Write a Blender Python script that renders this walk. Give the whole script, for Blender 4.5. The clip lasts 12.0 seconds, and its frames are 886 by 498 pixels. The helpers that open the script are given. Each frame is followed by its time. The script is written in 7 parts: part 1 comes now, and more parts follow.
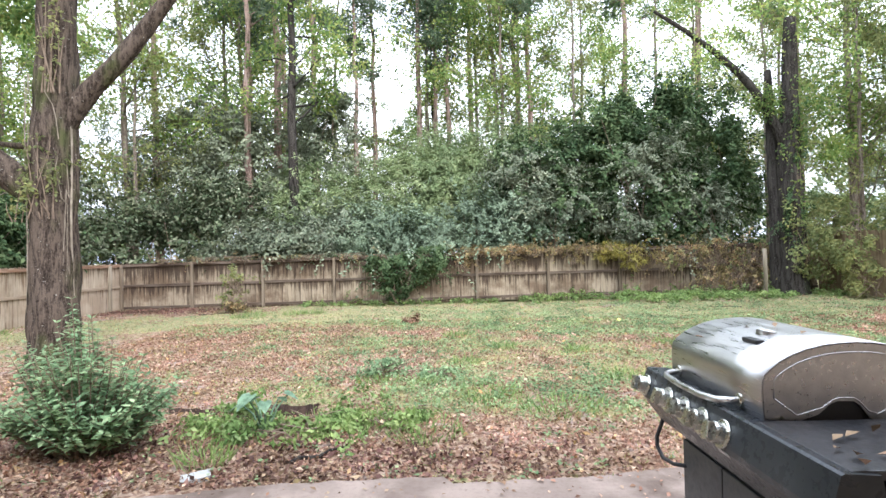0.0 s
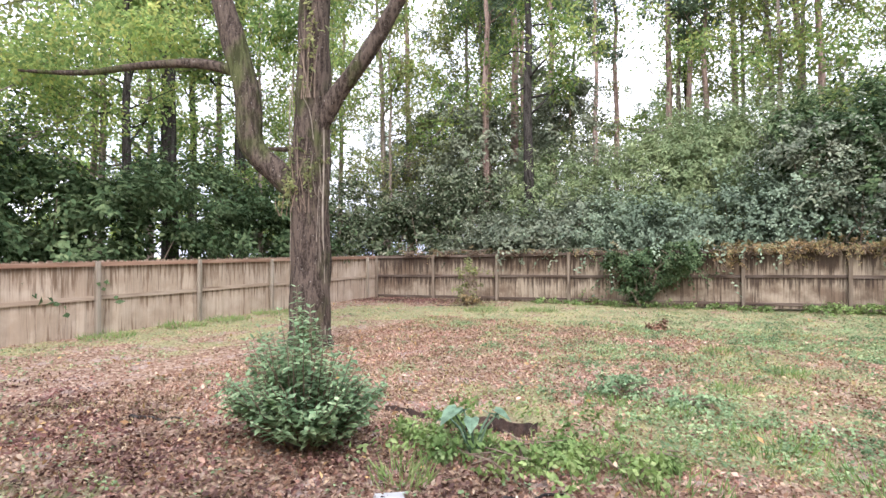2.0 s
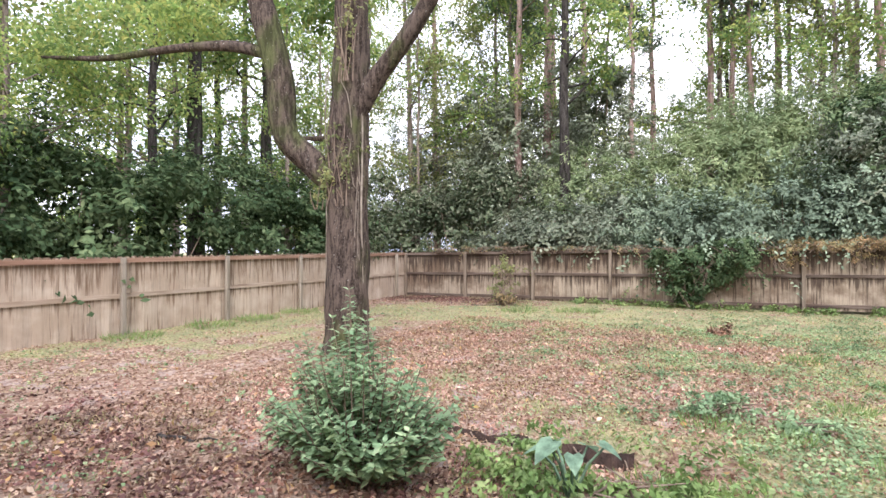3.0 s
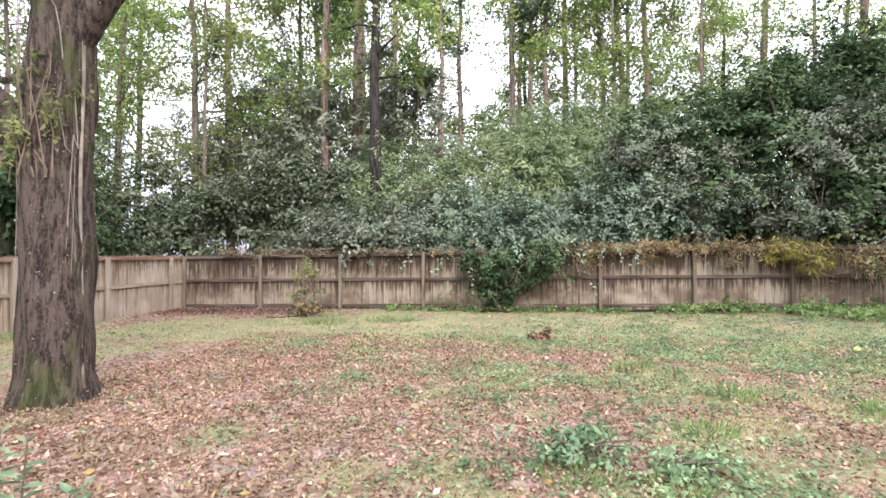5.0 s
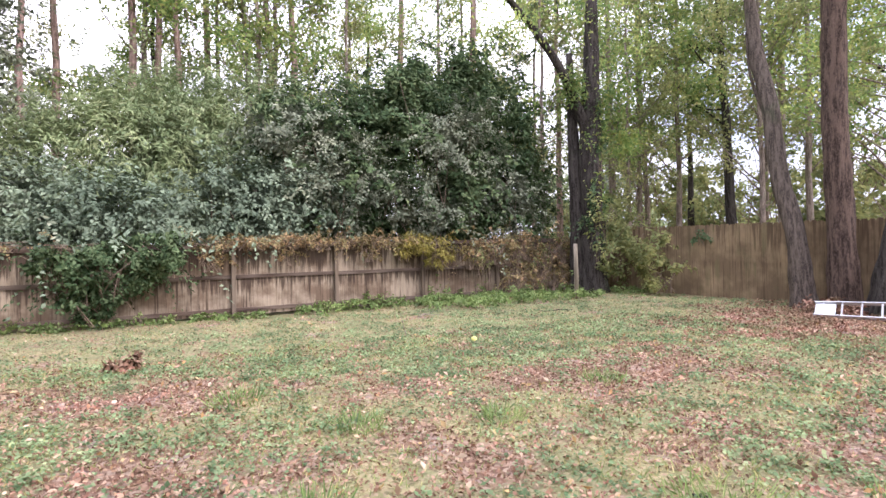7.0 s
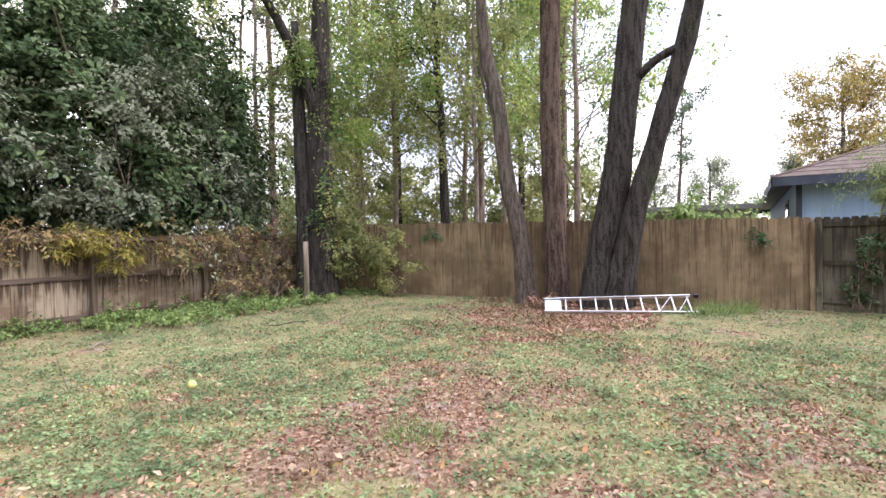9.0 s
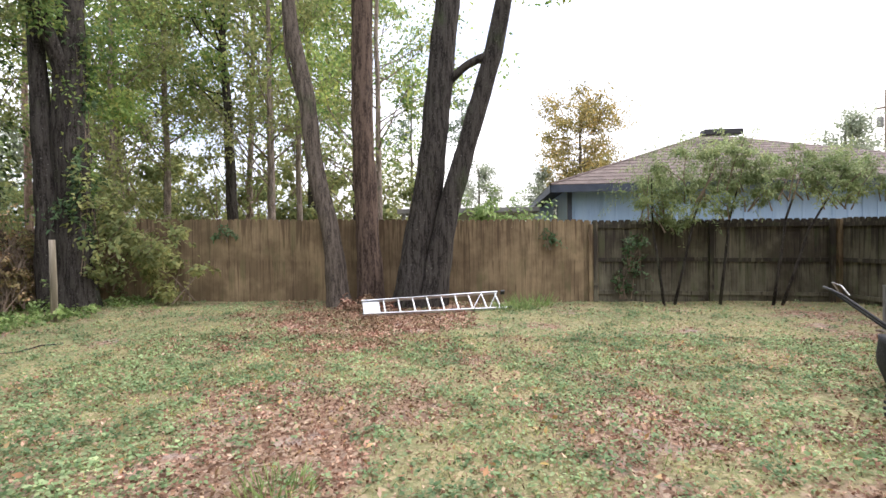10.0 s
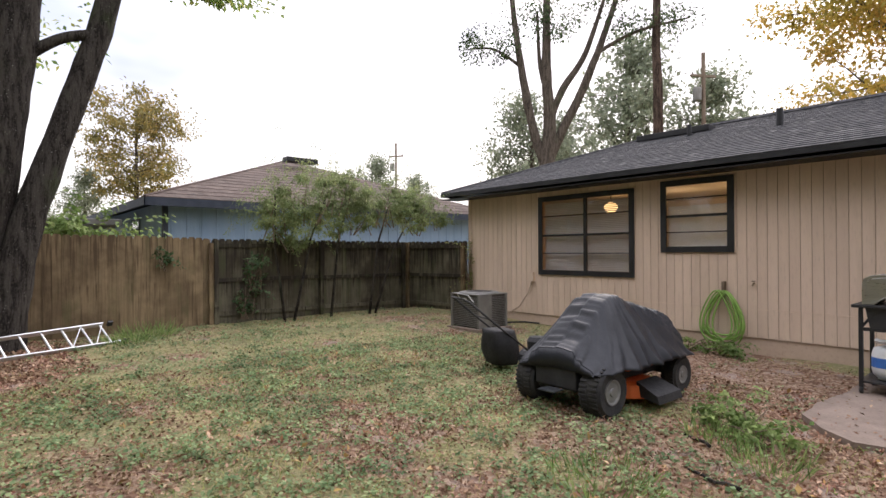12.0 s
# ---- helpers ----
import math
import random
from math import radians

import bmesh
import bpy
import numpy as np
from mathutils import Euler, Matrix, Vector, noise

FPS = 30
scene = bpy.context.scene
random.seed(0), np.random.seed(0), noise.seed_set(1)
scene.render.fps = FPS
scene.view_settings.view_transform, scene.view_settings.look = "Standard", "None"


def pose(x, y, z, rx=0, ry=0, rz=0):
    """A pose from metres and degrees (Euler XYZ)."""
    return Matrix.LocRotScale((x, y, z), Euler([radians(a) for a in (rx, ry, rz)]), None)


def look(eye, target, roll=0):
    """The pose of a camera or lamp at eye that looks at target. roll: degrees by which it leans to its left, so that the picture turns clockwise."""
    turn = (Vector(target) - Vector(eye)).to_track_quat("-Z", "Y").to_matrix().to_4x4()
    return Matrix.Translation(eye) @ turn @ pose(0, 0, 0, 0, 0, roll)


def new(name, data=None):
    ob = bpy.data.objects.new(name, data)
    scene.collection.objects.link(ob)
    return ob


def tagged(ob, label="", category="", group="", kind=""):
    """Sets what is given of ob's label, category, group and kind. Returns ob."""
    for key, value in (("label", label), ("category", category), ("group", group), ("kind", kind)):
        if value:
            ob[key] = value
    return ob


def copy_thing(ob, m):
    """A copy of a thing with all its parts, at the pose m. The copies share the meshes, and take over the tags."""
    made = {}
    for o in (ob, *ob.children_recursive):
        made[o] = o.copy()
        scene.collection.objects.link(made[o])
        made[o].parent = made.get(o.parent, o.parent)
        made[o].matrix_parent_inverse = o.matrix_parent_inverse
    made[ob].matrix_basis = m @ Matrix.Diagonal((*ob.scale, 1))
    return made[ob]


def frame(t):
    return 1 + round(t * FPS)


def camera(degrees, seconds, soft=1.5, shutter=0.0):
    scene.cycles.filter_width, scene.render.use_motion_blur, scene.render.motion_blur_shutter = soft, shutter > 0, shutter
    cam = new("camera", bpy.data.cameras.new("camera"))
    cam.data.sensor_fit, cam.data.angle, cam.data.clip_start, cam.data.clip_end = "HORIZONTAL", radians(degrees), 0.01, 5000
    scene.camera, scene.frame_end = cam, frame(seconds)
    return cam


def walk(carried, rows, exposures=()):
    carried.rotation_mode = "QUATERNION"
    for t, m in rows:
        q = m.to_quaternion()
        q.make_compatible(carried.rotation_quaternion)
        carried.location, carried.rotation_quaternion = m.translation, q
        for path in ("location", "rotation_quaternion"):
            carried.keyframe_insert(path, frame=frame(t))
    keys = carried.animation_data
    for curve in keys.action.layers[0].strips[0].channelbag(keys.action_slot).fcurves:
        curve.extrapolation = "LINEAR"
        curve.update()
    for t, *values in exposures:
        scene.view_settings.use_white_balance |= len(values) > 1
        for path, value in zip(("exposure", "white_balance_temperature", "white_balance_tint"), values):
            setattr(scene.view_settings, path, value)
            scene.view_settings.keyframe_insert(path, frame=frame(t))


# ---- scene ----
# ---------------------------------------------------------------- camera
cam = camera(80.1, 12.0)
ROWS = [  # seconds, eye, yaw to the left, pitch up, roll
    (0, 0.001, 0.001, 1.655, 0.24, 0.70, -1.24),
    (0.5, 0.072, 0.322, 1.638, 6.65, 0.67, -0.82),
    (1, 0.100, 0.588, 1.632, 13.15, 0.64, -0.52),
    (1.5, 0.040, 0.743, 1.625, 19.81, 0.64, -0.37),
    (2, -0.088, 1.024, 1.625, 25.76, 0.60, -0.26),
    (2.5, -0.449, 1.241, 1.633, 28.38, 0.24, -0.05),
    (4.3, -1.445, 2.539, 1.625, 17.70, 0.42, -0.14),
    (4.5, -1.452, 2.738, 1.595, 14.67, 0.50, -0.14),
    (5, -1.401, 3.268, 1.527, 7.20, 0.88, -0.13),
    (5.5, -1.292, 3.771, 1.449, -1.40, 0.99, -0.48),
    (6, -1.067, 4.220, 1.452, -10.69, 0.74, -0.88),
    (6.5, -0.770, 4.701, 1.465, -19.99, 0.55, -1.09),
    (7, -0.462, 5.048, 1.477, -28.38, 0.32, -0.90),
    (8.8, 0.357, 6.901, 1.557, -56.06, -0.55, -0.84),
    (9, 0.407, 7.095, 1.555, -60.31, -0.60, -0.87),
    (9.5, 0.605, 7.569, 1.521, -71.71, -0.95, -0.83),
    (10, 0.782, 8.014, 1.572, -84.12, -1.06, -0.70),
    (10.5, 0.893, 8.402, 1.567, -96.15, -0.93, -0.55),
    (11, 1.029, 8.744, 1.557, -107.85, -0.61, -0.33),
    (11.5, 1.165, 9.169, 1.628, -119.71, -0.11, -0.28),
    (12, 1.191, 9.541, 1.666, -130.96, 0.23, -0.32),
]


def aim(x, y, z, yaw, pitch, roll):
    a, p = radians(yaw), radians(pitch)
    d = Vector((-math.sin(a) * math.cos(p), math.cos(a) * math.cos(p), math.sin(p)))
    return look((x, y, z), Vector((x, y, z)) + d, roll)


walk(cam, [(r[0], aim(*r[1:])) for r in ROWS], [(0, 1.57, 5960, 10), (2.5, 1.44, 6080, 18), (5.0, 1.46, 6060, 18), (7.0, 1.42, 6170, 26), (9.0, 1.35, 6280, 22), (9.5, 1.32, 6300, 13), (10.5, 1.21, 6610, 18), (11.5, 1.03, 6670, 17), (12, 0.63, 6680, 17)])

# ---------------------------------------------------------------- light
world = bpy.data.worlds.new("overcast")
world.use_nodes = True
scene.world = world
wt = world.node_tree
wt.nodes.clear()
w_out = wt.nodes.new("ShaderNodeOutputWorld")
w_sky = wt.nodes.new("ShaderNodeTexSky")
w_sky.sky_type, w_sky.sun_disc = "NISHITA", False
w_sky.sun_elevation, w_sky.sun_rotation = radians(38), radians(150)
w_sky.dust_density, w_sky.air_density = 6.0, 1.0
w_bg = wt.nodes.new("ShaderNodeBackground")
w_bg.inputs[1].default_value = 0.10
wt.links.new(w_sky.outputs[0], w_bg.inputs[0])
# the cloud deck: pale and nearly even, a little darker in soft banks
w_tc = wt.nodes.new("ShaderNodeTexCoord")
w_map = wt.nodes.new("ShaderNodeMapping")
w_map.inputs["Scale"].default_value = (1, 1, 2.6)
w_no = wt.nodes.new("ShaderNodeTexNoise")
w_no.inputs["Scale"].default_value, w_no.inputs["Detail"].default_value = 1.7, 4
w_ramp = wt.nodes.new("ShaderNodeValToRGB")
w_ramp.color_ramp.elements[0].position, w_ramp.color_ramp.elements[0].color = 0.34, (0.36, 0.41, 0.53, 1)
w_ramp.color_ramp.elements[1].position, w_ramp.color_ramp.elements[1].color = 0.66, (1.0, 1.0, 1.0, 1)
w_bg2 = wt.nodes.new("ShaderNodeBackground")
w_sep = wt.nodes.new("ShaderNodeSeparateXYZ")
w_up = wt.nodes.new("ShaderNodeClamp")
w_grad = wt.nodes.new("ShaderNodeMath")
w_grad.operation = "MULTIPLY_ADD"
w_grad.inputs[1].default_value, w_grad.inputs[2].default_value = 1.85, 0.95
wt.links.new(w_tc.outputs["Generated"], w_sep.inputs[0])
wt.links.new(w_sep.outputs["Z"], w_up.inputs[0])
wt.links.new(w_up.outputs[0], w_grad.inputs[0])
wt.links.new(w_grad.outputs[0], w_bg2.inputs[1])
wt.links.new(w_tc.outputs["Generated"], w_map.inputs[0])
wt.links.new(w_map.outputs[0], w_no.inputs["Vector"])
wt.links.new(w_no.outputs["Fac"], w_ramp.inputs[0])
wt.links.new(w_ramp.outputs[0], w_bg2.inputs[0])
w_mix = wt.nodes.new("ShaderNodeMixShader")
w_mix.inputs[0].default_value = 0.88
wt.links.new(w_bg.outputs[0], w_mix.inputs[1])
wt.links.new(w_bg2.outputs[0], w_mix.inputs[2])
wt.links.new(w_mix.outputs[0], w_out.inputs[0])

sun_data = bpy.data.lights.new("sun", "SUN")
sun_data.energy, sun_data.angle, sun_data.color = 1.1, radians(25), (1.0, 0.96, 0.9)
sun = new("sun", sun_data)
sun.rotation_euler = (radians(52), 0, radians(30))

# ---------------------------------------------------------------- helpers
R = random.Random(7)
N = np.random.RandomState(11)


def ss(a, b, v):
    t = np.clip((np.asarray(v, float) - a) / (b - a), 0, 1)
    return t * t * (3 - 2 * t)


def zg(x, y):
    """Height of the lawn."""
    x, y = np.asarray(x, float), np.asarray(y, float)
    z = 0.13 * ss(6.5, 12.0, x) + 0.06 * ss(13, 19, y) * ss(2, 8, x)
    z = z + 0.018 * np.sin(1.7 * x + 0.6 * y) * np.sin(1.3 * y - 0.4 * x) + 0.008 * np.sin(5.1 * x) * np.sin(4.3 * y + x)
    z = z - 0.10 * ss(0.0, 1.0, 1 - ((x + 1.6) / 1.1) ** 2) * ss(0.0, 1.0, 1 - ((y - 5.75) / 0.35) ** 2)
    return z


def link(name, me, parent=None, label=""):
    ob = new(name, me)
    if parent is not None:
        ob.parent = parent
    if label:
        ob["label"] = label
    return ob


def thing(name, label, category, at=(0, 0, 0), rz=0.0, group="", kind=""):
    ob = new(name)
    ob.matrix_basis = pose(*at, 0, 0, rz)
    return tagged(ob, label, category, group, kind)


class Mesh:
    """Collects faces for one mesh object."""

    def __init__(self):
        self.v, self.f = [], []

    def add(self, vs, fs):
        n = len(self.v)
        self.v += [tuple(p) for p in vs]
        self.f += [tuple(i + n for i in q) for q in fs]
        return self

    def box(self, x0, y0, z0, x1, y1, z1, m=None, bev=0.0):
        b = min(bev, 0.45 * min(abs(x1 - x0), abs(y1 - y0), abs(z1 - z0)))
        if b <= 0:
            vs = [(x, y, z) for x in (x0, x1) for y in (y0, y1) for z in (z0, z1)]
            fs = [(0, 1, 3, 2), (4, 6, 7, 5), (0, 4, 5, 1), (2, 3, 7, 6), (0, 2, 6, 4), (1, 5, 7, 3)]
        else:
            bm = bmesh.new()
            bmesh.ops.create_cube(bm, size=1.0)
            for v in bm.verts:
                v.co = Vector(((x0 + x1) / 2 + v.co.x * (x1 - x0), (y0 + y1) / 2 + v.co.y * (y1 - y0), (z0 + z1) / 2 + v.co.z * (z1 - z0)))
            bmesh.ops.bevel(bm, geom=bm.edges[:], offset=b, segments=2, profile=0.6, affect="EDGES")
            bm.verts.index_update()
            vs = [v.co.copy() for v in bm.verts]
            fs = [[v.index for v in f.verts] for f in bm.faces]
            bm.free()
        if m is not None:
            vs = [m @ Vector(p) for p in vs]
        return self.add(vs, fs)

    def tube(self, pts, radii, sides=8, caps=True, wob=0.0):
        pts = [Vector(p) for p in pts]
        rings, up = [], None
        for i, p in enumerate(pts):
            d = (pts[min(i + 1, len(pts) - 1)] - pts[max(i - 1, 0)]).normalized()
            if up is None:
                up = Vector((1, 0, 0)) if abs(d.x) < 0.8 else Vector((0, 1, 0))
            s = d.cross(up).normalized()
            up = s.cross(d).normalized()
            r = radii[i] if hasattr(radii, "__len__") else radii
            ring = []
            for k in range(sides):
                a = 2 * math.pi * k / sides
                q = r
                if wob:
                    q = r * (1 + wob * noise.noise(Vector((3 * math.cos(a), 3 * math.sin(a), p.z * 1.6 + p.x))) + 0.45 * wob * noise.noise(Vector((11 * math.cos(a), 11 * math.sin(a), p.z * 2.1))))
                ring.append(p + (math.cos(a) * up + math.sin(a) * s) * q)
            rings.append(ring)
        vs = [q for ring in rings for q in ring]
        fs = []
        for i in range(len(pts) - 1):
            for k in range(sides):
                a, b = i * sides + k, i * sides + (k + 1) % sides
                fs.append((a, b, b + sides, a + sides))
        if caps:
            fs.append(tuple(range(sides - 1, -1, -1)))
            fs.append(tuple(range((len(pts) - 1) * sides, len(pts) * sides)))
        return self.add(vs, fs)

    def lathe(self, prof, m=None, sides=20):
        """prof: radius, height; about the local z axis."""
        vs = [(r * math.cos(2 * math.pi * k / sides), r * math.sin(2 * math.pi * k / sides), z) for r, z in prof for k in range(sides)]
        fs = [(i * sides + k, i * sides + (k + 1) % sides, (i + 1) * sides + (k + 1) % sides, (i + 1) * sides + k) for i in range(len(prof) - 1) for k in range(sides)]
        fs += [tuple(range(sides - 1, -1, -1)), tuple(range((len(prof) - 1) * sides, len(prof) * sides))]
        if m is not None:
            vs = [m @ Vector(p) for p in vs]
        return self.add(vs, fs)

    def prism(self, outline, y0, y1, m=None):
        """An outline in x, z drawn out from y0 to y1."""
        n = len(outline)
        vs = [(x, y0, z) for x, z in outline] + [(x, y1, z) for x, z in outline]
        fs = [tuple(range(n)), tuple(range(2 * n - 1, n - 1, -1))] + [(k, k + n, (k + 1) % n + n, (k + 1) % n) for k in range(n)]
        if m is not None:
            vs = [m @ Vector(p) for p in vs]
        return self.add(vs, fs)

    def data(self, name, mat, smooth=False):
        me = bpy.data.meshes.new(name)
        me.from_pydata(self.v, [], self.f)
        me.materials.append(mat)
        if smooth:
            me.polygons.foreach_set("use_smooth", [True] * len(me.polygons))
        me.update()
        return me


def part(name, mesh, mat, parent, label="", smooth=False):
    return link(name, mesh.data(name, mat, smooth), parent, label)


def leaf_mesh(name, P, D, U, L, W, mat, fold=0.25):
    """One mesh of many folded leaves: places, directions, sideways axes, lengths, widths."""
    n = len(P)
    D = D / np.linalg.norm(D, axis=1, keepdims=True)
    S = np.cross(D, U)
    S /= np.linalg.norm(S, axis=1, keepdims=True) + 1e-9
    Nn = np.cross(S, D)
    L, W = L[:, None], W[:, None]
    V = np.empty((n, 4, 3), np.float32)
    V[:, 0] = P
    V[:, 1] = P + D * L * 0.45 + S * W * 0.5 + Nn * W * fold
    V[:, 2] = P + D * L
    V[:, 3] = P + D * L * 0.45 - S * W * 0.5 + Nn * W * fold
    me = bpy.data.meshes.new(name)
    me.vertices.add(4 * n)
    me.vertices.foreach_set("co", V.ravel())
    me.loops.add(4 * n)
    me.loops.foreach_set("vertex_index", np.arange(4 * n, dtype=np.int32))
    me.polygons.add(n)
    me.polygons.foreach_set("loop_start", np.arange(0, 4 * n, 4, dtype=np.int32))
    me.polygons.foreach_set("loop_total", np.full(n, 4, np.int32))
    me.materials.append(mat)
    me.update(calc_edges=True)
    me.validate()
    return me


def clump(centre, radius, n, rs, hollow=0.55, lump=0.45):
    """Points in an uneven ellipsoid, denser to the outside, with lumps and gaps, and the way out."""
    c, r = np.array(centre, float), np.array(radius, float)
    d = rs.normal(size=(n, 3))
    d /= np.linalg.norm(d, axis=1, keepdims=True)
    k = rs.normal(size=(9, 3))
    k /= np.linalg.norm(k, axis=1, keepdims=True)
    amp = rs.uniform(0.4, 1.0, 9)
    bump = (np.exp(6 * (d @ k.T - 1)) * amp).max(axis=1)
    s = (1 - lump + lump * 1.6 * bump) * (hollow + (1 - hollow) * rs.uniform(0, 1, n) ** 0.6)
    return c + d * r * s[:, None], d


def spray(n, rs, out, droop=0.3, spread=0.9, face=0.0):
    """Leaf directions: outwards, hanging a little, at random; with face, blades turn out to the light."""
    if face:
        U = out * face + rs.normal(size=(n, 3)) * 0.42
        U[:, 2] += 0.55
        D = rs.normal(size=(n, 3)) * spread
        D[:, 2] -= droop
        k = (D * U).sum(axis=1, keepdims=True) / ((U * U).sum(axis=1, keepdims=True) + 1e-6)
        return D - 0.8 * k * U, U
    D = out * 0.7 + rs.normal(size=(n, 3)) * spread
    D[:, 2] -= droop
    U = rs.normal(size=(n, 3)) * 0.7
    U[:, 2] += 1.0
    return D, U


# ---------------------------------------------------------------- materials
def nodes_of(name):
    m = bpy.data.materials.new(name)
    m.use_nodes = True
    t = m.node_tree
    return m, t, t.nodes["Principled BSDF"]


def rgb(c):
    return (*c, 1)


def mixc(t, fac, a, b, mode="MIX"):
    x = t.nodes.new("ShaderNodeMix")
    x.data_type, x.blend_type = "RGBA", mode
    for sock, v in ((x.inputs[0], fac), (x.inputs[6], a), (x.inputs[7], b)):
        if isinstance(v, bpy.types.NodeSocket):
            t.links.new(v, sock)
        else:
            sock.default_value = v if not isinstance(v, tuple) else rgb(v[:3])
    return x.outputs[2]


def ranged(t, v, a, b, lo=0.0, hi=1.0):
    x = t.nodes.new("ShaderNodeMapRange")
    x.interpolation_type = "SMOOTHSTEP"
    t.links.new(v, x.inputs[0])
    for i, q in enumerate((a, b, lo, hi)):
        x.inputs[i + 1].default_value = q
    return x.outputs[0]


def noise_of(t, scale, stretch=(1, 1, 1), detail=4, coord="Object", rough=0.6, shift=None):
    tc = t.nodes.new("ShaderNodeTexCoord")
    mp = t.nodes.new("ShaderNodeMapping")
    mp.inputs["Scale"].default_value = stretch
    t.links.new(tc.outputs[coord], mp.inputs[0])
    if shift is not None:
        t.links.new(shift, mp.inputs["Location"])
    no = t.nodes.new("ShaderNodeTexNoise")
    no.inputs["Scale"].default_value, no.inputs["Detail"].default_value, no.inputs["Roughness"].default_value = scale, detail, rough
    t.links.new(mp.outputs[0], no.inputs["Vector"])
    return no.outputs["Fac"]


def surf(name, a, b, scale=4.0, rough=0.8, bump=0.3, metal=0.0, stretch=(1, 1, 1), stain=None, stain_at=(0.55, 0.7), fine=8.0, vary=0.0, spec=0.35, depth=0.01, coat=0.0, perobj=False):
    """A surface of two tones at a large and a small scale, with stains of a third, and fine relief."""
    m, t, p = nodes_of(name)
    shift = None
    if perobj:
        oi = t.nodes.new("ShaderNodeObjectInfo")
        sc = t.nodes.new("ShaderNodeVectorMath")
        sc.operation = "SCALE"
        cb = t.nodes.new("ShaderNodeCombineXYZ")
        for i in range(3):
            t.links.new(oi.outputs["Random"], cb.inputs[i])
        t.links.new(cb.outputs[0], sc.inputs[0])
        sc.inputs["Scale"].default_value = 37.0
        shift = sc.outputs[0]
    big = noise_of(t, scale, stretch, shift=shift)
    small = noise_of(t, scale * fine, stretch, 6, rough=0.7, shift=shift)
    col = mixc(t, ranged(t, big, 0.35, 0.65), a, b)
    dark = tuple(q * 0.62 for q in a)
    col = mixc(t, ranged(t, small, 0.5, 0.8, 0.0, 0.55), col, dark)
    if stain:
        st = noise_of(t, scale * 0.45, stretch, 5, shift=shift)
        col = mixc(t, ranged(t, st, *stain_at), col, stain)
    if vary:
        oi = t.nodes.new("ShaderNodeObjectInfo")
        hs = t.nodes.new("ShaderNodeHueSaturation")
        t.links.new(ranged(t, oi.outputs["Random"], 0, 1, 1 - vary, 1 + vary), hs.inputs["Value"])
        t.links.new(col, hs.inputs["Color"])
        col = hs.outputs[0]
    t.links.new(col, p.inputs["Base Color"])
    t.links.new(ranged(t, small, 0.3, 0.7, max(rough - 0.12, 0.02), min(rough + 0.1, 1)), p.inputs["Roughness"])
    p.inputs["Metallic"].default_value = metal
    p.inputs["Specular IOR Level"].default_value = spec
    if coat:
        p.inputs["Coat Weight"].default_value = coat
    if bump:
        bn = t.nodes.new("ShaderNodeBump")
        bn.inputs["Strength"].default_value, bn.inputs["Distance"].default_value = bump, depth
        t.links.new(small, bn.inputs["Height"])
        t.links.new(bn.outputs[0], p.inputs["Normal"])
    return m


def bark(name, ridge, crack, moss, scale=16.0, moss_at=(0.55, 0.72), dots=None):
    """Furrowed bark: long upright plates, dark cracks, moss on one scale and lichen dots on another."""
    m, t, p = nodes_of(name)
    n1 = noise_of(t, scale, (1, 1, 0.16), 5, rough=0.65)
    n2 = noise_of(t, scale * 2.6, (1, 1, 0.55), 5, rough=0.75)
    n3 = noise_of(t, 1.3, (1, 1, 0.6), 4)
    f = ranged(t, n1, 0.40, 0.60)
    col = mixc(t, f, crack, ridge)
    col = mixc(t, ranged(t, n2, 0.42, 0.72, 0.0, 0.65), col, tuple(min(1, 1.55 * q) for q in ridge))
    col = mixc(t, ranged(t, n3, *moss_at), col, mixc(t, f, tuple(0.45 * q for q in moss), moss))
    if dots:
        n4 = noise_of(t, 30.0, (1, 1, 1), 2)
        col = mixc(t, ranged(t, n4, 0.69, 0.73, 0.0, 0.85), col, dots)
    t.links.new(col, p.inputs["Base Color"])
    p.inputs["Roughness"].default_value, p.inputs["Specular IOR Level"].default_value = 0.95, 0.15
    b1 = t.nodes.new("ShaderNodeBump")
    b1.inputs["Strength"].default_value, b1.inputs["Distance"].default_value = 1.0, 0.05
    t.links.new(n1, b1.inputs["Height"])
    b2 = t.nodes.new("ShaderNodeBump")
    b2.inputs["Strength"].default_value, b2.inputs["Distance"].default_value = 0.7, 0.015
    t.links.new(n2, b2.inputs["Height"])
    t.links.new(b1.outputs[0], b2.inputs["Normal"])
    t.links.new(b2.outputs[0], p.inputs["Normal"])
    return m


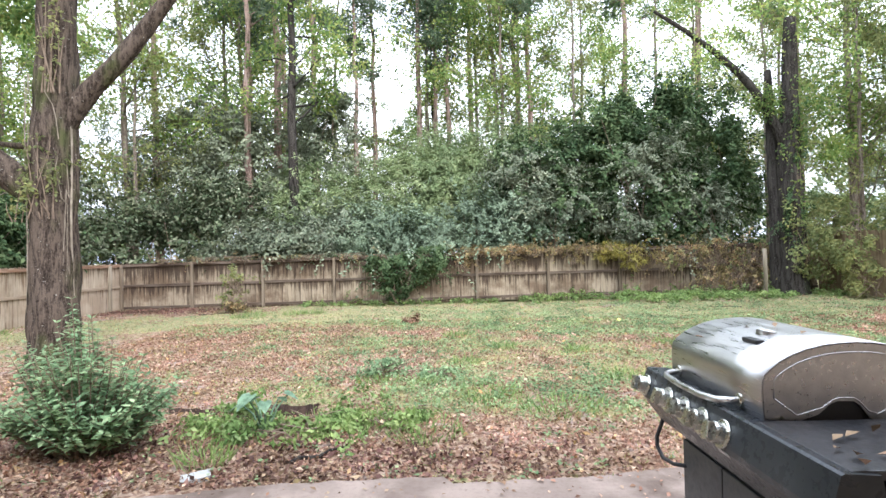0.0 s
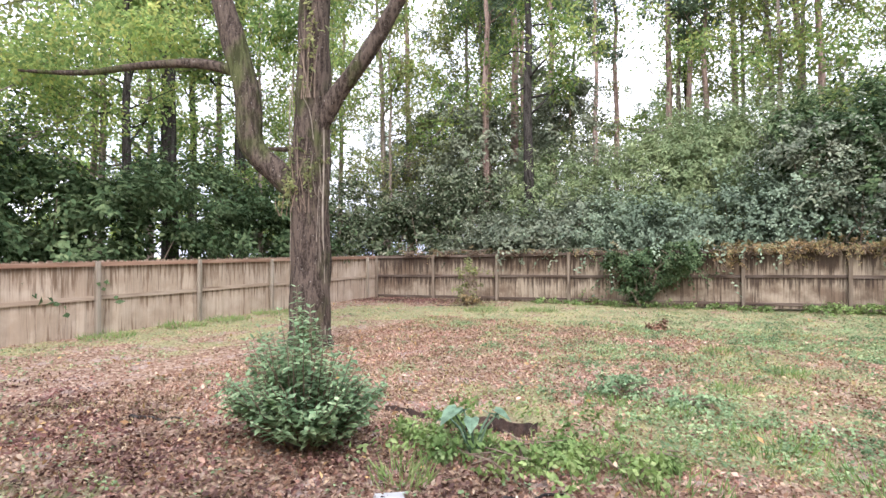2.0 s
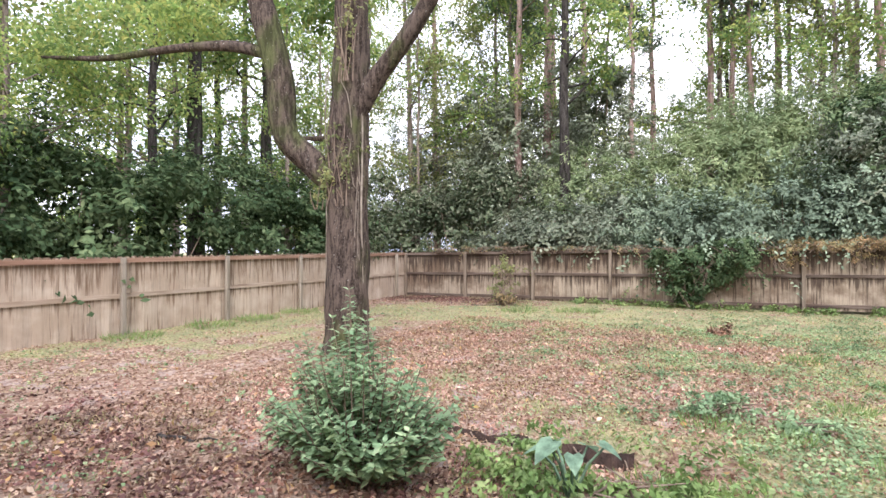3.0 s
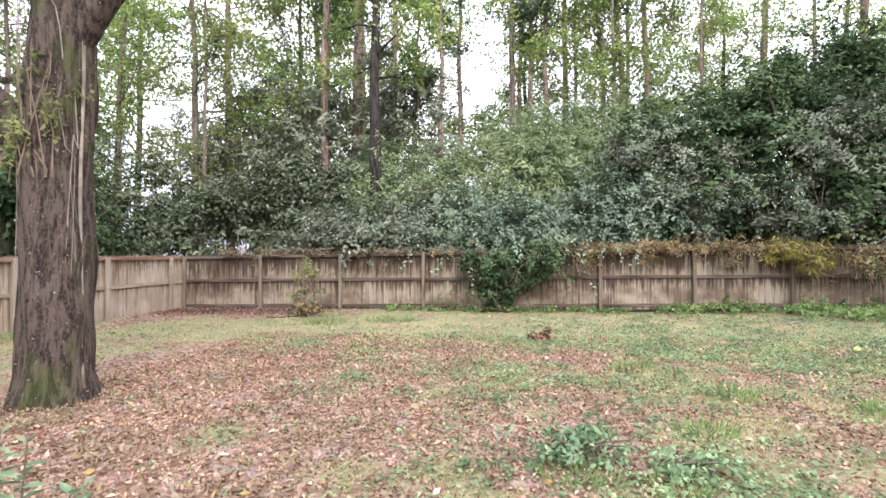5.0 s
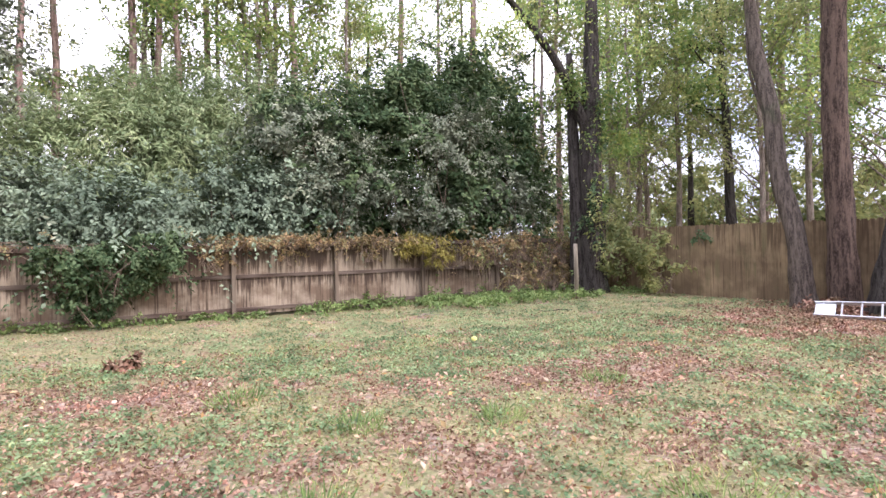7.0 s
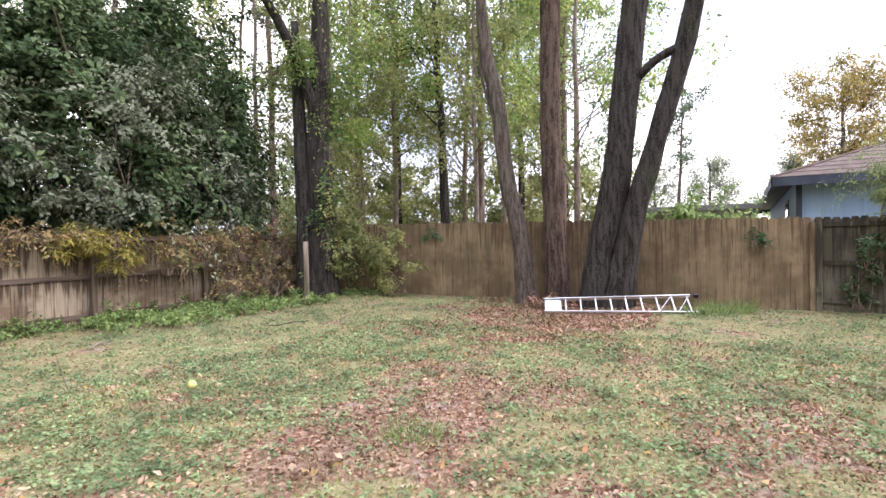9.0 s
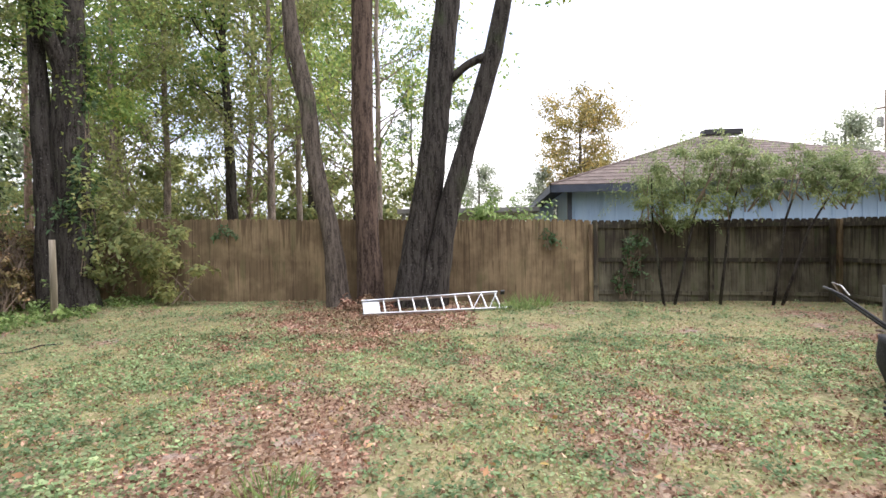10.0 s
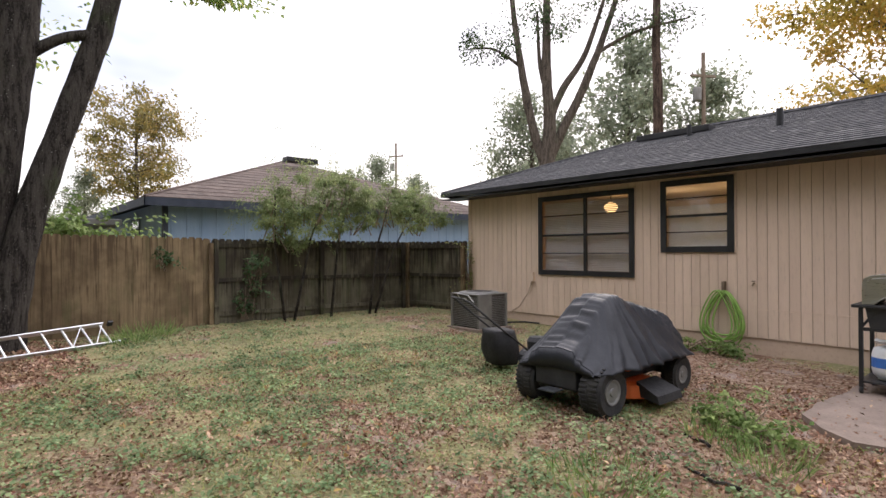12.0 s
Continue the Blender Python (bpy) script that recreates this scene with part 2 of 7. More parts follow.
def foliage(name, tones, rough=0.62, through_light=0.35, spec=0.16, patch=0.6):
    """Leaves whose tone differs from leaf to leaf and from patch to patch."""
    m, t, p = nodes_of(name)
    ge = t.nodes.new("ShaderNodeNewGeometry")
    ra = t.nodes.new("ShaderNodeValToRGB")
    el = ra.color_ramp.elements
    while len(el) < len(tones):
        el.new(0.5)
    for i, c in enumerate(tones):
        el[i].position, el[i].color = i / (len(tones) - 1), rgb(c)
    t.links.new(ge.outputs["Random Per Island"], ra.inputs[0])
    hs = t.nodes.new("ShaderNodeHueSaturation")
    t.links.new(ra.outputs[0], hs.inputs["Color"])
    pn = noise_of(t, patch, detail=3)
    fine = noise_of(t, patch * 5.3, detail=2)
    mul = t.nodes.new("ShaderNodeMath")
    mul.operation = "MULTIPLY"
    t.links.new(ranged(t, pn, 0.3, 0.7, 0.72, 1.3), mul.inputs[0])
    t.links.new(ranged(t, fine, 0.3, 0.7, 0.72, 1.25), mul.inputs[1])
    t.links.new(mul.outputs[0], hs.inputs["Value"])
    t.links.new(ranged(t, pn, 0.3, 0.7, 0.515, 0.485), hs.inputs["Hue"])
    t.links.new(hs.outputs[0], p.inputs["Base Color"])
    p.inputs["Roughness"].default_value, p.inputs["Specular IOR Level"].default_value = rough, spec
    tr = t.nodes.new("ShaderNodeBsdfTranslucent")
    t.links.new(hs.outputs[0], tr.inputs[0])
    mx = t.nodes.new("ShaderNodeMixShader")
    mx.inputs[0].default_value = through_light
    t.links.new(p.outputs[0], mx.inputs[1])
    t.links.new(tr.outputs[0], mx.inputs[2])
    t.links.new(mx.outputs[0], t.nodes["Material Output"].inputs[0])
    return m


def plain(name, c, rough=0.5, metal=0.0, spec=0.4):
    return surf(name, c, tuple(min(q * 1.15, 1) for q in c), 9, rough, 0.06, metal, spec=spec)

M_BARK = bark("oak_bark", (0.112, 0.085, 0.066), (0.024, 0.017, 0.013), (0.092, 0.098, 0.040), 19.0, moss_at=(0.50, 0.66), dots=(0.42, 0.40, 0.35))
M_BARK_DARK = bark("dark_bark", (0.058, 0.051, 0.044), (0.014, 0.011, 0.010), (0.05, 0.06, 0.032), 14.0, dots=(0.26, 0.25, 0.22))
M_BARK_PINE = bark("pine_bark", (0.115, 0.081, 0.062), (0.028, 0.019, 0.015), (0.15, 0.118, 0.095), 11.0)
M_BARK_GREY = bark("grey_bark", (0.135, 0.11, 0.088), (0.045, 0.036, 0.03), (0.13, 0.135, 0.085), 16.0)
# paler bark for the wood's trunks: distance haze is put into the colour
M_BARK_HAZEPINE = bark("hazed_pine_bark", (0.33, 0.235, 0.195), (0.13, 0.085, 0.07), (0.36, 0.29, 0.25), 9.0)
M_BARK_HAZED = bark("hazed_grey_bark", (0.27, 0.22, 0.18), (0.11, 0.085, 0.07), (0.24, 0.24, 0.16), 12.0)
M_TWIG = surf("twigs", (0.14, 0.10, 0.07), (0.24, 0.18, 0.13), 6, 0.95, 0.4)
M_PALE_VINE = surf("pale_vine_stem", (0.20, 0.165, 0.125), (0.32, 0.27, 0.21), 6, 0.95, 0.4)


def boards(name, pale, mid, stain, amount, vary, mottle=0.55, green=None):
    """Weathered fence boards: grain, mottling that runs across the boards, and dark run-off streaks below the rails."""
    m, t, p = nodes_of(name)
    oi = t.nodes.new("ShaderNodeObjectInfo")
    cb = t.nodes.new("ShaderNodeCombineXYZ")
    mu = t.nodes.new("ShaderNodeMath")
    mu.operation, mu.inputs[1].default_value = "MULTIPLY", 41.0
    t.links.new(oi.outputs["Random"], mu.inputs[0])
    for i in range(3):
        t.links.new(mu.outputs[0], cb.inputs[i])
    grain = noise_of(t, 26.0, (1, 1, 0.07), 6, rough=0.7, shift=cb.outputs[0])
    run = noise_of(t, 15.0, (1, 1, 0.10), 4, rough=0.6, shift=cb.outputs[0])
    ge = t.nodes.new("ShaderNodeNewGeometry")
    mo = t.nodes.new("ShaderNodeTexNoise")
    mo.inputs["Scale"].default_value, mo.inputs["Detail"].default_value, mo.inputs["Roughness"].default_value = 1.5, 5, 0.62
    t.links.new(ge.outputs["Position"], mo.inputs["Vector"])
    col = mixc(t, ranged(t, mo.outputs["Fac"], 0.36, 0.64, 0.0, 1.0), mid, pale)
    col = mixc(t, ranged(t, grain, 0.42, 0.7, 0.0, mottle), col, tuple(0.55 * q for q in mid))
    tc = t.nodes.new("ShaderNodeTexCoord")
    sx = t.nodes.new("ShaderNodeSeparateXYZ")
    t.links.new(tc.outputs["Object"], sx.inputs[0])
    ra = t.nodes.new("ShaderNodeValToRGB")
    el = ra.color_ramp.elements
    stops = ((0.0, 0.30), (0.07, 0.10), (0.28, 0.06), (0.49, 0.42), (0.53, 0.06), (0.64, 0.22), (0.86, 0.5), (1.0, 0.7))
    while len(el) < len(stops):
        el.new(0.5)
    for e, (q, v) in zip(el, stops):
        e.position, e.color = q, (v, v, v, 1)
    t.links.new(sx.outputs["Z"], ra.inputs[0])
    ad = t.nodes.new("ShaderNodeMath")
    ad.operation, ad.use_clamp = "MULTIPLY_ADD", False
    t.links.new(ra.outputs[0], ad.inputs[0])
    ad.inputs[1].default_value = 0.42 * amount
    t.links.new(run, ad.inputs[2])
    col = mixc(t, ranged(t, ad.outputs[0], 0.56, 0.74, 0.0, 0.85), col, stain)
    if green:
        al = noise_of(t, 2.2, (1, 1, 0.8), 5, shift=cb.outputs[0])
        col = mixc(t, ranged(t, al, 0.52, 0.72, 0.0, 0.6), col, green)
    hs = t.nodes.new("ShaderNodeHueSaturation")
    t.links.new(ranged(t, oi.outputs["Random"], 0, 1, 1 - vary, 1 + vary), hs.inputs["Value"])
    t.links.new(col, hs.inputs["Color"])
    t.links.new(hs.outputs[0], p.inputs["Base Color"])
    p.inputs["Roughness"].default_value, p.inputs["Specular IOR Level"].default_value = 0.92, 0.2
    bn = t.nodes.new("ShaderNodeBump")
    bn.inputs["Strength"].default_value, bn.inputs["Distance"].default_value = 0.6, 0.005
    t.links.new(grain, bn.inputs["Height"])
    t.links.new(bn.outputs[0], p.inputs["Normal"])
    return m


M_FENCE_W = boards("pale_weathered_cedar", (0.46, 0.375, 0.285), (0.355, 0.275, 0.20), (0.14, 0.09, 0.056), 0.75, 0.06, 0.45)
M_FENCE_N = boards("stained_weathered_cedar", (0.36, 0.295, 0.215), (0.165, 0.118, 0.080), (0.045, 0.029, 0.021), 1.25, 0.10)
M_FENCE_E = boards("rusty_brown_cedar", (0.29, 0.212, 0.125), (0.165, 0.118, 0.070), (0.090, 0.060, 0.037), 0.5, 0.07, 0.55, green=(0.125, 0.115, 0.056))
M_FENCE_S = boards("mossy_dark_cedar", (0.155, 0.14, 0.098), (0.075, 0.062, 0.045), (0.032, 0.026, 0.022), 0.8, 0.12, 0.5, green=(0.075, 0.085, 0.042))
M_RAIL_W = surf("pale_fence_rail", (0.27, 0.20, 0.14), (0.40, 0.32, 0.24), 2.0, 0.92, 0.5, stretch=(0.5, 5, 5), stain=(0.16, 0.105, 0.07), vary=0.08, perobj=True)
M_CAP_W = surf("rusty_fence_top_rail", (0.22, 0.125, 0.08), (0.32, 0.21, 0.145), 2.0, 0.92, 0.5, stretch=(0.5, 5, 5), stain=(0.13, 0.075, 0.05), vary=0.08, perobj=True)
M_RAIL = surf("fence_rail", (0.078, 0.051, 0.036), (0.156, 0.120, 0.093), 2.0, 0.92, 0.5, stretch=(0.5, 5, 5), stain=(0.042, 0.027, 0.021), vary=0.15, perobj=True)
M_POST_N = surf("grey_fence_post", (0.165, 0.125, 0.088), (0.255, 0.205, 0.152), 2.0, 0.92, 0.5, stretch=(5, 5, 0.4), stain=(0.08, 0.058, 0.04), vary=0.1, perobj=True)
M_POST = surf("fence_post", (0.22, 0.18, 0.13), (0.36, 0.31, 0.245), 2.0, 0.92, 0.5, stretch=(5, 5, 0.4), stain=(0.13, 0.11, 0.075), vary=0.15, perobj=True)
M_SIDING = surf("tan_painted_siding", (0.62, 0.48, 0.375), (0.69, 0.54, 0.425), 0.9, 0.75, 0.35, stretch=(3, 3, 0.4), stain=(0.437, 0.347, 0.246), stain_at=(0.6, 0.8), fine=18, vary=0.03, perobj=True, depth=0.004)
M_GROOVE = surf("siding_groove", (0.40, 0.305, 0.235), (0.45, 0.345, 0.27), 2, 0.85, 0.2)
M_BLACK = surf("black_trim_paint", (0.018, 0.018, 0.02), (0.03, 0.03, 0.032), 3, 0.5, 0.15)
M_SHINGLE = surf("charcoal_shingle", (0.045, 0.046, 0.052), (0.105, 0.103, 0.108), 9.0, 0.95, 0.9, stretch=(1, 1, 1), stain=(0.20, 0.195, 0.20), stain_at=(0.60, 0.68), fine=12, vary=0.12, perobj=True, depth=0.012)
M_SHINGLE_B = surf("brown_shingle", (0.087, 0.062, 0.053), (0.136, 0.102, 0.087), 3.0, 0.95, 0.9, stain=(0.062, 0.050, 0.043), fine=10, vary=0.1, perobj=True)
M_BLUE = surf("pale_blue_siding", (0.264, 0.376, 0.528), (0.304, 0.416, 0.560), 0.8, 0.7, 0.2, stretch=(3, 3, 0.4), vary=0.04, perobj=True)
M_NAVY = surf("dark_blue_trim", (0.03, 0.04, 0.06), (0.05, 0.06, 0.085), 3, 0.6, 0.15)
M_CONC = surf("worn_patio_concrete", (0.195, 0.148, 0.120), (0.265, 0.205, 0.168), 2.2, 0.92, 0.6, stain=(0.11, 0.078, 0.06), stain_at=(0.48, 0.66), fine=14, depth=0.006)
M_FOUND = surf("painted_foundation", (0.46, 0.35, 0.27), (0.53, 0.405, 0.315), 1.5, 0.9, 0.4, stain=(0.34, 0.265, 0.20), fine=12)
M_WHITE = surf("white_door_paint", (0.72, 0.73, 0.76), (0.78, 0.79, 0.81), 2, 0.5, 0.05)
M_ROOM = surf("room_paint", (0.62, 0.57, 0.50), (0.68, 0.63, 0.56), 1, 0.85, 0.05)
M_BLIND = surf("white_blind_slats", (0.70, 0.71, 0.72), (0.78, 0.79, 0.80), 3, 0.6, 0.05)


def glass(name):
    m, t, p = nodes_of(name)
    p.inputs["Base Color"].default_value = (1, 1, 1, 1)
    p.inputs["Roughness"].default_value = 0.02
    p.inputs["Transmission Weight"].default_value = 1.0
    p.inputs["IOR"].default_value = 1.45
    return m


M_GLASS = glass("window_glass")
M_IVY = foliage("ivy_leaves", [(0.058, 0.111, 0.052), (0.098, 0.156, 0.072), (0.143, 0.208, 0.104)])
M_EVER = foliage("evergreen_leaves", [(0.062, 0.088, 0.046), (0.096, 0.126, 0.064), (0.150, 0.172, 0.098), (0.22, 0.225, 0.15)], through_light=0.2, patch=0.5)
M_EVER_D = foliage("dark_evergreen_leaves", [(0.046, 0.080, 0.036), (0.080, 0.125, 0.055), (0.145, 0.190, 0.090)], rough=0.75, spec=0.08, through_light=0.25, patch=0.5)
M_BAMBOO = foliage("bamboo_leaves", [(0.155, 0.215, 0.095), (0.235, 0.295, 0.138), (0.335, 0.375, 0.190)], through_light=0.3, patch=0.5)
# far leaves lightened and greyed, with the air's haze painted into their tones
M_HAZE = foliage("hazed_far_leaves", [(0.19, 0.23, 0.155), (0.265, 0.30, 0.21), (0.345, 0.365, 0.27)], through_light=0.45)
M_VINY = foliage("grey_green_vine_leaves", [(0.135, 0.185, 0.118), (0.190, 0.245, 0.160), (0.255, 0.31, 0.205)], through_light=0.2, patch=0.5)
M_GREY = foliage("grey_green_leaves", [(0.138, 0.166, 0.105), (0.20, 0.228, 0.150), (0.275, 0.292, 0.205)], through_light=0.2, patch=0.5)
M_CANOPY = foliage("oak_canopy_leaves", [(0.125, 0.205, 0.066), (0.205, 0.305, 0.095), (0.31, 0.39, 0.125), (0.39, 0.39, 0.12)], through_light=0.62, patch=0.25)
M_YELLOW = foliage("yellow_green_leaves", [(0.20, 0.245, 0.10), (0.28, 0.31, 0.13), (0.36, 0.35, 0.14), (0.17, 0.215, 0.09)], through_light=0.55, patch=0.4)
M_AUTUMN = foliage("golden_autumn_leaves", [(0.45, 0.31, 0.06), (0.54, 0.38, 0.08), (0.36, 0.31, 0.09), (0.48, 0.29, 0.06)], through_light=0.45)
M_PINE = foliage("pine_needles", [(0.090, 0.138, 0.081), (0.146, 0.203, 0.122), (0.212, 0.252, 0.163)])
M_BUSH = foliage("garden_bush_leaves", [(0.135, 0.215, 0.105), (0.205, 0.305, 0.155), (0.31, 0.40, 0.215)], patch=3)
M_FERN = foliage("yellow_fern_fronds", [(0.28, 0.25, 0.06), (0.36, 0.30, 0.08), (0.20, 0.20, 0.06)])
M_LITTER = foliage("fallen_leaves", [(0.128, 0.064, 0.042), (0.232, 0.125, 0.080), (0.335, 0.205, 0.134), (0.45, 0.325, 0.22), (0.182, 0.094, 0.058)], rough=0.9, through_light=0.05, patch=1.2)
M_TUFT = foliage("fresh_grass", [(0.146, 0.228, 0.066), (0.202, 0.294, 0.094), (0.280, 0.342, 0.143)], patch=3)
M_VINEDRY = foliage("drying_vine_leaves", [(0.26, 0.17, 0.085), (0.34, 0.245, 0.115), (0.22, 0.215, 0.095), (0.42, 0.29, 0.16)], patch=1.5)
M_MULCH = foliage("dark_wet_leaves", [(0.060, 0.030, 0.025), (0.105, 0.052, 0.042), (0.165, 0.088, 0.068), (0.24, 0.14, 0.105)], rough=0.8, through_light=0.05, patch=1.2)
M_TANLEAF = foliage("curled_tan_leaves", [(0.26, 0.15, 0.10), (0.38, 0.25, 0.165), (0.50, 0.38, 0.27), (0.44, 0.29, 0.11), (0.23, 0.11, 0.075)], rough=0.85, through_light=0.1, patch=1.2)
M_GRASS = foliage("grass_blades", [(0.161, 0.235, 0.071), (0.254, 0.323, 0.106), (0.402, 0.373, 0.153), (0.510, 0.410, 0.224)], rough=0.7, patch=1.0)
M_COVER = foliage("ground_cover_leaves", [(0.115, 0.182, 0.080), (0.172, 0.255, 0.118), (0.235, 0.318, 0.155), (0.315, 0.37, 0.19)], rough=0.7, patch=1.0)


# ---------------------------------------------------------------- ground
def litter_amount(x, y):
    """How much of the lawn lies under fallen leaves: near the oak, by the patio and under the big trunks."""
    x, y = np.asarray(x, float), np.asarray(y, float)

    def spot(cx, cy, rx, ry):
        return np.exp(-(((x - cx) / rx) ** 2 + ((y - cy) / ry) ** 2) ** 1.3)

    a = spot(-6.5, 5.0, 4.5, 2.6) + spot(-2.8, 4.3, 2.2, 1.0) + 0.9 * spot(-5.6, 10.0, 2.6, 2.6) + 1.1 * spot(10.7, 10.4, 2.3, 1.8) + 0.9 * spot(0.6, 4.6, 2.4, 0.8)
    a = a + 1.2 * spot(-9.4, 17.0, 3.0, 1.3) + 0.7 * spot(-10.4, 15.5, 0.9, 2.4) + 0.5 * spot(-1.5, 11.5, 2.5, 1.2) + 0.85 * spot(4.6, 9.9, 2.1, 0.9) + 0.8 * spot(5.0, 1.5, 1.7, 1.1) + 0.55 * spot(-1.6, 8.2, 2.0, 1.2)
    a = a + 0.1 * spot(2.4, 6.2, 2.6, 1.4) + 0.6 * spot(9.8, 2.0, 2.2, 1.0) + spot(4.2, 2.2, 2.3, 1.7) + 0.5 * spot(3.2, 5.2, 1.6, 0.8) + 0.45 * spot(5.5, 6.8, 1.8, 0.8) + 0.2 * spot(0, 8, 9, 3)
    w = 0.06 + 0.30 * (np.sin(2.1 * x + 1.3 * y) * np.sin(1.7 * y - 0.9 * x + 1) + np.sin(4.3 * x - 2.2 * y) * np.sin(3.7 * y + 1.9 * x))
    return np.clip(a + w, 0, 1)


def ground_material():
    m, t, p = nodes_of("patchy_lawn")
    at = t.nodes.new("ShaderNodeAttribute")
    at.attribute_name = "litter"
    n1, n2, n3 = noise_of(t, 1.1, detail=5), noise_of(t, 9.0, detail=6, rough=0.75), noise_of(t, 60.0, detail=4, rough=0.8)
    n4 = noise_of(t, 2.4, detail=4)

    def flecks(scale, tones):
        """Matted flecks, each of a tone of its own."""
        tc = t.nodes.new("ShaderNodeTexCoord")
        wa = t.nodes.new("ShaderNodeTexNoise")
        wa.inputs["Scale"].default_value = scale * 0.8
        vm = t.nodes.new("ShaderNodeVectorMath")
        vm.operation = "MULTIPLY_ADD"
        t.links.new(tc.outputs["Object"], wa.inputs["Vector"])
        t.links.new(wa.outputs["Color"], vm.inputs[0])
        vm.inputs[1].default_value = (1.1 / scale, 1.1 / scale, 0)
        t.links.new(tc.outputs["Object"], vm.inputs[2])
        vo = t.nodes.new("ShaderNodeTexVoronoi")
        vo.inputs["Scale"].default_value = scale
        t.links.new(vm.outputs[0], vo.inputs["Vector"])
        sp = t.nodes.new("ShaderNodeSeparateColor")
        t.links.new(vo.outputs["Color"], sp.inputs[0])
        ra = t.nodes.new("ShaderNodeValToRGB")
        el = ra.color_ramp.elements
        while len(el) < len(tones):
            el.new(0.5)
        for i, c in enumerate(tones):
            el[i].position, el[i].color = i / (len(tones) - 1), rgb(c)
        t.links.new(sp.outputs[0], ra.inputs[0])
        return ra.outputs[0], vo.outputs["Distance"]

    straw, d1 = flecks(34.0, [(0.13, 0.116, 0.058), (0.275, 0.25, 0.118), (0.43, 0.355, 0.205), (0.225, 0.238, 0.102), (0.37, 0.295, 0.165)])
    leafy, d2 = flecks(22.0, [(0.128, 0.072, 0.048), (0.23, 0.134, 0.09), (0.325, 0.215, 0.148), (0.42, 0.315, 0.23), (0.182, 0.102, 0.067)])
    grass = mixc(t, ranged(t, n1, 0.42, 0.6, 0.0, 0.5), straw, (0.19, 0.20, 0.105))
    soil = mixc(t, ranged(t, n4, 0.54, 0.66, 0.0, 0.75), leafy, (0.36, 0.285, 0.245))
    ad = t.nodes.new("ShaderNodeMath")
    ad.operation = "ADD"
    t.links.new(at.outputs["Fac"], ad.inputs[0])
    t.links.new(ranged(t, n2, 0.2, 0.8, -0.35, 0.35), ad.inputs[1])
    col = mixc(t, ranged(t, ad.outputs[0], 0.28, 0.6), grass, soil)
    col = mixc(t, ranged(t, n3, 0.54, 0.74, 0, 0.55), col, (0.10, 0.068, 0.045))
    t.links.new(col, p.inputs["Base Color"])
    p.inputs["Roughness"].default_value, p.inputs["Specular IOR Level"].default_value = 0.95, 0.15
    bn = t.nodes.new("ShaderNodeBump")
    bn.inputs["Strength"].default_value, bn.inputs["Distance"].default_value = 0.8, 0.03
    t.links.new(n3, bn.inputs["Height"])
    t.links.new(bn.outputs[0], p.inputs["Normal"])
    return m


def build_ground():
    far = [-600, -250, -110, -60, -35, -22, -16]
    xs = np.array(far + list(np.arange(-12.5, 14.01, 0.125)) + [17, 22, 35, 60, 110, 250, 600])
    ys = np.array([-600, -250, -110, -60, -35, -20, -8, -2] + list(np.arange(0.5, 19.51, 0.125)) + [22, 26, 35, 60, 110, 250, 600])
    X, Y = np.meshgrid(xs, ys)
    Z = zg(X, Y)
    Z += np.where((X > -12) & (X < 13.5) & (Y > 3.9) & (Y < 19), 0.010 * N.normal(size=X.shape), 0)
    nx, ny = len(xs), len(ys)
    me = bpy.data.meshes.new("ground")
    idx = np.arange(nx * ny).reshape(ny, nx)
    F = np.stack([idx[:-1, :-1], idx[:-1, 1:], idx[1:, 1:], idx[1:, :-1]], -1).reshape(-1, 4)
    me.from_pydata(np.stack([X, Y, Z], -1).reshape(-1, 3).tolist(), [], F.tolist())
    me.polygons.foreach_set("use_smooth", [True] * len(me.polygons))
    at = me.attributes.new("litter", "FLOAT", "POINT")
    at.data.foreach_set("value", litter_amount(X, Y).ravel().astype(np.float32))
    me.materials.append(ground_material())
    tagged(link("ground", me), "patchy backyard lawn with bare soil and fallen leaves", "lawn", kind="structure")


build_ground()


# ---------------------------------------------------------------- fences
def picket_mesh(name, w, mat, ear=0.03, lean=0.0):
    h = w / 2
    o = [(-h, 0), (h, 0), (h + lean, 0.975), (h - ear + lean, 1.0), (-h + ear + lean, 1.0), (-h + lean, 0.975)]
    return Mesh().prism(o, -0.009, 0.009).data(name, mat)


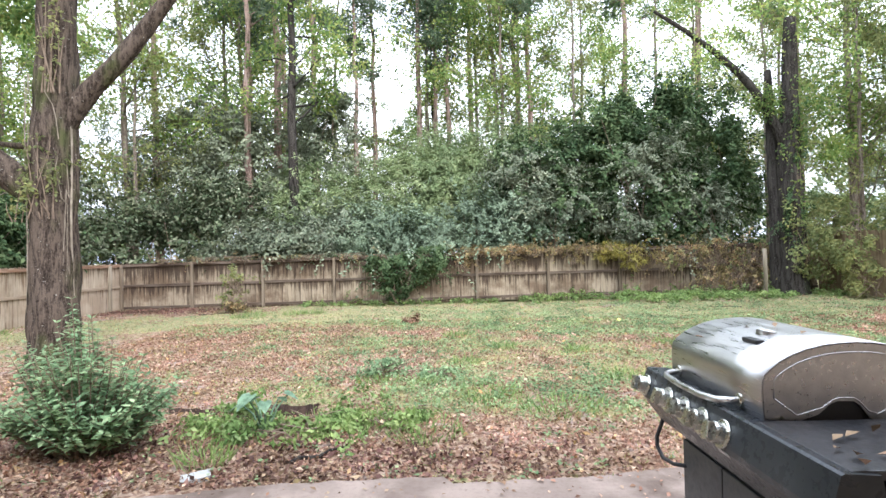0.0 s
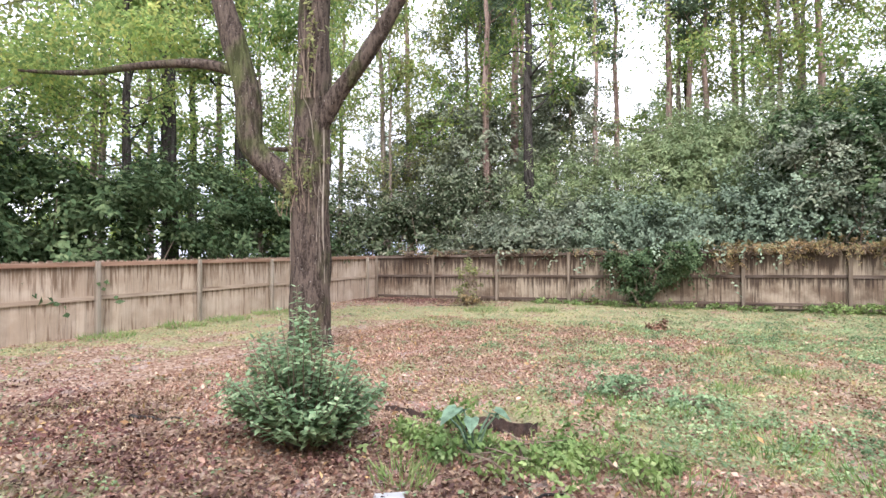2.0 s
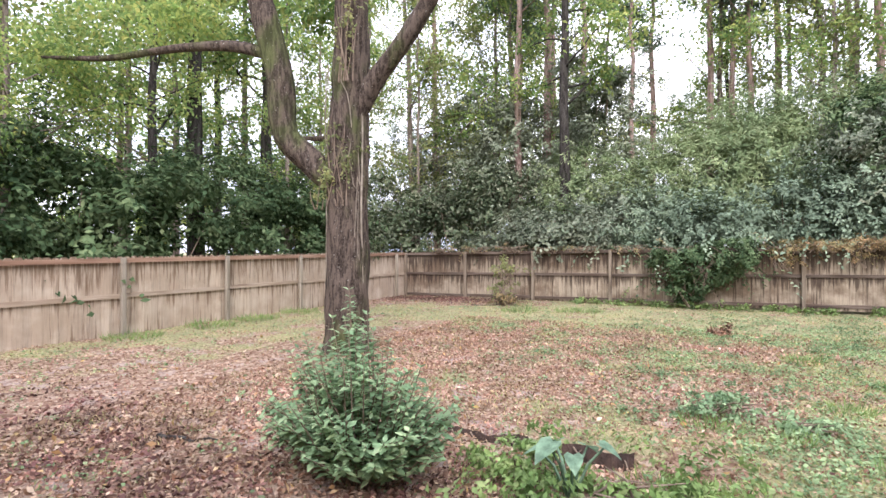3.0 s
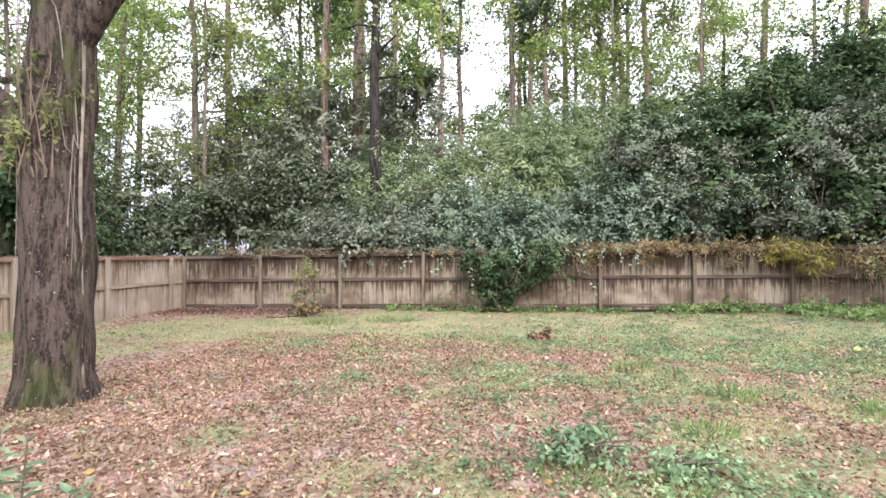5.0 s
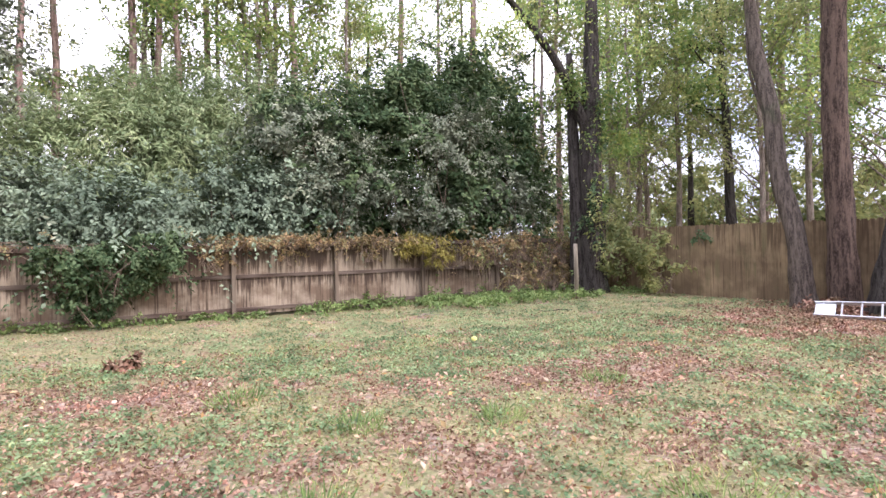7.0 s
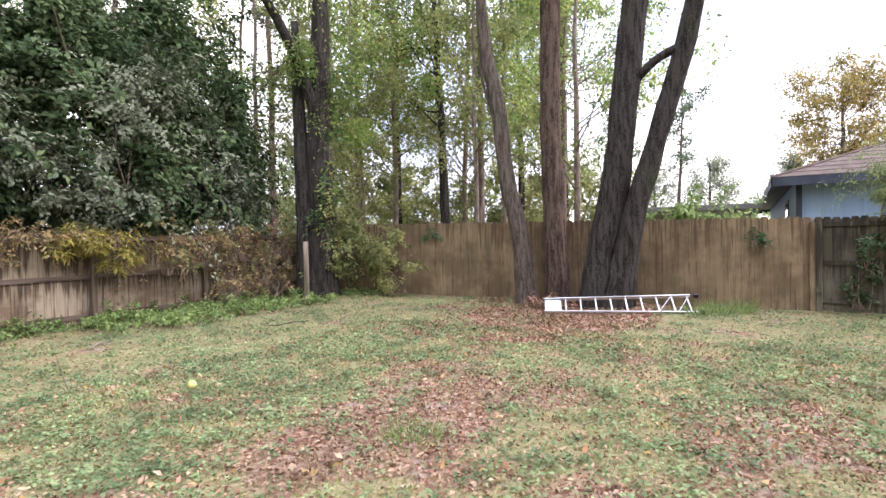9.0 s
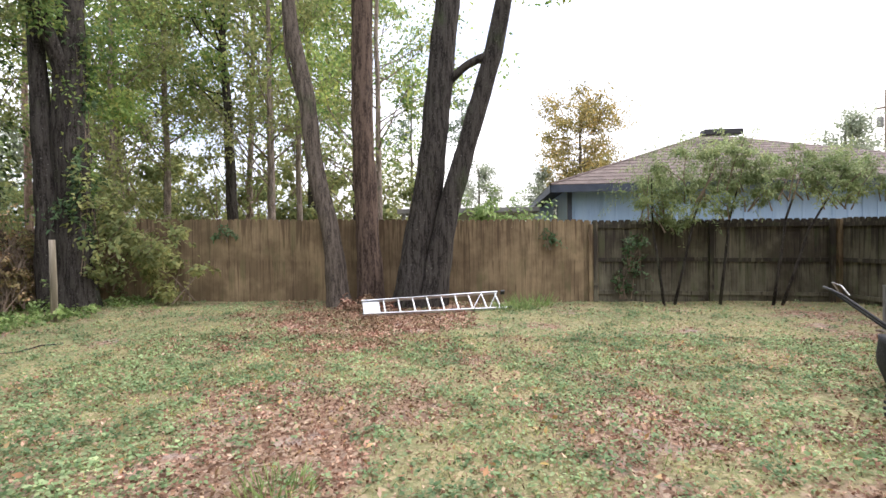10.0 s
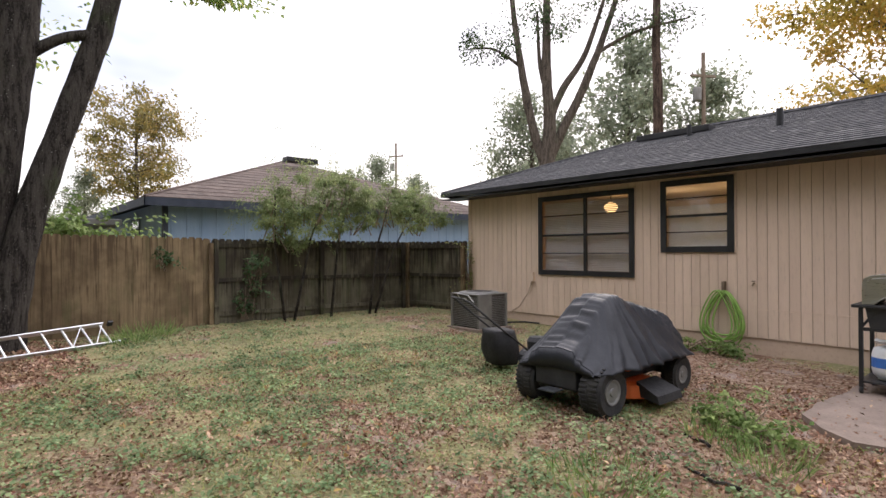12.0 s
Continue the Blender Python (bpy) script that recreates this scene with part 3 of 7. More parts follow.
def fence(name, label, p0, p1, base, top, mat, rails_inside, post_mat=None, pitch=0.142, rail_at=(0.12, 0.52, 0.93), cap=False, post_gap=2.47, first=0.0, rnd=1, rail_mat=None, cap_mat=None):
    """A board fence from p0 to p1; its local y points away from the yard."""
    rs = random.Random(rnd)
    d = Vector((p1[0] - p0[0], p1[1] - p0[1], 0))
    ln = d.length
    ob = thing(name, label, "fence", (p0[0], p0[1], 0), math.degrees(math.atan2(d.y, d.x)))
    kinds = [picket_mesh("picket", pitch - g, mat, e, q) for g, e, q in ((-0.003, 0.03, 0), (-0.002, 0.028, 0.001), (-0.004, 0.034, -0.001), (-0.0025, 0.03, 0.001))]

    def lv(x, ends):
        return ends[0] + (ends[1] - ends[0]) * x / ln

    x = pitch / 2
    while x < ln:
        k = link("picket", kinds[rs.randrange(4)], ob)
        b = lv(x, base) + rs.uniform(-0.012, 0.012) - 0.02
        t = lv(x, top) + rs.uniform(-0.012, 0.014)
        k.location = (x, 0.03 + (0.004 if len(ob.children) % 2 else -0.003) + rs.uniform(-0.002, 0.002), b)
        k.rotation_euler = (0, radians(rs.uniform(-0.12, 0.12)), 0)
        k.scale = (1, 1, t - b)
        x += pitch
    side = -1 if rails_inside else 1
    n = max(1, round(ln / post_gap))
    posts = [min(ln - 0.05, max(0.05, first + i * post_gap)) for i in range(n + 2) if first + i * post_gap < ln + 0.3]
    edges = [0.0] + [p for p in posts if 0.3 < p < ln - 0.3] + [ln]
    for a, c in zip(edges[:-1], edges[1:]):
        for q in rail_at:
            m = Mesh()
            z0, z1 = [lv(x, base) + q * (lv(x, top) - lv(x, base)) + rs.uniform(-0.012, 0.012) for x in (a, c)]
            h, yy = 0.043, 0.03 + side * 0.030
            o = [(a, z0 - h), (c - 0.004, z1 - h), (c - 0.004, z1 + h), (a, z0 + h)]
            m.prism(o, yy - 0.019, yy + 0.019)
            part("rail", m, rail_mat or (M_RAIL if mat is not M_FENCE_S else mat), ob)
        if cap:
            m = Mesh()
            o = [(a, lv(a, top) - 0.115), (c - 0.004, lv(c, top) - 0.115), (c - 0.004, lv(c, top) - 0.03), (a, lv(a, top) - 0.03)]
            m.prism(o, -0.046, -0.006)
            part("top_rail", m, cap_mat or M_RAIL, ob)
    for p in posts:
        yy = 0.03 + side * 0.092
        m = Mesh().box(p - 0.045, yy - 0.043, lv(p, base) - 0.05, p + 0.045, yy + 0.043, lv(p, top) - 0.03 + rs.uniform(-0.03, 0.02), bev=0.006)
        part("post", m, post_mat or M_POST, ob)
    return ob


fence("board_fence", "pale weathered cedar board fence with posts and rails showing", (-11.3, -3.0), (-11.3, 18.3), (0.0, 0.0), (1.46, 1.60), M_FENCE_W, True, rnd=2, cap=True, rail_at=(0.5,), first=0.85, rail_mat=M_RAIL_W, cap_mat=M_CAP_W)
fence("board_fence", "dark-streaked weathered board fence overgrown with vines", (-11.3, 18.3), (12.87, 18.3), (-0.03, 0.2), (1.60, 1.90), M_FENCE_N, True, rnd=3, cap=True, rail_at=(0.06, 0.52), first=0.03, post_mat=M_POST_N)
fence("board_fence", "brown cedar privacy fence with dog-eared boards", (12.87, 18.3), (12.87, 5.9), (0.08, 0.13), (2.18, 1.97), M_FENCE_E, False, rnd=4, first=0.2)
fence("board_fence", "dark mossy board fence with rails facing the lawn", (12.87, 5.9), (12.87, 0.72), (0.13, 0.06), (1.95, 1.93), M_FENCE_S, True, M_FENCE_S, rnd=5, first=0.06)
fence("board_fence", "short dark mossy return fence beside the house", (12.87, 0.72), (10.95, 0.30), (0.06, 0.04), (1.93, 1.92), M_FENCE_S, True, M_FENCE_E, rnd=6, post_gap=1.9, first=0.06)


# ---------------------------------------------------------------- the house
WY = 0.27      # outer face of the back wall
HX = 10.84     # its corner
EAVE = 2.98
house = thing("house", "single-storey house, tan grooved siding, black trim, dark shingle roof", "house", (5.0, 0.0, 0.0))
HO = Vector((5.0, 0.0, 0.0))


def hpart(name, mesh, mat, parent=None, label="", smooth=False):
    mesh.v = [tuple(Vector(p) - HO) for p in mesh.v]
    return part(name, mesh, mat, parent or house, label, smooth)


WINDOWS = [(6.36, 8.60, 1.16, 2.82), (4.60, 5.80, 1.64, 2.88)]
DOOR = (-0.37, 0.58, 0.08, 2.15)


def wall_rects(x0, x1, z0, z1, holes):
    """Splits a wall's face round its openings into upright strips."""
    xs = sorted({x0, x1, *[q for h in holes for q in h[:2] if x0 < q < x1]})
    for a, b in zip(xs[:-1], xs[1:]):
        cut = sorted((h[2], h[3]) for h in holes if h[0] < b - 1e-6 and h[1] > a + 1e-6)
        z = z0
        for lo, hi in cut:
            if lo > z:
                yield a, b, z, lo
            z = max(z, hi)
        if z < z1:
            yield a, b, z, z1


HOLES = [w for w in WINDOWS] + [DOOR]
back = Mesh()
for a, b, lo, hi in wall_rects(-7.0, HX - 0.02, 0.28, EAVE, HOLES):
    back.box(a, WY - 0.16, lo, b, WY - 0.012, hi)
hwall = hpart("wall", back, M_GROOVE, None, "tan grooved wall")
x = -7.0
while x < HX - 0.01:
    xe = min(x + 0.148, HX)
    for a, b, lo, hi in wall_rects(x + 0.0045, xe - 0.0045, 0.26, EAVE, [h for h in HOLES if h[0] < xe and h[1] > x]):
        if b - a > 0.012:
            q = hpart("siding_board", Mesh().box(a, WY - 0.012, lo, b, WY, hi), M_SIDING, hwall)
    x += 0.148
hpart("wall", Mesh().box(HX - 0.16, -7.2, 0.28, HX, WY - 0.165, EAVE), M_SIDING, None, "tan side wall")
hpart("wall", Mesh().box(-7.0, -7.36, 0.28, HX, -7.2, EAVE), M_SIDING)
hpart("wall", Mesh().box(-7.16, -7.36, 0.28, -7.0, WY, EAVE), M_SIDING)
hpart("corner_board", Mesh().box(HX - 0.09, WY + 0.001, 0.26, HX + 0.02, WY + 0.022, EAVE, bev=0.004), M_SIDING)
hpart("foundation", Mesh().box(-6.98, -7.3, -0.2, HX - 0.02, WY - 0.025, 0.26), M_FOUND, None, "painted concrete foundation")
hpart("room_floor", Mesh().box(-6.9, -7.1, 0.262, HX - 0.17, -0.4, 0.275), M_CONC)
hpart("door_step", Mesh().box(-1.2, -0.399, 0.0, 1.2, WY - 0.03, 0.075), M_CONC)
hpart("ceiling", Mesh().box(-6.9, -7.1, 2.6 + 0.3, HX - 0.17, WY - 0.17, 2.62 + 0.3), M_ROOM)
hpart("room_wall", Mesh().box(3.4, -3.6, 0.28, 3.5, WY - 0.17, 2.89), M_ROOM)
hpart("room_wall", Mesh().box(3.51, -3.7, 0.28, HX - 0.17, -3.6, 2.89), M_ROOM)
# white door lining and the open doorway
dm = Mesh()
dm.box(DOOR[0] - 0.06, WY - 0.20, 0.08, DOOR[0], WY + 0.02, DOOR[3] + 0.06, bev=0.004)
dm.box(DOOR[1], WY - 0.20, 0.08, DOOR[1] + 0.06, WY + 0.02, DOOR[3] + 0.06, bev=0.004)
dm.box(DOOR[0] + 0.001, WY - 0.20, DOOR[3], DOOR[1] - 0.001, WY + 0.02, DOOR[3] + 0.06, bev=0.004)
hpart("door_frame", dm, M_WHITE, None, "white painted door frame")

# roof: hip at the near gable end, courses of shingles that overlap
EY, EX, RS, PITCH = 0.82, 11.30, 3.9, 0.36


def slope_courses(parent, corner_a, corner_b, ridge_a, ridge_b, n, mat, o):
    """Overlapping courses between an eave line and a ridge line."""
    a0, b0, a1, b1 = [Vector(p) for p in (corner_a, corner_b, ridge_a, ridge_b)]
    nrm = (b0 - a0).cross(a1 - a0).normalized()
    if nrm.z < 0:
        nrm = -nrm
    for i in range(n):
        u, v = i / n, min((i + 1.12) / n, 1.0)
        lo_a, lo_b, hi_a, hi_b = a0.lerp(a1, u), b0.lerp(b1, u), a0.lerp(a1, v), b0.lerp(b1, v)
        m = Mesh()
        top = [lo_a + nrm * 0.016, lo_b + nrm * 0.016, hi_b + nrm * 0.003, hi_a + nrm * 0.003]
        bot = [lo_a, lo_b, hi_b - nrm * 0.004, hi_a - nrm * 0.004]
        m.add([p - o for p in top + bot], [(0, 1, 2, 3), (7, 6, 5, 4), (0, 4, 5, 1), (1, 5, 6, 2), (2, 6, 7, 3), (3, 7, 4, 0)])
        part("shingle_course", m, mat, parent)


def hip_roof(owner, o, x0, x1, y0, y1, z, pitch, mat, trim, overhang_trim=0.085, n=26, ends=(True, True)):
    run = (y1 - y0) / 2
    rz, ym = z + pitch * run, (y0 + y1) / 2
    xa, xb = x0 + (run if ends[0] else 0), x1 - (run if ends[1] else 0)
    base = Mesh()
    vs = [(x0, y0, z), (x1, y0, z), (x1, y1, z), (x0, y1, z), (xa, ym, rz), (xb, ym, rz)]
    base.add([Vector(p) - o - Vector((0, 0, 0.012)) for p in vs], [(3, 2, 1, 0), (0, 1, 5, 4), (2, 3, 4, 5), (1, 2, 5), (3, 0, 4)])
    deck = part("roof", base, trim, owner, "roof")
    slope_courses(deck, (x0, y1, z), (x1, y1, z), (xa, ym, rz), (xb, ym, rz), n, mat, o)
    slope_courses(deck, (x0, y0, z), (x1, y0, z), (xa, ym, rz), (xb, ym, rz), n, mat, o)
    if ends[1]:
        slope_courses(deck, (x1, y0, z), (x1, y1, z), (xb, ym, rz), (xb, ym, rz), n, mat, o)
    if ends[0]:
        slope_courses(deck, (x0, y0, z), (x0, y1, z), (xa, ym, rz), (xa, ym, rz), n, mat, o)
    for a, b in (((x0, y1), (x1, y1)), ((x0, y0), (x1, y0)), ((x1, y0), (x1, y1)), ((x0, y0), (x0, y1))):
        e = 0.012
        m = Mesh().box(min(a[0], b[0]) - e - o.x, min(a[1], b[1]) - e - o.y, z - overhang_trim - o.z, max(a[0], b[0]) + e - o.x, max(a[1], b[1]) + e - o.y, z - 0.006 - o.z)
        part("fascia", m, trim, owner, "dark fascia board")
    for s, t in (((x0, y1), (xa, ym)), ((x1, y1), (xb, ym)), ((x1, y0), (xb, ym))):
        part("hip_cap", Mesh().tube([Vector((*s, z + 0.012)) - o, Vector((*t, rz + 0.012)) - o], 0.045, 6), mat, owner)
    part("ridge_cap", Mesh().tube([Vector((xa, ym, rz + 0.015)) - o, Vector((xb, ym, rz + 0.015)) - o], 0.055, 6), mat, owner)
    return deck


hip_roof(house, HO, -7.6, EX, -6.98, EY, EAVE + 0.12, PITCH, M_SHINGLE, M_BLACK)
hpart("soffit", Mesh().box(-7.55, WY + 0.004, EAVE - 0.03, EX - 0.02, EY - 0.02, EAVE - 0.01), M_BLACK)


def window(x0, x1, z0, z1, split, rails, blinds, tilt):
    w = hpart("window", Mesh().box(x0 + 0.001, WY - 0.10, z0 + 0.001, x0 + 0.012, WY - 0.03, z1 - 0.001), M_BLACK)
    t = 0.085
    for a, b, c, d in ((x0 - 0.02, x0 + t, z0 - 0.02, z1 + 0.02), (x1 - t, x1 + 0.02, z0 - 0.02, z1 + 0.02), (x0 + t + 0.001, x1 - t - 0.001, z0 - 0.02, z0 + t), (x0 + t + 0.001, x1 - t - 0.001, z1 - t, z1 + 0.02)):
        hpart("window_frame", Mesh().box(a, WY + 0.002, c, b, WY + 0.035, d, bev=0.004), M_BLACK, w)
    if split:
        xm = x0 + (x1 - x0) * split
        hpart("mullion", Mesh().box(xm - 0.03, WY - 0.05, z0 + 0.065, xm + 0.03, WY + 0.012, z1 - 0.065), M_BLACK, w)
    for q, h in rails:
        zz = z0 + (z1 - z0) * q
        hpart("muntin", Mesh().box(x0 + 0.066, WY - 0.045, zz - h, x1 - 0.066, WY + 0.006, zz + h), M_BLACK, w)
    g = hpart("pane", Mesh().box(x0 + 0.05, WY - 0.040, z0 + 0.05, x1 - 0.05, WY - 0.034, z1 - 0.05), M_GLASS, w)
    g.visible_shadow = False
    s = Mesh()
    z = z0 + 0.07
    while z < blinds:
        s.box(x0 + 0.055, -0.024, -0.001, x1 - 0.055, 0.024, 0.001, m=Matrix.Translation((0, WY - 0.13, z)) @ Matrix.Rotation(radians(tilt), 4, "X"))
        z += 0.036
    hpart("blind", s, M_BLIND, w, "white horizontal slat blind")
    return w


window(*WINDOWS[0], 0.48, ((0.50, 0.022), (0.27, 0.010), (0.75, 0.010)), 2.70, -34)
window(*WINDOWS[1], 0, ((0.50, 0.022), (0.27, 0.010), (0.75, 0.010)), 2.45, -50)

# the patio
patio = Mesh()
corners = [(-2.35, 0.28), (2.70, 0.28), (2.70, 2.0), (2.76, 2.6), (2.80, 3.1), (2.80, 3.5), (2.56, 3.85), (2.28, 4.08), (1.7, 3.92), (0.9, 3.77), (0.02, 3.72), (-0.05, 3.84), (-0.6, 3.80), (-1.2, 3.78), (-2.3, 3.55)]
outline = []
for (ax, ay), (bx, by) in zip(corners, corners[1:] + corners[:1]):
    k = max(1, int(math.hypot(bx - ax, by - ay) / 0.11)) if ay > 0.5 and by > 0.5 else 1
    for i in range(k):
        u = i / k
        wear = 0.022 if i else 0.0
        outline.append((ax + (bx - ax) * u + wear * R.uniform(-1, 1), ay + (by - ay) * u + wear * R.uniform(-1, 1)))
patio.add([(x, y, z) for z in (-0.06, 0.055) for x, y in outline], [tuple(range(len(outline) - 1, -1, -1)), tuple(range(len(outline), 2 * len(outline)))] + [(k, (k + 1) % len(outline), (k + 1) % len(outline) + len(outline), k + len(outline)) for k in range(len(outline))])
pat = link("patio", patio.data("patio", M_CONC))
tagged(pat, "worn concrete patio slab with broken edges", "patio", kind="structure")

# ---------------------------------------------------------------- the neighbour's house
NO = Vector((22.0, 0.0, 0.0))
nb = thing("house", "neighbouring house with pale blue siding and a brown shingle hip roof", "house", tuple(NO))
NX, NY0, NY1 = 17.1, -7.2, 5.85
for a, b in (((NX, NY0), (NX + 0.15, NY1)), ((NX + 0.16, NY1 - 0.15), (33, NY1)), ((33, NY0), (33.15, NY1)), ((NX + 0.16, NY0), (33, NY0 + 0.15))):
    part("wall", Mesh().box(a[0] - NO.x, a[1], 0, b[0] - NO.x, b[1], 3.06), M_BLUE, nb, "pale blue wall")
y = NY0 + 0.3
while y < NY1 - 0.1:
    part("batten", Mesh().box(NX - 0.02 - NO.x, y - 0.02, 0.2, NX - 0.002 - NO.x, y + 0.02, 3.05), M_BLUE, nb)
    y += 0.405
part("corner_board", Mesh().box(NX - 0.03 - NO.x, NY1 - 0.10, 0.1, NX + 0.10 - NO.x, NY1 + 0.03, 3.05), M_NAVY, nb, "dark blue corner trim")
wn = part("window", Mesh().box(20.0 - NO.x, NY1 + 0.002, 1.3, 21.2 - NO.x, NY1 + 0.03, 2.75), M_NAVY, nb)
part("pane", Mesh().box(20.1 - NO.x, NY1 + 0.031, 1.4, 21.1 - NO.x, NY1 + 0.036, 2.65), M_GLASS, wn)
hip_roof(nb, NO, 16.45, 33.7, NY0 - 0.6, NY1 + 0.6, 3.12, 0.37, M_SHINGLE_B, M_NAVY, 0.22, n=18)


M_WILLOW = foliage("fine_sapling_leaves", [(0.180, 0.240, 0.102), (0.252, 0.312, 0.132), (0.336, 0.360, 0.168)], patch=1.0, through_light=0.45)


# ---------------------------------------------------------------- trees
def limb(m, start, way, length, r0, r1, rs, bend=0.25, steps=7, sides=8, wob=0.0, up=0.0):
    """A tapered, bending limb; gives the points along it."""
    p, d = Vector(start), Vector(way).normalized()
    pts, rad = [p.copy()], [r0]
    for i in range(steps):
        d = (d + Vector((rs.uniform(-bend, bend), rs.uniform(-bend, bend), rs.uniform(-bend, bend) + up)) * 0.6).normalized()
        p = p + d * length / steps
        pts.append(p.copy())
        rad.append(r0 + (r1 - r0) * ((i + 1) / steps) ** 0.85)
    m.tube(pts, rad, sides, True, wob)
    return pts


def tall_tree(name, label, base, h, r, bark, leaves, rnd, lean=(0, 0), crown_from=0.45, boughs=14, spread=3.0, n=5200, size=0.2, category="tree", group="", sides=9, rounded=False):
    """A tall forest tree: a trunk, boughs from some height, leaf clumps round their ends."""
    rs, ns = random.Random(rnd), np.random.RandomState(rnd)
    ob = thing(name, label, category, (base[0], base[1], base[2] if len(base) > 2 else -0.1), group=group)
    m = Mesh()
    pts, rad = [], []
    for i in range(15):
        u = i / 14
        wig = 0.012 * h * u
        pts.append(Vector((lean[0] * u * h + rs.uniform(-wig, wig) * 0.5, lean[1] * u * h + rs.uniform(-wig, wig) * 0.5, u * h)))
        rad.append(r * (1.0 - 0.78 * u) * (1.28 if i == 0 else 1.0))
    m.tube(pts, rad, min(sides, 8), True, 0.12)
    P, O = [], []
    for b in range(boughs):
        u = crown_from + (0.97 - crown_from) * (b + rs.random()) / boughs
        i = min(int(u * 14), 13)
        s = pts[i].lerp(pts[i + 1], u * 14 - i)
        a = rs.uniform(0, 2 * math.pi)
        ln = spread * (1.25 - u) * rs.uniform(0.6, 1.15)
        if rounded:
            ln = 0.75 * spread * math.sqrt(max(0.08, 1 - ((u - 0.72) / 0.36) ** 2)) * rs.uniform(0.7, 1.1)
        q = limb(m, s, (math.cos(a), math.sin(a), rs.uniform(0.25, 0.8)), ln, r * 0.30 * (1.2 - u), 0.012, rs, 0.35, 6, 4)
        for k in (3, 5, 6):
            e = q[k] + Vector((rs.uniform(-0.4, 0.4), rs.uniform(-0.4, 0.4), rs.uniform(-0.2, 0.4)))
            cr = rs.uniform(0.55, 1.1) * spread * 0.36
            c, o = clump(e, (cr, cr, cr * 0.7), max(6, n // (boughs * 3)), ns, 0.0, 0.6)
            P.append(c)
            O.append(o)
            m.tube([q[k - 1], e], [0.02, 0.006], 3, False)
    part("trunk", m, bark, ob, smooth=True)
    P, O = np.concatenate(P), np.concatenate(O)
    D, U = spray(len(P), ns, O, 0.35)
    link("crown", leaf_mesh("crown", P, D, U, ns.uniform(0.7, 1.3, len(P)) * size, ns.uniform(0.45, 0.65, len(P)) * size, leaves), ob)
    return ob


WOODS = "trees of the wood"
t_pine = tall_tree("pine_tree", "tall slender pine with a bare reddish trunk in the wood", (-9, 30), 24, 0.22, M_BARK_HAZEPINE, M_PINE, 1, crown_from=0.55, boughs=18, spread=3.6, n=5200, size=0.20, group=WOODS)
t_oak = tall_tree("oak_tree", "tall thin oak with yellow-green leaves in the wood", (-10.5, 27.5), 19, 0.17, M_BARK_HAZED, M_CANOPY, 2, crown_from=0.22, boughs=26, spread=5.4, n=7000, size=0.20, group=WOODS)
t_gum = tall_tree("gum_tree", "slim forest tree with sparse pale green leaves", (2.0, 31), 21, 0.15, M_BARK_HAZED, M_YELLOW, 3, crown_from=0.2, boughs=24, spread=4.6, n=6600, size=0.19, group=WOODS)
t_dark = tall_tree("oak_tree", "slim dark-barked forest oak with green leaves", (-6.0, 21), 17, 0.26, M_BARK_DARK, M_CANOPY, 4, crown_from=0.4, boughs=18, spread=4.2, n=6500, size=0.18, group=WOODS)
wr = random.Random(5)
kinds = (t_pine, t_oak, t_gum, t_dark)
# the wood to the north and west, in loose rows
SPOTS = [(-15, 27), (-12, 33), (-7.5, 25), (-6.6, 33), (-0.6, 29.5), (0.2, 31.0), (1.5, 35), (3.6, 28), (5.2, 33), (6.8, 26.5), (8.5, 31), (10.5, 35), (12.5, 27), (14.5, 31), (17, 25), (18.5, 29),
         (16, 21.5), (19.5, 20), (22, 24), (18, 16.5), (22, 17.5), (25, 20), (21, 13), (26, 14.5), (-17, 22), (-20, 27), (-18, 17), (-16, 12.5), (-20, 9), (-17, 6), (-22, 14), (-24, 20), (-9.5, 26), (-12, 28), (-14.5, 24), (-16.5, 15.5), (-18.5, 11.5), (-11, 30), (-7, 29.5), (4.8, 30), (2.8, 26), (28, 26), (24, 30), (30, 18), (-25, 33), (-30, 24)]
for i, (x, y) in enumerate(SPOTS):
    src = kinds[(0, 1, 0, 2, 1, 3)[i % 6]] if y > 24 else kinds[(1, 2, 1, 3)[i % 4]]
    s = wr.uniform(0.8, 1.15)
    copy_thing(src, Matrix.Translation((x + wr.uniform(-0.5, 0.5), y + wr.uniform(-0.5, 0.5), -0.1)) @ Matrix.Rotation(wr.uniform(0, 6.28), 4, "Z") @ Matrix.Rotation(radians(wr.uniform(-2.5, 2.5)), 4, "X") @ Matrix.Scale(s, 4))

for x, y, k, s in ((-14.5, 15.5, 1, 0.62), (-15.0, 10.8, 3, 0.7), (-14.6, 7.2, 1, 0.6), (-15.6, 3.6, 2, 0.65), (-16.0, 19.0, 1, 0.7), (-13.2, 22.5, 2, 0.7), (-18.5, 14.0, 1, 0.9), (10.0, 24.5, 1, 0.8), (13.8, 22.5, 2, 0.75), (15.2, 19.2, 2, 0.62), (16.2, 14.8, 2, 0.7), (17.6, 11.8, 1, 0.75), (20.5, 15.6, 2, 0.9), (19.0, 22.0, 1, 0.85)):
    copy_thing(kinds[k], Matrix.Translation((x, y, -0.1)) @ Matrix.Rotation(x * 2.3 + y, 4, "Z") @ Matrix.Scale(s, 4))
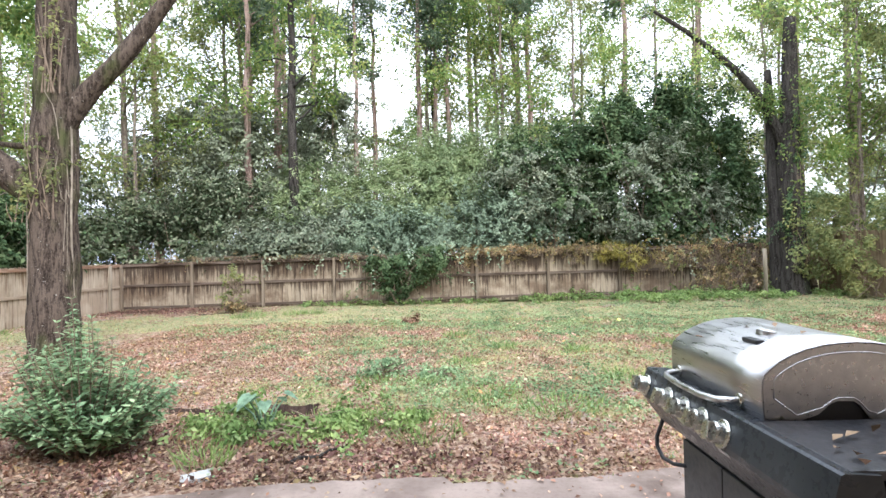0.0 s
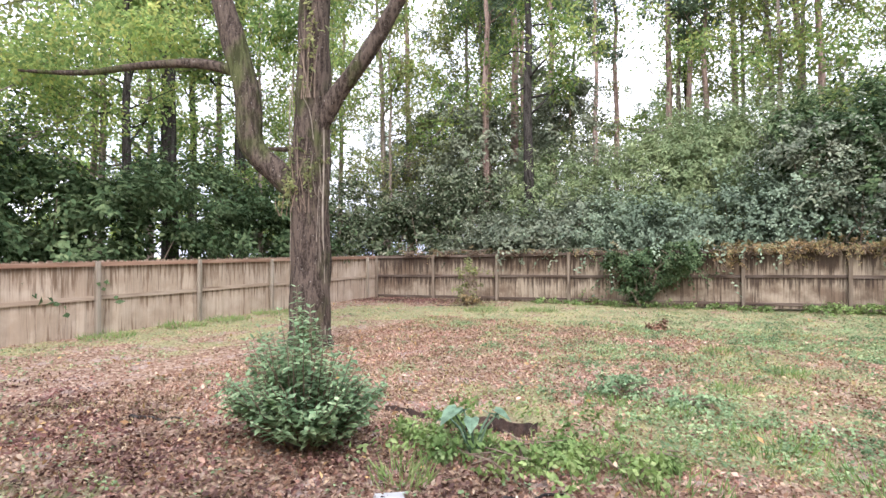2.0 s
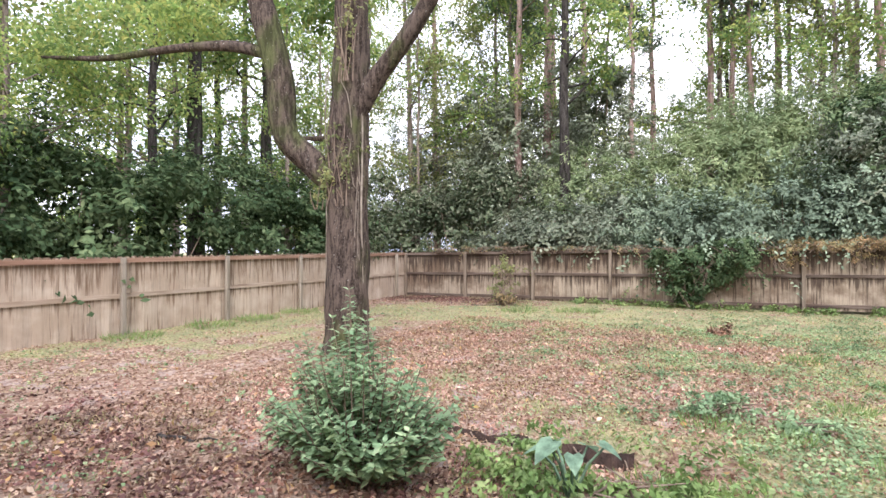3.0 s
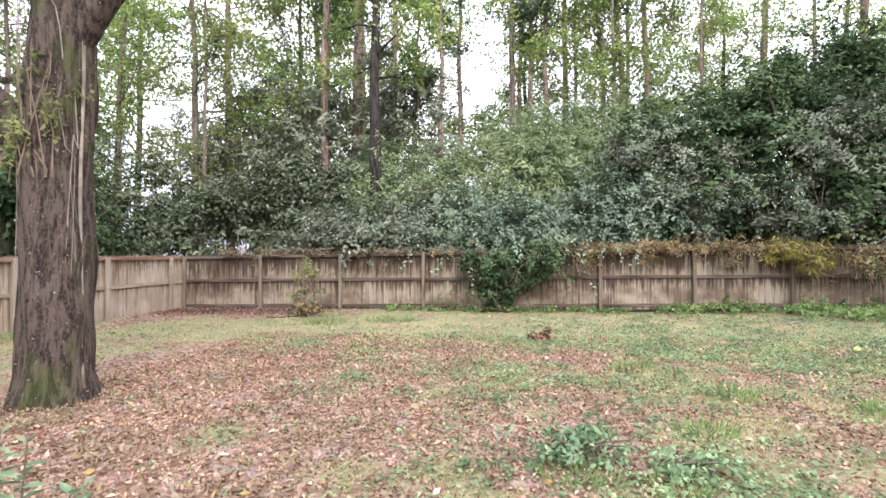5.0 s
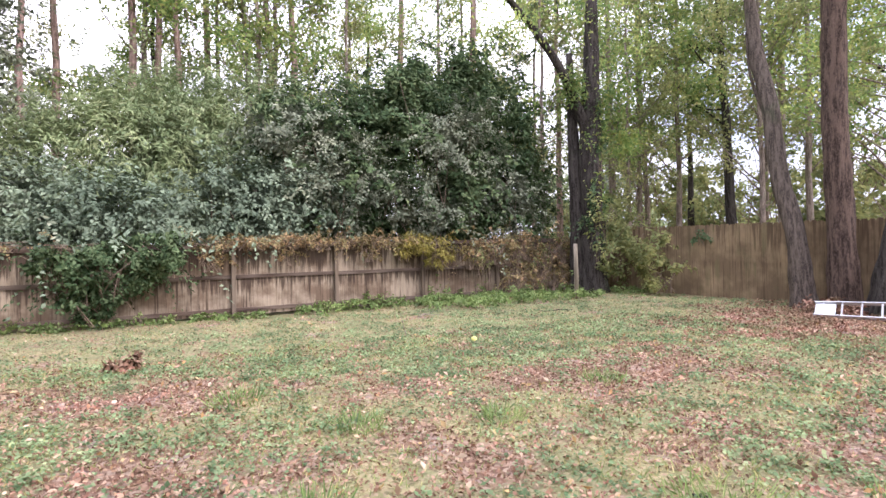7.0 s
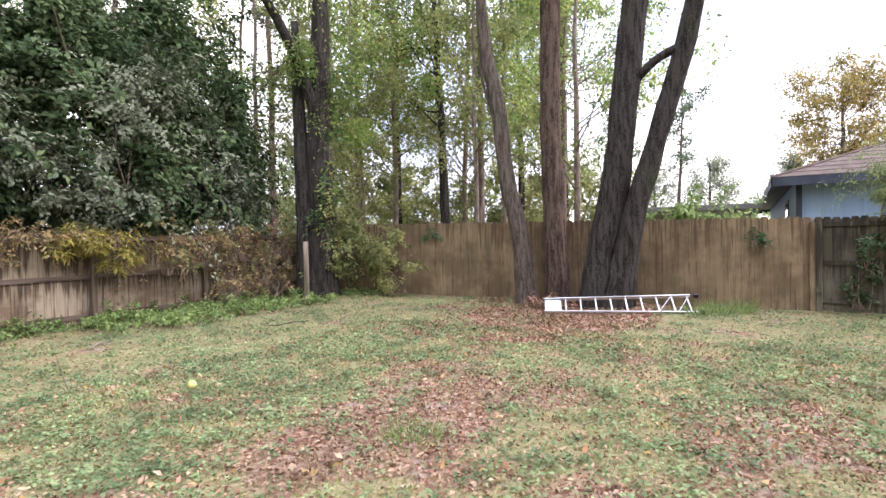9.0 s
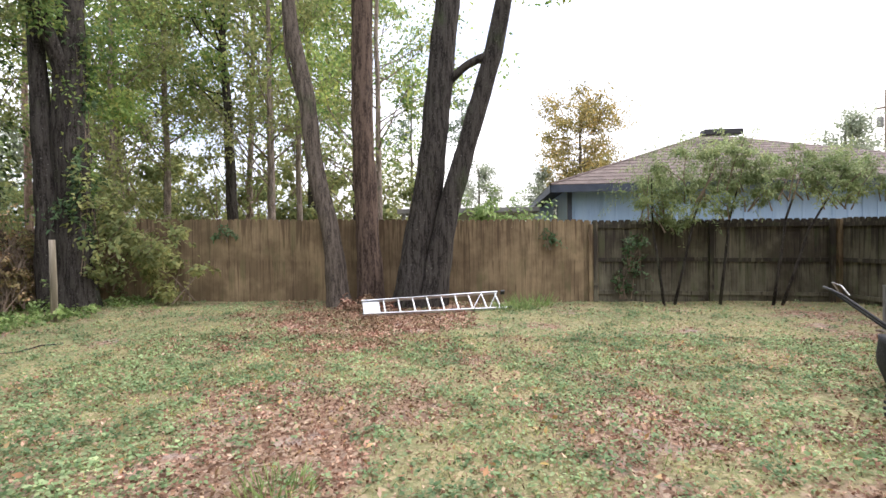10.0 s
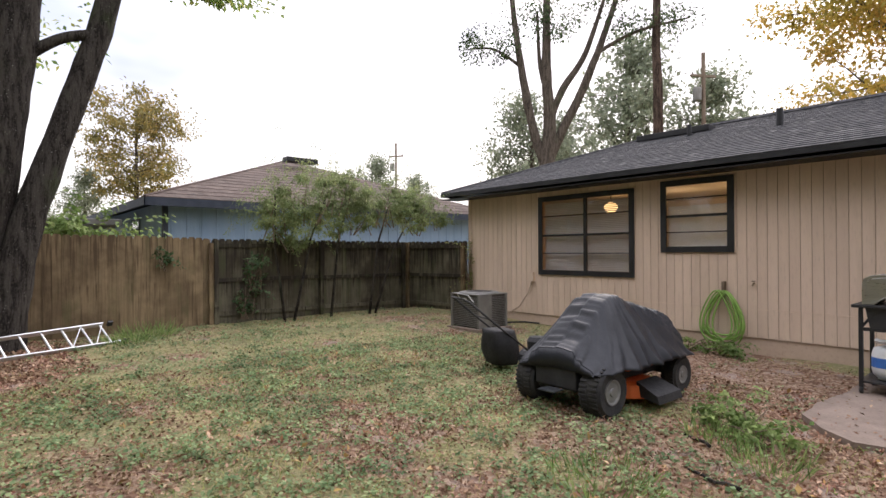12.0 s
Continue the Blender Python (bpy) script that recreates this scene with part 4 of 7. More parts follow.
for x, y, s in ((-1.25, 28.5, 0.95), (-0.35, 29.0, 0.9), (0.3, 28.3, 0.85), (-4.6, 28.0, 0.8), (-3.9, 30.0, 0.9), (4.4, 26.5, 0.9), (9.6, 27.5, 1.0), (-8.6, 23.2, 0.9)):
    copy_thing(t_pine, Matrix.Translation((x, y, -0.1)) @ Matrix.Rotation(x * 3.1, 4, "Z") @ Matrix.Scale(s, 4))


# ---------------------------------------------------------------- shrubs
def shrub(name, label, blobs, leaves, n, size, rnd, category="shrub", twigs=26, hollow=0.5, droop=0.35, stems=True, aspect=0.55, kind="", group="", sprigs=0.3):
    """A dense bush: stems, twigs, and leaves over several uneven clumps (centre, radii)."""
    rs, ns = random.Random(rnd), np.random.RandomState(rnd)
    c0 = Vector(blobs[0][0])
    at = Vector((c0.x, c0.y, float(zg(c0.x, c0.y)) - 0.02))
    ob = thing(name, label, category, tuple(at), kind=kind, group=group)
    vol = np.array([b[1][0] * b[1][2] + b[1][1] * b[1][2] + b[1][0] * b[1][1] for b in blobs])
    P, O, m = [], [], Mesh()
    for (c, r), v in zip(blobs, vol):
        k = int(n * v / vol.sum())
        sub = max(5, int(17 * min(1.6, v / vol.mean())))
        d = ns.normal(size=(sub, 3))
        d /= np.linalg.norm(d, axis=1, keepdims=True)
        cs = [(np.array(c) + d[i] * np.array(r) * ns.uniform(0.55, 0.85), np.array(r) * ns.uniform(0.22, 0.46) * np.array((1, 1, 0.8))) for i in range(sub)] + [(np.array(c), np.array(r) * 0.72)]
        for cc, rr in cs:
            p, o = clump(cc, rr, k // len(cs), ns, hollow)
            P.append(p)
            O.append(o)
        for i in range(max(2, int(twigs * v / vol.sum()))):
            foot = Vector((c[0] + rs.uniform(-0.5, 0.5) * r[0], c[1] + rs.uniform(-0.5, 0.5) * r[1], max(at.z, c[2] - 1.0 * r[2])))
            tip = Vector(c) + Vector((rs.uniform(-0.85, 0.85) * r[0], rs.uniform(-0.85, 0.85) * r[1], rs.uniform(-0.2, 0.85) * r[2]))
            mid = foot.lerp(tip, 0.5) + Vector((rs.uniform(-0.2, 0.2), rs.uniform(-0.2, 0.2), 0.1)) * r[0]
            w = 0.011 + 0.010 * min(r)
            m.tube([foot - at, mid - at, tip - at], [w, w * 0.7, w * 0.3], 4)
    for (c, r), v in zip(blobs, vol):
        k = max(2, int(sprigs * n * v / vol.sum() / 26))
        d = ns.normal(size=(k, 3))
        d[:, 2] = np.abs(d[:, 2]) * 0.9 - 0.25
        d /= np.linalg.norm(d, axis=1, keepdims=True)
        s0 = np.array(c) + d * np.array(r) * ns.uniform(0.75, 1.0, (k, 1))
        ln = ns.uniform(0.35, 1.1, (k, 1)) * min(1.1, 0.55 * (r[0] + r[2]))
        w = d + ns.normal(size=(k, 3)) * 0.45
        w[:, 2] += 0.35
        for u in np.linspace(0.0, 1.0, 26):
            p = s0 + w * ln * u
            p[:, 2] -= ln[:, 0] * 0.75 * u * u
            P.append(p + ns.normal(size=(k, 3)) * 0.35 * size)
            O.append(d)
    P, O = np.concatenate(P), np.concatenate(O)
    P[:, 2] = np.maximum(P[:, 2], zg(P[:, 0], P[:, 1]) + 0.02)
    D, U = spray(len(P), ns, O, droop, face=0.85)
    P = P - np.array(at)
    if stems:
        part("stem", m, M_TWIG, ob)["kind"] = "stuff"
    link("foliage", leaf_mesh("foliage", P, D, U, ns.uniform(0.6, 1.35, len(P)) * size, ns.uniform(0.8, 1.2, len(P)) * size * aspect, leaves), ob)
    return ob


GB = "bushes behind the fence"
shrub("bush", "grey-green mounded shrub hanging over the back fence", [((-6.0, 19.5, 1.9), (2.2, 0.9, 1.4)), ((-4.2, 19.9, 2.4), (1.6, 1.0, 1.3)), ((-7.6, 19.8, 1.6), (1.2, 0.8, 0.9)), ((-5.5, 18.75, 2.05), (1.5, 0.5, 0.55)), ((-7.2, 18.7, 1.9), (0.9, 0.4, 0.4))], M_GREY, 25000, 0.14, 31, group=GB)
shrub("bush", "dense dark evergreen shrub behind the corner of the fence", [((-11.5, 20.5, 2.2), (3.2, 1.6, 2.4)), ((-8.5, 21.5, 3.2), (2.5, 1.5, 2.4)), ((-14.5, 20.0, 2.6), (2.5, 1.8, 2.5)), ((-17.5, 18.5, 2.8), (2.5, 2.2, 2.6))], M_EVER, 32000, 0.17, 32, group=GB)
shrub("bamboo_thicket", "feathery light green bamboo thicket behind the fence", [((-3.2, 21.8, 2.8), (2.2, 1.2, 2.4)), ((-0.6, 21.6, 3.4), (2.4, 1.3, 2.6)), ((2.0, 22.0, 4.2), (2.4, 1.3, 2.8)), ((-0.2, 22.6, 5.3), (1.8, 1.2, 1.6)), ((-5.6, 22.0, 3.4), (1.6, 1.2, 2.0))], M_BAMBOO, 46000, 0.20, 33, category="bamboo", aspect=0.22, group=GB, sprigs=1.1, droop=0.6)
shrub("bush", "vine-covered mounded bush spilling over the fence top", [((-1.4, 19.4, 2.0), (2.4, 0.9, 1.3)), ((1.2, 19.6, 2.5), (1.8, 0.9, 1.5)), ((-3.0, 19.5, 1.8), (1.5, 0.8, 0.9)), ((2.9, 19.7, 2.7), (1.4, 0.9, 1.4)), ((-2.6, 20.2, 2.6), (1.6, 0.8, 1.0))], M_VINY, 32000, 0.12, 34, group=GB, sprigs=0.5)
shrub("bush", "tall dark vine-smothered evergreen behind the fence", [((4.6, 20.6, 3.4), (2.0, 1.6, 2.8)), ((7.0, 20.2, 3.8), (2.2, 1.7, 3.5)), ((3.4, 20.8, 4.6), (1.7, 1.4, 2.0)), ((8.6, 19.9, 3.0), (1.5, 1.3, 2.8)), ((6.2, 20.5, 6.0), (1.8, 1.3, 1.7)), ((10.6, 20.6, 3.6), (1.7, 1.3, 3.1)), ((8.4, 20.8, 6.4), (1.8, 1.4, 2.3)), ((10.2, 21.2, 7.0), (1.6, 1.3, 2.2))], M_EVER_D, 60000, 0.175, 35, group=GB)
shrub("bush", "tall grey-green shrubby tree above the fence", [((-9.0, 23.5, 5.3), (2.8, 1.6, 2.8)), ((-5.5, 24.0, 5.8), (2.2, 1.5, 3.2)), ((-12.5, 24.0, 4.8), (2.5, 1.6, 2.8)), ((-10.5, 24.5, 8.0), (2.4, 1.5, 1.6)), ((-6.0, 24.5, 8.8), (2.2, 1.5, 1.6))], M_GREY, 30000, 0.17, 36, hollow=0.2, group=GB)
shrub("bush", "dark evergreen hedge behind the side fence", [((-13.6, 15.0, 2.0), (1.6, 3.0, 2.2)), ((-13.4, 10.0, 1.9), (1.5, 3.0, 2.1)), ((-14.0, 5.0, 1.8), (1.6, 3.0, 2.1)), ((-14.5, 12.5, 3.2), (1.5, 2.4, 1.7)), ((-14.8, 7.5, 3.0), (1.5, 2.4, 1.6))], M_EVER_D, 36000, 0.165, 37, group=GB)
shrub("vine_drape", "grey-green vines draped over the dark bushes", [((4.2, 19.2, 3.2), (1.5, 0.45, 1.4)), ((6.4, 18.9, 2.6), (1.3, 0.4, 1.0)), ((7.6, 18.9, 4.4), (1.2, 0.4, 1.6)), ((3.0, 19.5, 4.6), (1.2, 0.5, 1.0)), ((9.4, 18.9, 3.0), (1.0, 0.4, 1.4))], M_GREY, 11000, 0.12, 47, category="vine", hollow=0.0, sprigs=0.9)
# the far wood, too deep to count
shrub("far_wood", "distant green wood behind the back fence", [((-26 + 5.2 * i, 37 + 2.5 * (i % 2), 2.6 + (1.2 * (i % 3) if i != 4 else 0)), (4.2, 2.2, 3.8)) for i in range(13)], M_BAMBOO, 26000, 0.40, 44, category="wood", hollow=0.1, kind="stuff", twigs=60)
shrub("far_wood", "distant yellow-green wood beyond the side fence", [((30 + 2.5 * (i % 2), 34 - 3.4 * i, 2.2 + 0.9 * (i % 3)), (2.4, 3.0, 3.2)) for i in range(7)], M_YELLOW, 12000, 0.36, 45, category="wood", hollow=0.1, kind="stuff", twigs=40)
shrub("far_wood", "distant green wood beyond the west fence", [((-30 + 2.5 * (i % 2), 30 - 4.4 * i, 3.4 + 0.9 * (i % 3)), (2.6, 3.4, 4.2)) for i in range(8)], M_CANOPY, 14000, 0.38, 46, category="wood", hollow=0.1, kind="stuff", twigs=40)
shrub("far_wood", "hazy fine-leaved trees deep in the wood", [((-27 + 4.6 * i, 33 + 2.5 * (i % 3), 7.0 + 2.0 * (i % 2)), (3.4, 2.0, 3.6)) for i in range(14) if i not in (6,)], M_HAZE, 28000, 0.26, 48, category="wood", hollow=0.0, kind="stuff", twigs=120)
shrub("far_wood", "hazy yellow-green trees beyond the cedar fence", [((25 + 3.5 * (i % 2), 33 - 3.1 * i, 3.2 + 1.6 * (i % 3)), (2.0, 2.6, 2.4)) for i in range(7)], M_YELLOW, 5000, 0.26, 49, category="wood", hollow=0.0, kind="stuff", twigs=90)
shrub("bush", "ivy and honeysuckle clump climbing over the fence", [((-1.4, 18.02, 1.15), (1.05, 0.42, 0.75)), ((-0.5, 18.0, 1.5), (0.75, 0.4, 0.5)), ((-1.7, 18.0, 0.55), (0.6, 0.3, 0.5)), ((-2.2, 18.05, 1.4), (.7, .35, .4))], M_EVER_D, 6500, 0.105, 38, category="vine")
shrub("bush", "low green weeds along the foot of the back fence", [((3 + i * 1.05, 17.9 + 0.1 * (i % 3), 0.13), (0.75, 0.35, 0.2)) for i in range(9)] + [((6.0 + i * 0.85, 17.2 - 0.75 * (i % 2), 0.22), (0.75, 0.6, 0.17)) for i in range(8)] + [((-4.5 + i * 1.0, 18.0, 0.06), (0.6, 0.25, 0.14)) for i in range(7)], M_TUFT, 9500, 0.085, 39, category="weeds", stems=False, kind="stuff")
shrub("bush", "pale yellow-green bush in the corner behind the stake", [((11.6, 16.6, 1.5), (1.0, 0.9, 1.0)), ((12.1, 15.4, 1.1), (0.7, 0.8, 0.9)), ((12.6, 17.8, 2.6), (1.3, 0.9, 0.9))], M_YELLOW, 4200, 0.13, 40)


def garden_bush(at, rnd):
    """Many leafy shoots from one foot, low and broad, a few standing tall behind."""
    rs, ns = random.Random(rnd), np.random.RandomState(rnd)
    z0 = float(zg(*at))
    ob = thing("garden_bush", "leafy green garden bush with upright shoots near the patio", "shrub", (at[0], at[1], z0))
    m = Mesh()
    P, D, U, L = [], [], [], []
    shoots = []
    for i in range(190):
        a, q = rs.uniform(0, 2 * math.pi), math.sqrt(rs.random())
        tip = Vector((0.84 * q * math.cos(a), 0.62 * q * math.sin(a), (1.0 - 0.56 * q * q) * rs.uniform(0.58, 1.12)))
        if tip.x < 0 and q < 0.8:
            tip.z *= 1.12
        shoots.append(tip)
    shoots += [Vector((-0.30 + rs.uniform(-0.07, 0.07), 0.25 + rs.uniform(-0.06, 0.06), h)) for h in (1.36, 1.22, 1.28, 1.12, 1.05)]
    shoots += [Vector((-0.62 + rs.uniform(-0.1, 0.06), 0.1 + rs.uniform(-0.1, 0.1), h)) for h in (0.98, 0.86, 0.9, 0.72)]
    shoots += [Vector((-0.05 + rs.uniform(-0.08, 0.08), 0.2, h)) for h in (1.12, 1.05)]
    for tip in shoots:
        foot = Vector((0.30 * tip.x + rs.uniform(-0.05, 0.05), 0.30 * tip.y + rs.uniform(-0.05, 0.05), -0.02))
        mid = foot.lerp(tip, 0.55) + Vector((rs.uniform(-0.05, 0.05), rs.uniform(-0.05, 0.05), 0.06))
        m.tube([foot, mid, tip], [0.008, 0.006, 0.003], 4)
        n = int(7 + 9 * tip.length)
        for k in range(n):
            u = 0.28 + 0.74 * k / n
            c = (1 - u) ** 2 * foot + 2 * u * (1 - u) * mid + u * u * tip
            turn = 1.57 * (k % 2) + rs.uniform(-0.5, 0.5)
            for w in (0.0, math.pi):
                g = turn + w
                P.append(c)
                D.append((math.cos(g), math.sin(g), rs.uniform(-0.45, 0.3) + 0.8 * (u > 0.95)))
                U.append((rs.uniform(-0.3, 0.3), rs.uniform(-0.3, 0.3), 1))
                L.append(rs.uniform(0.055, 0.105) * (1.0 if u < 0.9 else 0.7))
    part("stem", m, M_TWIG, ob)["kind"] = "stuff"
    L = np.array(L)
    link("foliage", leaf_mesh("foliage", np.array([tuple(p) for p in P]), np.array(D), np.array(U, float), L, L * ns.uniform(0.45, 0.62, len(L)), M_BUSH, 0.15), ob)
    return ob


garden_bush((-3.18, 4.64), 41)
sap_a = shrub("sapling", "wispy sapling with drooping fine leaves before the dark fence", [((12.1, 4.1, 2.9), (0.6, 0.8, 0.65)), ((12.0, 3.3, 3.05), (0.6, 0.75, 0.6)), ((12.2, 4.75, 2.5), (0.55, 0.6, 0.6)), ((12.3, 4.3, 2.1), (0.45, 0.6, 0.45)), ((12.1, 3.5, 2.3), (0.4, 0.5, 0.4))], M_WILLOW, 8500, 0.10, 42, category="sapling", hollow=0.0, aspect=0.22, droop=0.9, sprigs=0.55)
sap_b = shrub("sapling", "slim leaning sapling with fine drooping leaves by the fence", [((11.8, 2.3, 2.85), (0.6, 0.75, 0.6)), ((11.6, 1.5, 2.55), (0.5, 0.6, 0.5)), ((11.9, 2.8, 2.5), (0.45, 0.5, 0.45)), ((11.9, 1.2, 2.85), (0.5, 0.6, 0.4)), ((11.7, 0.75, 2.5), (0.35, 0.4, 0.3))], M_WILLOW, 6500, 0.10, 43, category="sapling", hollow=0.0, aspect=0.22, droop=0.9, sprigs=0.55)

for sap, stems_ in ((sap_a, (((12.35, 4.3), (12.05, 3.5), 3.3), ((12.38, 4.5), (12.2, 4.8), 2.9), ((12.3, 3.4), (12.0, 3.0), 3.2))), (sap_b, (((12.2, 2.4), (11.7, 2.0), 3.2), ((12.25, 2.2), (11.6, 1.4), 2.8)))):
    o_ = sap.matrix_basis.translation
    for (x0, y0), (x1, y1), zt in stems_:
        f0, f1 = Vector((x0, y0, 0.1)) - o_, Vector((x1, y1, zt)) - o_
        bend = f0.lerp(f1, 0.55) + Vector((0.1, 0.06, 0.1))
        part("trunk", Mesh().tube([f0, f0.lerp(bend, 0.5) + Vector((0.03, -0.02, 0)), bend, f1], [0.035, 0.03, 0.024, 0.01], 7), M_BARK_DARK, sap, smooth=True)


# ---------------------------------------------------------------- the yard's own trees
def yard_tree(name, label, at, bark, spec, leaves=None, blobs=(), n=0, size=0.12, rnd=1, sides=14, rz=0):
    """spec: limbs, each a list of (x, y, z, radius) from its root on."""
    ob = thing(name, label, "tree", at, rz)
    ns = np.random.RandomState(rnd)
    for i, pts in enumerate(spec):
        m = Mesh()
        P = [Vector(p[:3]) for p in pts]
        # smooth the line
        Q, r = [], []
        for k in range(len(P) - 1):
            for s in range(8):
                u = s / 8
                p0, p1, p2, p3 = P[max(k - 1, 0)], P[k], P[k + 1], P[min(k + 2, len(P) - 1)]
                Q.append(0.5 * ((2 * p1) + (p2 - p0) * u + (2 * p0 - 5 * p1 + 4 * p2 - p3) * u * u + (3 * p1 - p0 - 3 * p2 + p3) * u ** 3))
                r.append(pts[k][3] + (pts[k + 1][3] - pts[k][3]) * u)
        Q.append(P[-1])
        r.append(pts[-1][3])
        m.tube(Q, r, 26 if i == 0 else 16, True, 0.17)
        part("trunk" if i == 0 else "limb", m, bark, ob, smooth=True)
    if n:
        C, O = [], []
        for c, q in blobs:
            p, o = clump(c, q, n // len(blobs), ns, 0.1)
            C.append(p)
            O.append(o)
        C, O = np.concatenate(C), np.concatenate(O)
        D, U = spray(len(C), ns, O, 0.4)
        link("crown", leaf_mesh("crown", C, D, U, ns.uniform(0.7, 1.3, len(C)) * size, ns.uniform(0.45, 0.6, len(C)) * size, leaves), ob)
    return ob


OAK = (-6.25, 8.39, 0.0)
yard_tree("oak_tree", "old oak with a forked trunk and vines on its bark", OAK, M_BARK, [
    [(0, 0, -0.1, 0.468), (0, 0, 0.3, 0.360), (0.02, 0, 1.5, 0.324), (0.0, 0, 2.9, 0.333), (0.06, 0, 4.2, 0.297), (0.12, 0, 6.5, 0.252), (0.2, 0.1, 9, 0.180), (0.3, 0.2, 12, 0.090)],
    [(-0.05, 0, 2.55, 0.180), (-0.52, -0.18, 3.05, 0.216), (-1.0, -0.38, 3.62, 0.216), (-1.06, -0.42, 4.5, 0.225), (-1.30, -0.52, 5.5, 0.216), (-1.7, -0.7, 7.2, 0.153), (-1.9, -0.6, 9.5, 0.072)],
    [(0.15, 0, 3.8, 0.180), (0.55, 0.05, 4.4, 0.153), (1.15, 0.1, 5.05, 0.135), (1.9, 0.2, 6.1, 0.108), (3.0, 0.4, 7.6, 0.054)],
    [(-1.2, -0.5, 4.9, 0.108), (-1.9, -0.7, 5.1, 0.090), (-3.0, -1.0, 5.15, 0.072), (-4.6, -1.2, 5.2, 0.054), (-6.2, -1.5, 5.4, 0.027)],
    [(-0.1, 0.1, 3.4, 0.081), (-0.5, 0.3, 3.6, 0.072), (-1.1, 0.6, 3.7, 0.054), (-2.2, 1.0, 3.9, 0.018)]],
    M_CANOPY, [((-1.8, -0.5, 7.6), (2.2, 2.0, 1.2)), ((0.6, 0.6, 8.2), (2.2, 2.2, 1.3)), ((-4.6, -1.0, 6.2), (2.0, 1.6, 0.9)), ((2.8, 0.5, 7.8), (1.6, 1.6, 1.0)), ((-3.2, -0.6, 5.9), (1.4, 1.2, .6)), ((-6.2, -1.2, 5.6), (1.8, 1.4, 0.7)), ((-7.5, 0.5, 6.8), (2.2, 2.0, 1.0)), ((-1.2, 0.8, 6.2), (1.2, 1.2, 0.7))], 9500, 0.12, 51)
BIG = (11.95, 9.6, 0.1)
yard_tree("oak_tree", "massive dark trunk leaning beside the cedar fence", BIG, M_BARK_DARK, [
    [(0, 0.24, -0.1, 0.56), (0, 0.20, 0.4, 0.40), (0.0, 0.10, 1.4, 0.31), (0.0, -0.20, 3.0, 0.285), (0.0, -0.48, 5.5, 0.27), (0.1, -0.7, 8, 0.22), (0.1, -0.5, 11, 0.15)],
    [(-0.08, -0.12, -0.1, 0.42), (-0.08, -0.30, 0.8, 0.29), (-0.06, -0.60, 2.2, 0.225), (-0.05, -1.08, 3.8, 0.20), (-0.05, -1.55, 5.4, 0.19), (-0.1, -2.0, 7.5, 0.16), (-0.1, -2.6, 10, 0.08)],
    [(0.0, -0.5, 4.7, 0.10), (-0.1, -1.0, 5.1, 0.08), (-0.1, -1.5, 5.3, 0.09)]],
    M_CANOPY, [((0, -1.5, 8.0), (2.2, 2.4, 1.2)), ((-0.6, -3.2, 6.5), (0.9, 1.3, 0.45)), ((0.3, 0.6, 9), (2, 2, 1.2))], 2600, 0.13, 52)
yard_tree("pine_tree", "reddish furrowed pine trunk beside the cedar fence", (12.35, 10.85, 0.1), M_BARK_PINE, [
    [(0, 0, -0.1, 0.40), (0, 0, 0.35, 0.29), (0, 0.05, 1.8, 0.255), (0.0, 0.12, 4, 0.24), (0.0, 0.1, 7, 0.22), (0, 0.05, 12, 0.14)]], M_PINE, [((0, 0, 11), (2.0, 2.0, 1.4))], 1500, 0.15, 53)
yard_tree("oak_tree", "grey trunk leaning away beside the cedar fence", (12.0, 11.5, 0.1), M_BARK_GREY, [
    [(0, -0.05, -0.1, 0.36), (0, 0.0, 0.35, 0.235), (0.0, 0.12, 1.6, 0.20), (0.0, 0.45, 3.0, 0.185), (0.0, 0.62, 4.6, 0.18), (0, 0.95, 6.2, 0.15), (0, 1.2, 9, 0.07)],
    [(0, 0.6, 4.3, 0.07), (0, 0.75, 4.5, 0.05), (-0.1, 1.0, 5.4, 0.03), (-0.1, 1.1, 6.5, 0.015)]], M_CANOPY, [((0, 1, 8.6), (2.0, 2.2, 1.2))], 1600, 0.13, 54)
yard_tree("oak_tree", "ivy-clad dark oak in the corner of the yard", (11.2, 17.0, 0.1), M_BARK_DARK, [
    [(0, 0, -0.1, 0.52), (0, 0, 0.5, 0.39), (0, 0.0, 2.2, 0.35), (-0.05, 0.0, 4.2, 0.33), (0.0, 0, 5.8, 0.28), (0.1, 0, 9, 0.16)],
    [(-0.02, 0, 4.4, 0.16), (-0.5, 0.0, 5.6, 0.14), (-1.3, 0.1, 7.0, 0.12), (-2.6, 0.2, 8.3, 0.09), (-4.2, 0.2, 9.4, 0.05)],
    [(-0.2, 0.34, -0.1, 0.34), (-0.24, 0.38, 1, 0.25), (-0.26, 0.40, 2.5, 0.22), (-0.3, 0.46, 4.5, 0.18), (-0.3, 0.6, 7.5, 0.10)]],
    M_CANOPY, [((-2.6, 0, 7.8), (2.2, 1.6, 1.2)), ((0.6, -0.4, 6.0), (1.0, 1.0, 1.6)), ((0.5, 0, 8.5), (2, 2, 1.5)), ((0.0, -0.2, 2.6), (0.42, 0.42, 1.8)), ((0.0, -0.1, 4.8), (0.5, 0.5, 1.3)), ((-0.7, 0, 6.2), (0.7, 0.5, 0.8)), ((1.5, 0, 7.6), (1.8, 1.4, 1.4)), ((-1.0, 0, 9.6), (2.4, 1.5, 1.2)), ((1.2, -0.3, 4.6), (0.8, 0.8, 0.7))], 6800, 0.12, 55)
tall_tree("pine_tree", "tall orange-barked pine behind the house roof", (10.8, -9.5), 22, 0.24, M_BARK_PINE, M_PINE, 61, crown_from=0.7, boughs=10)
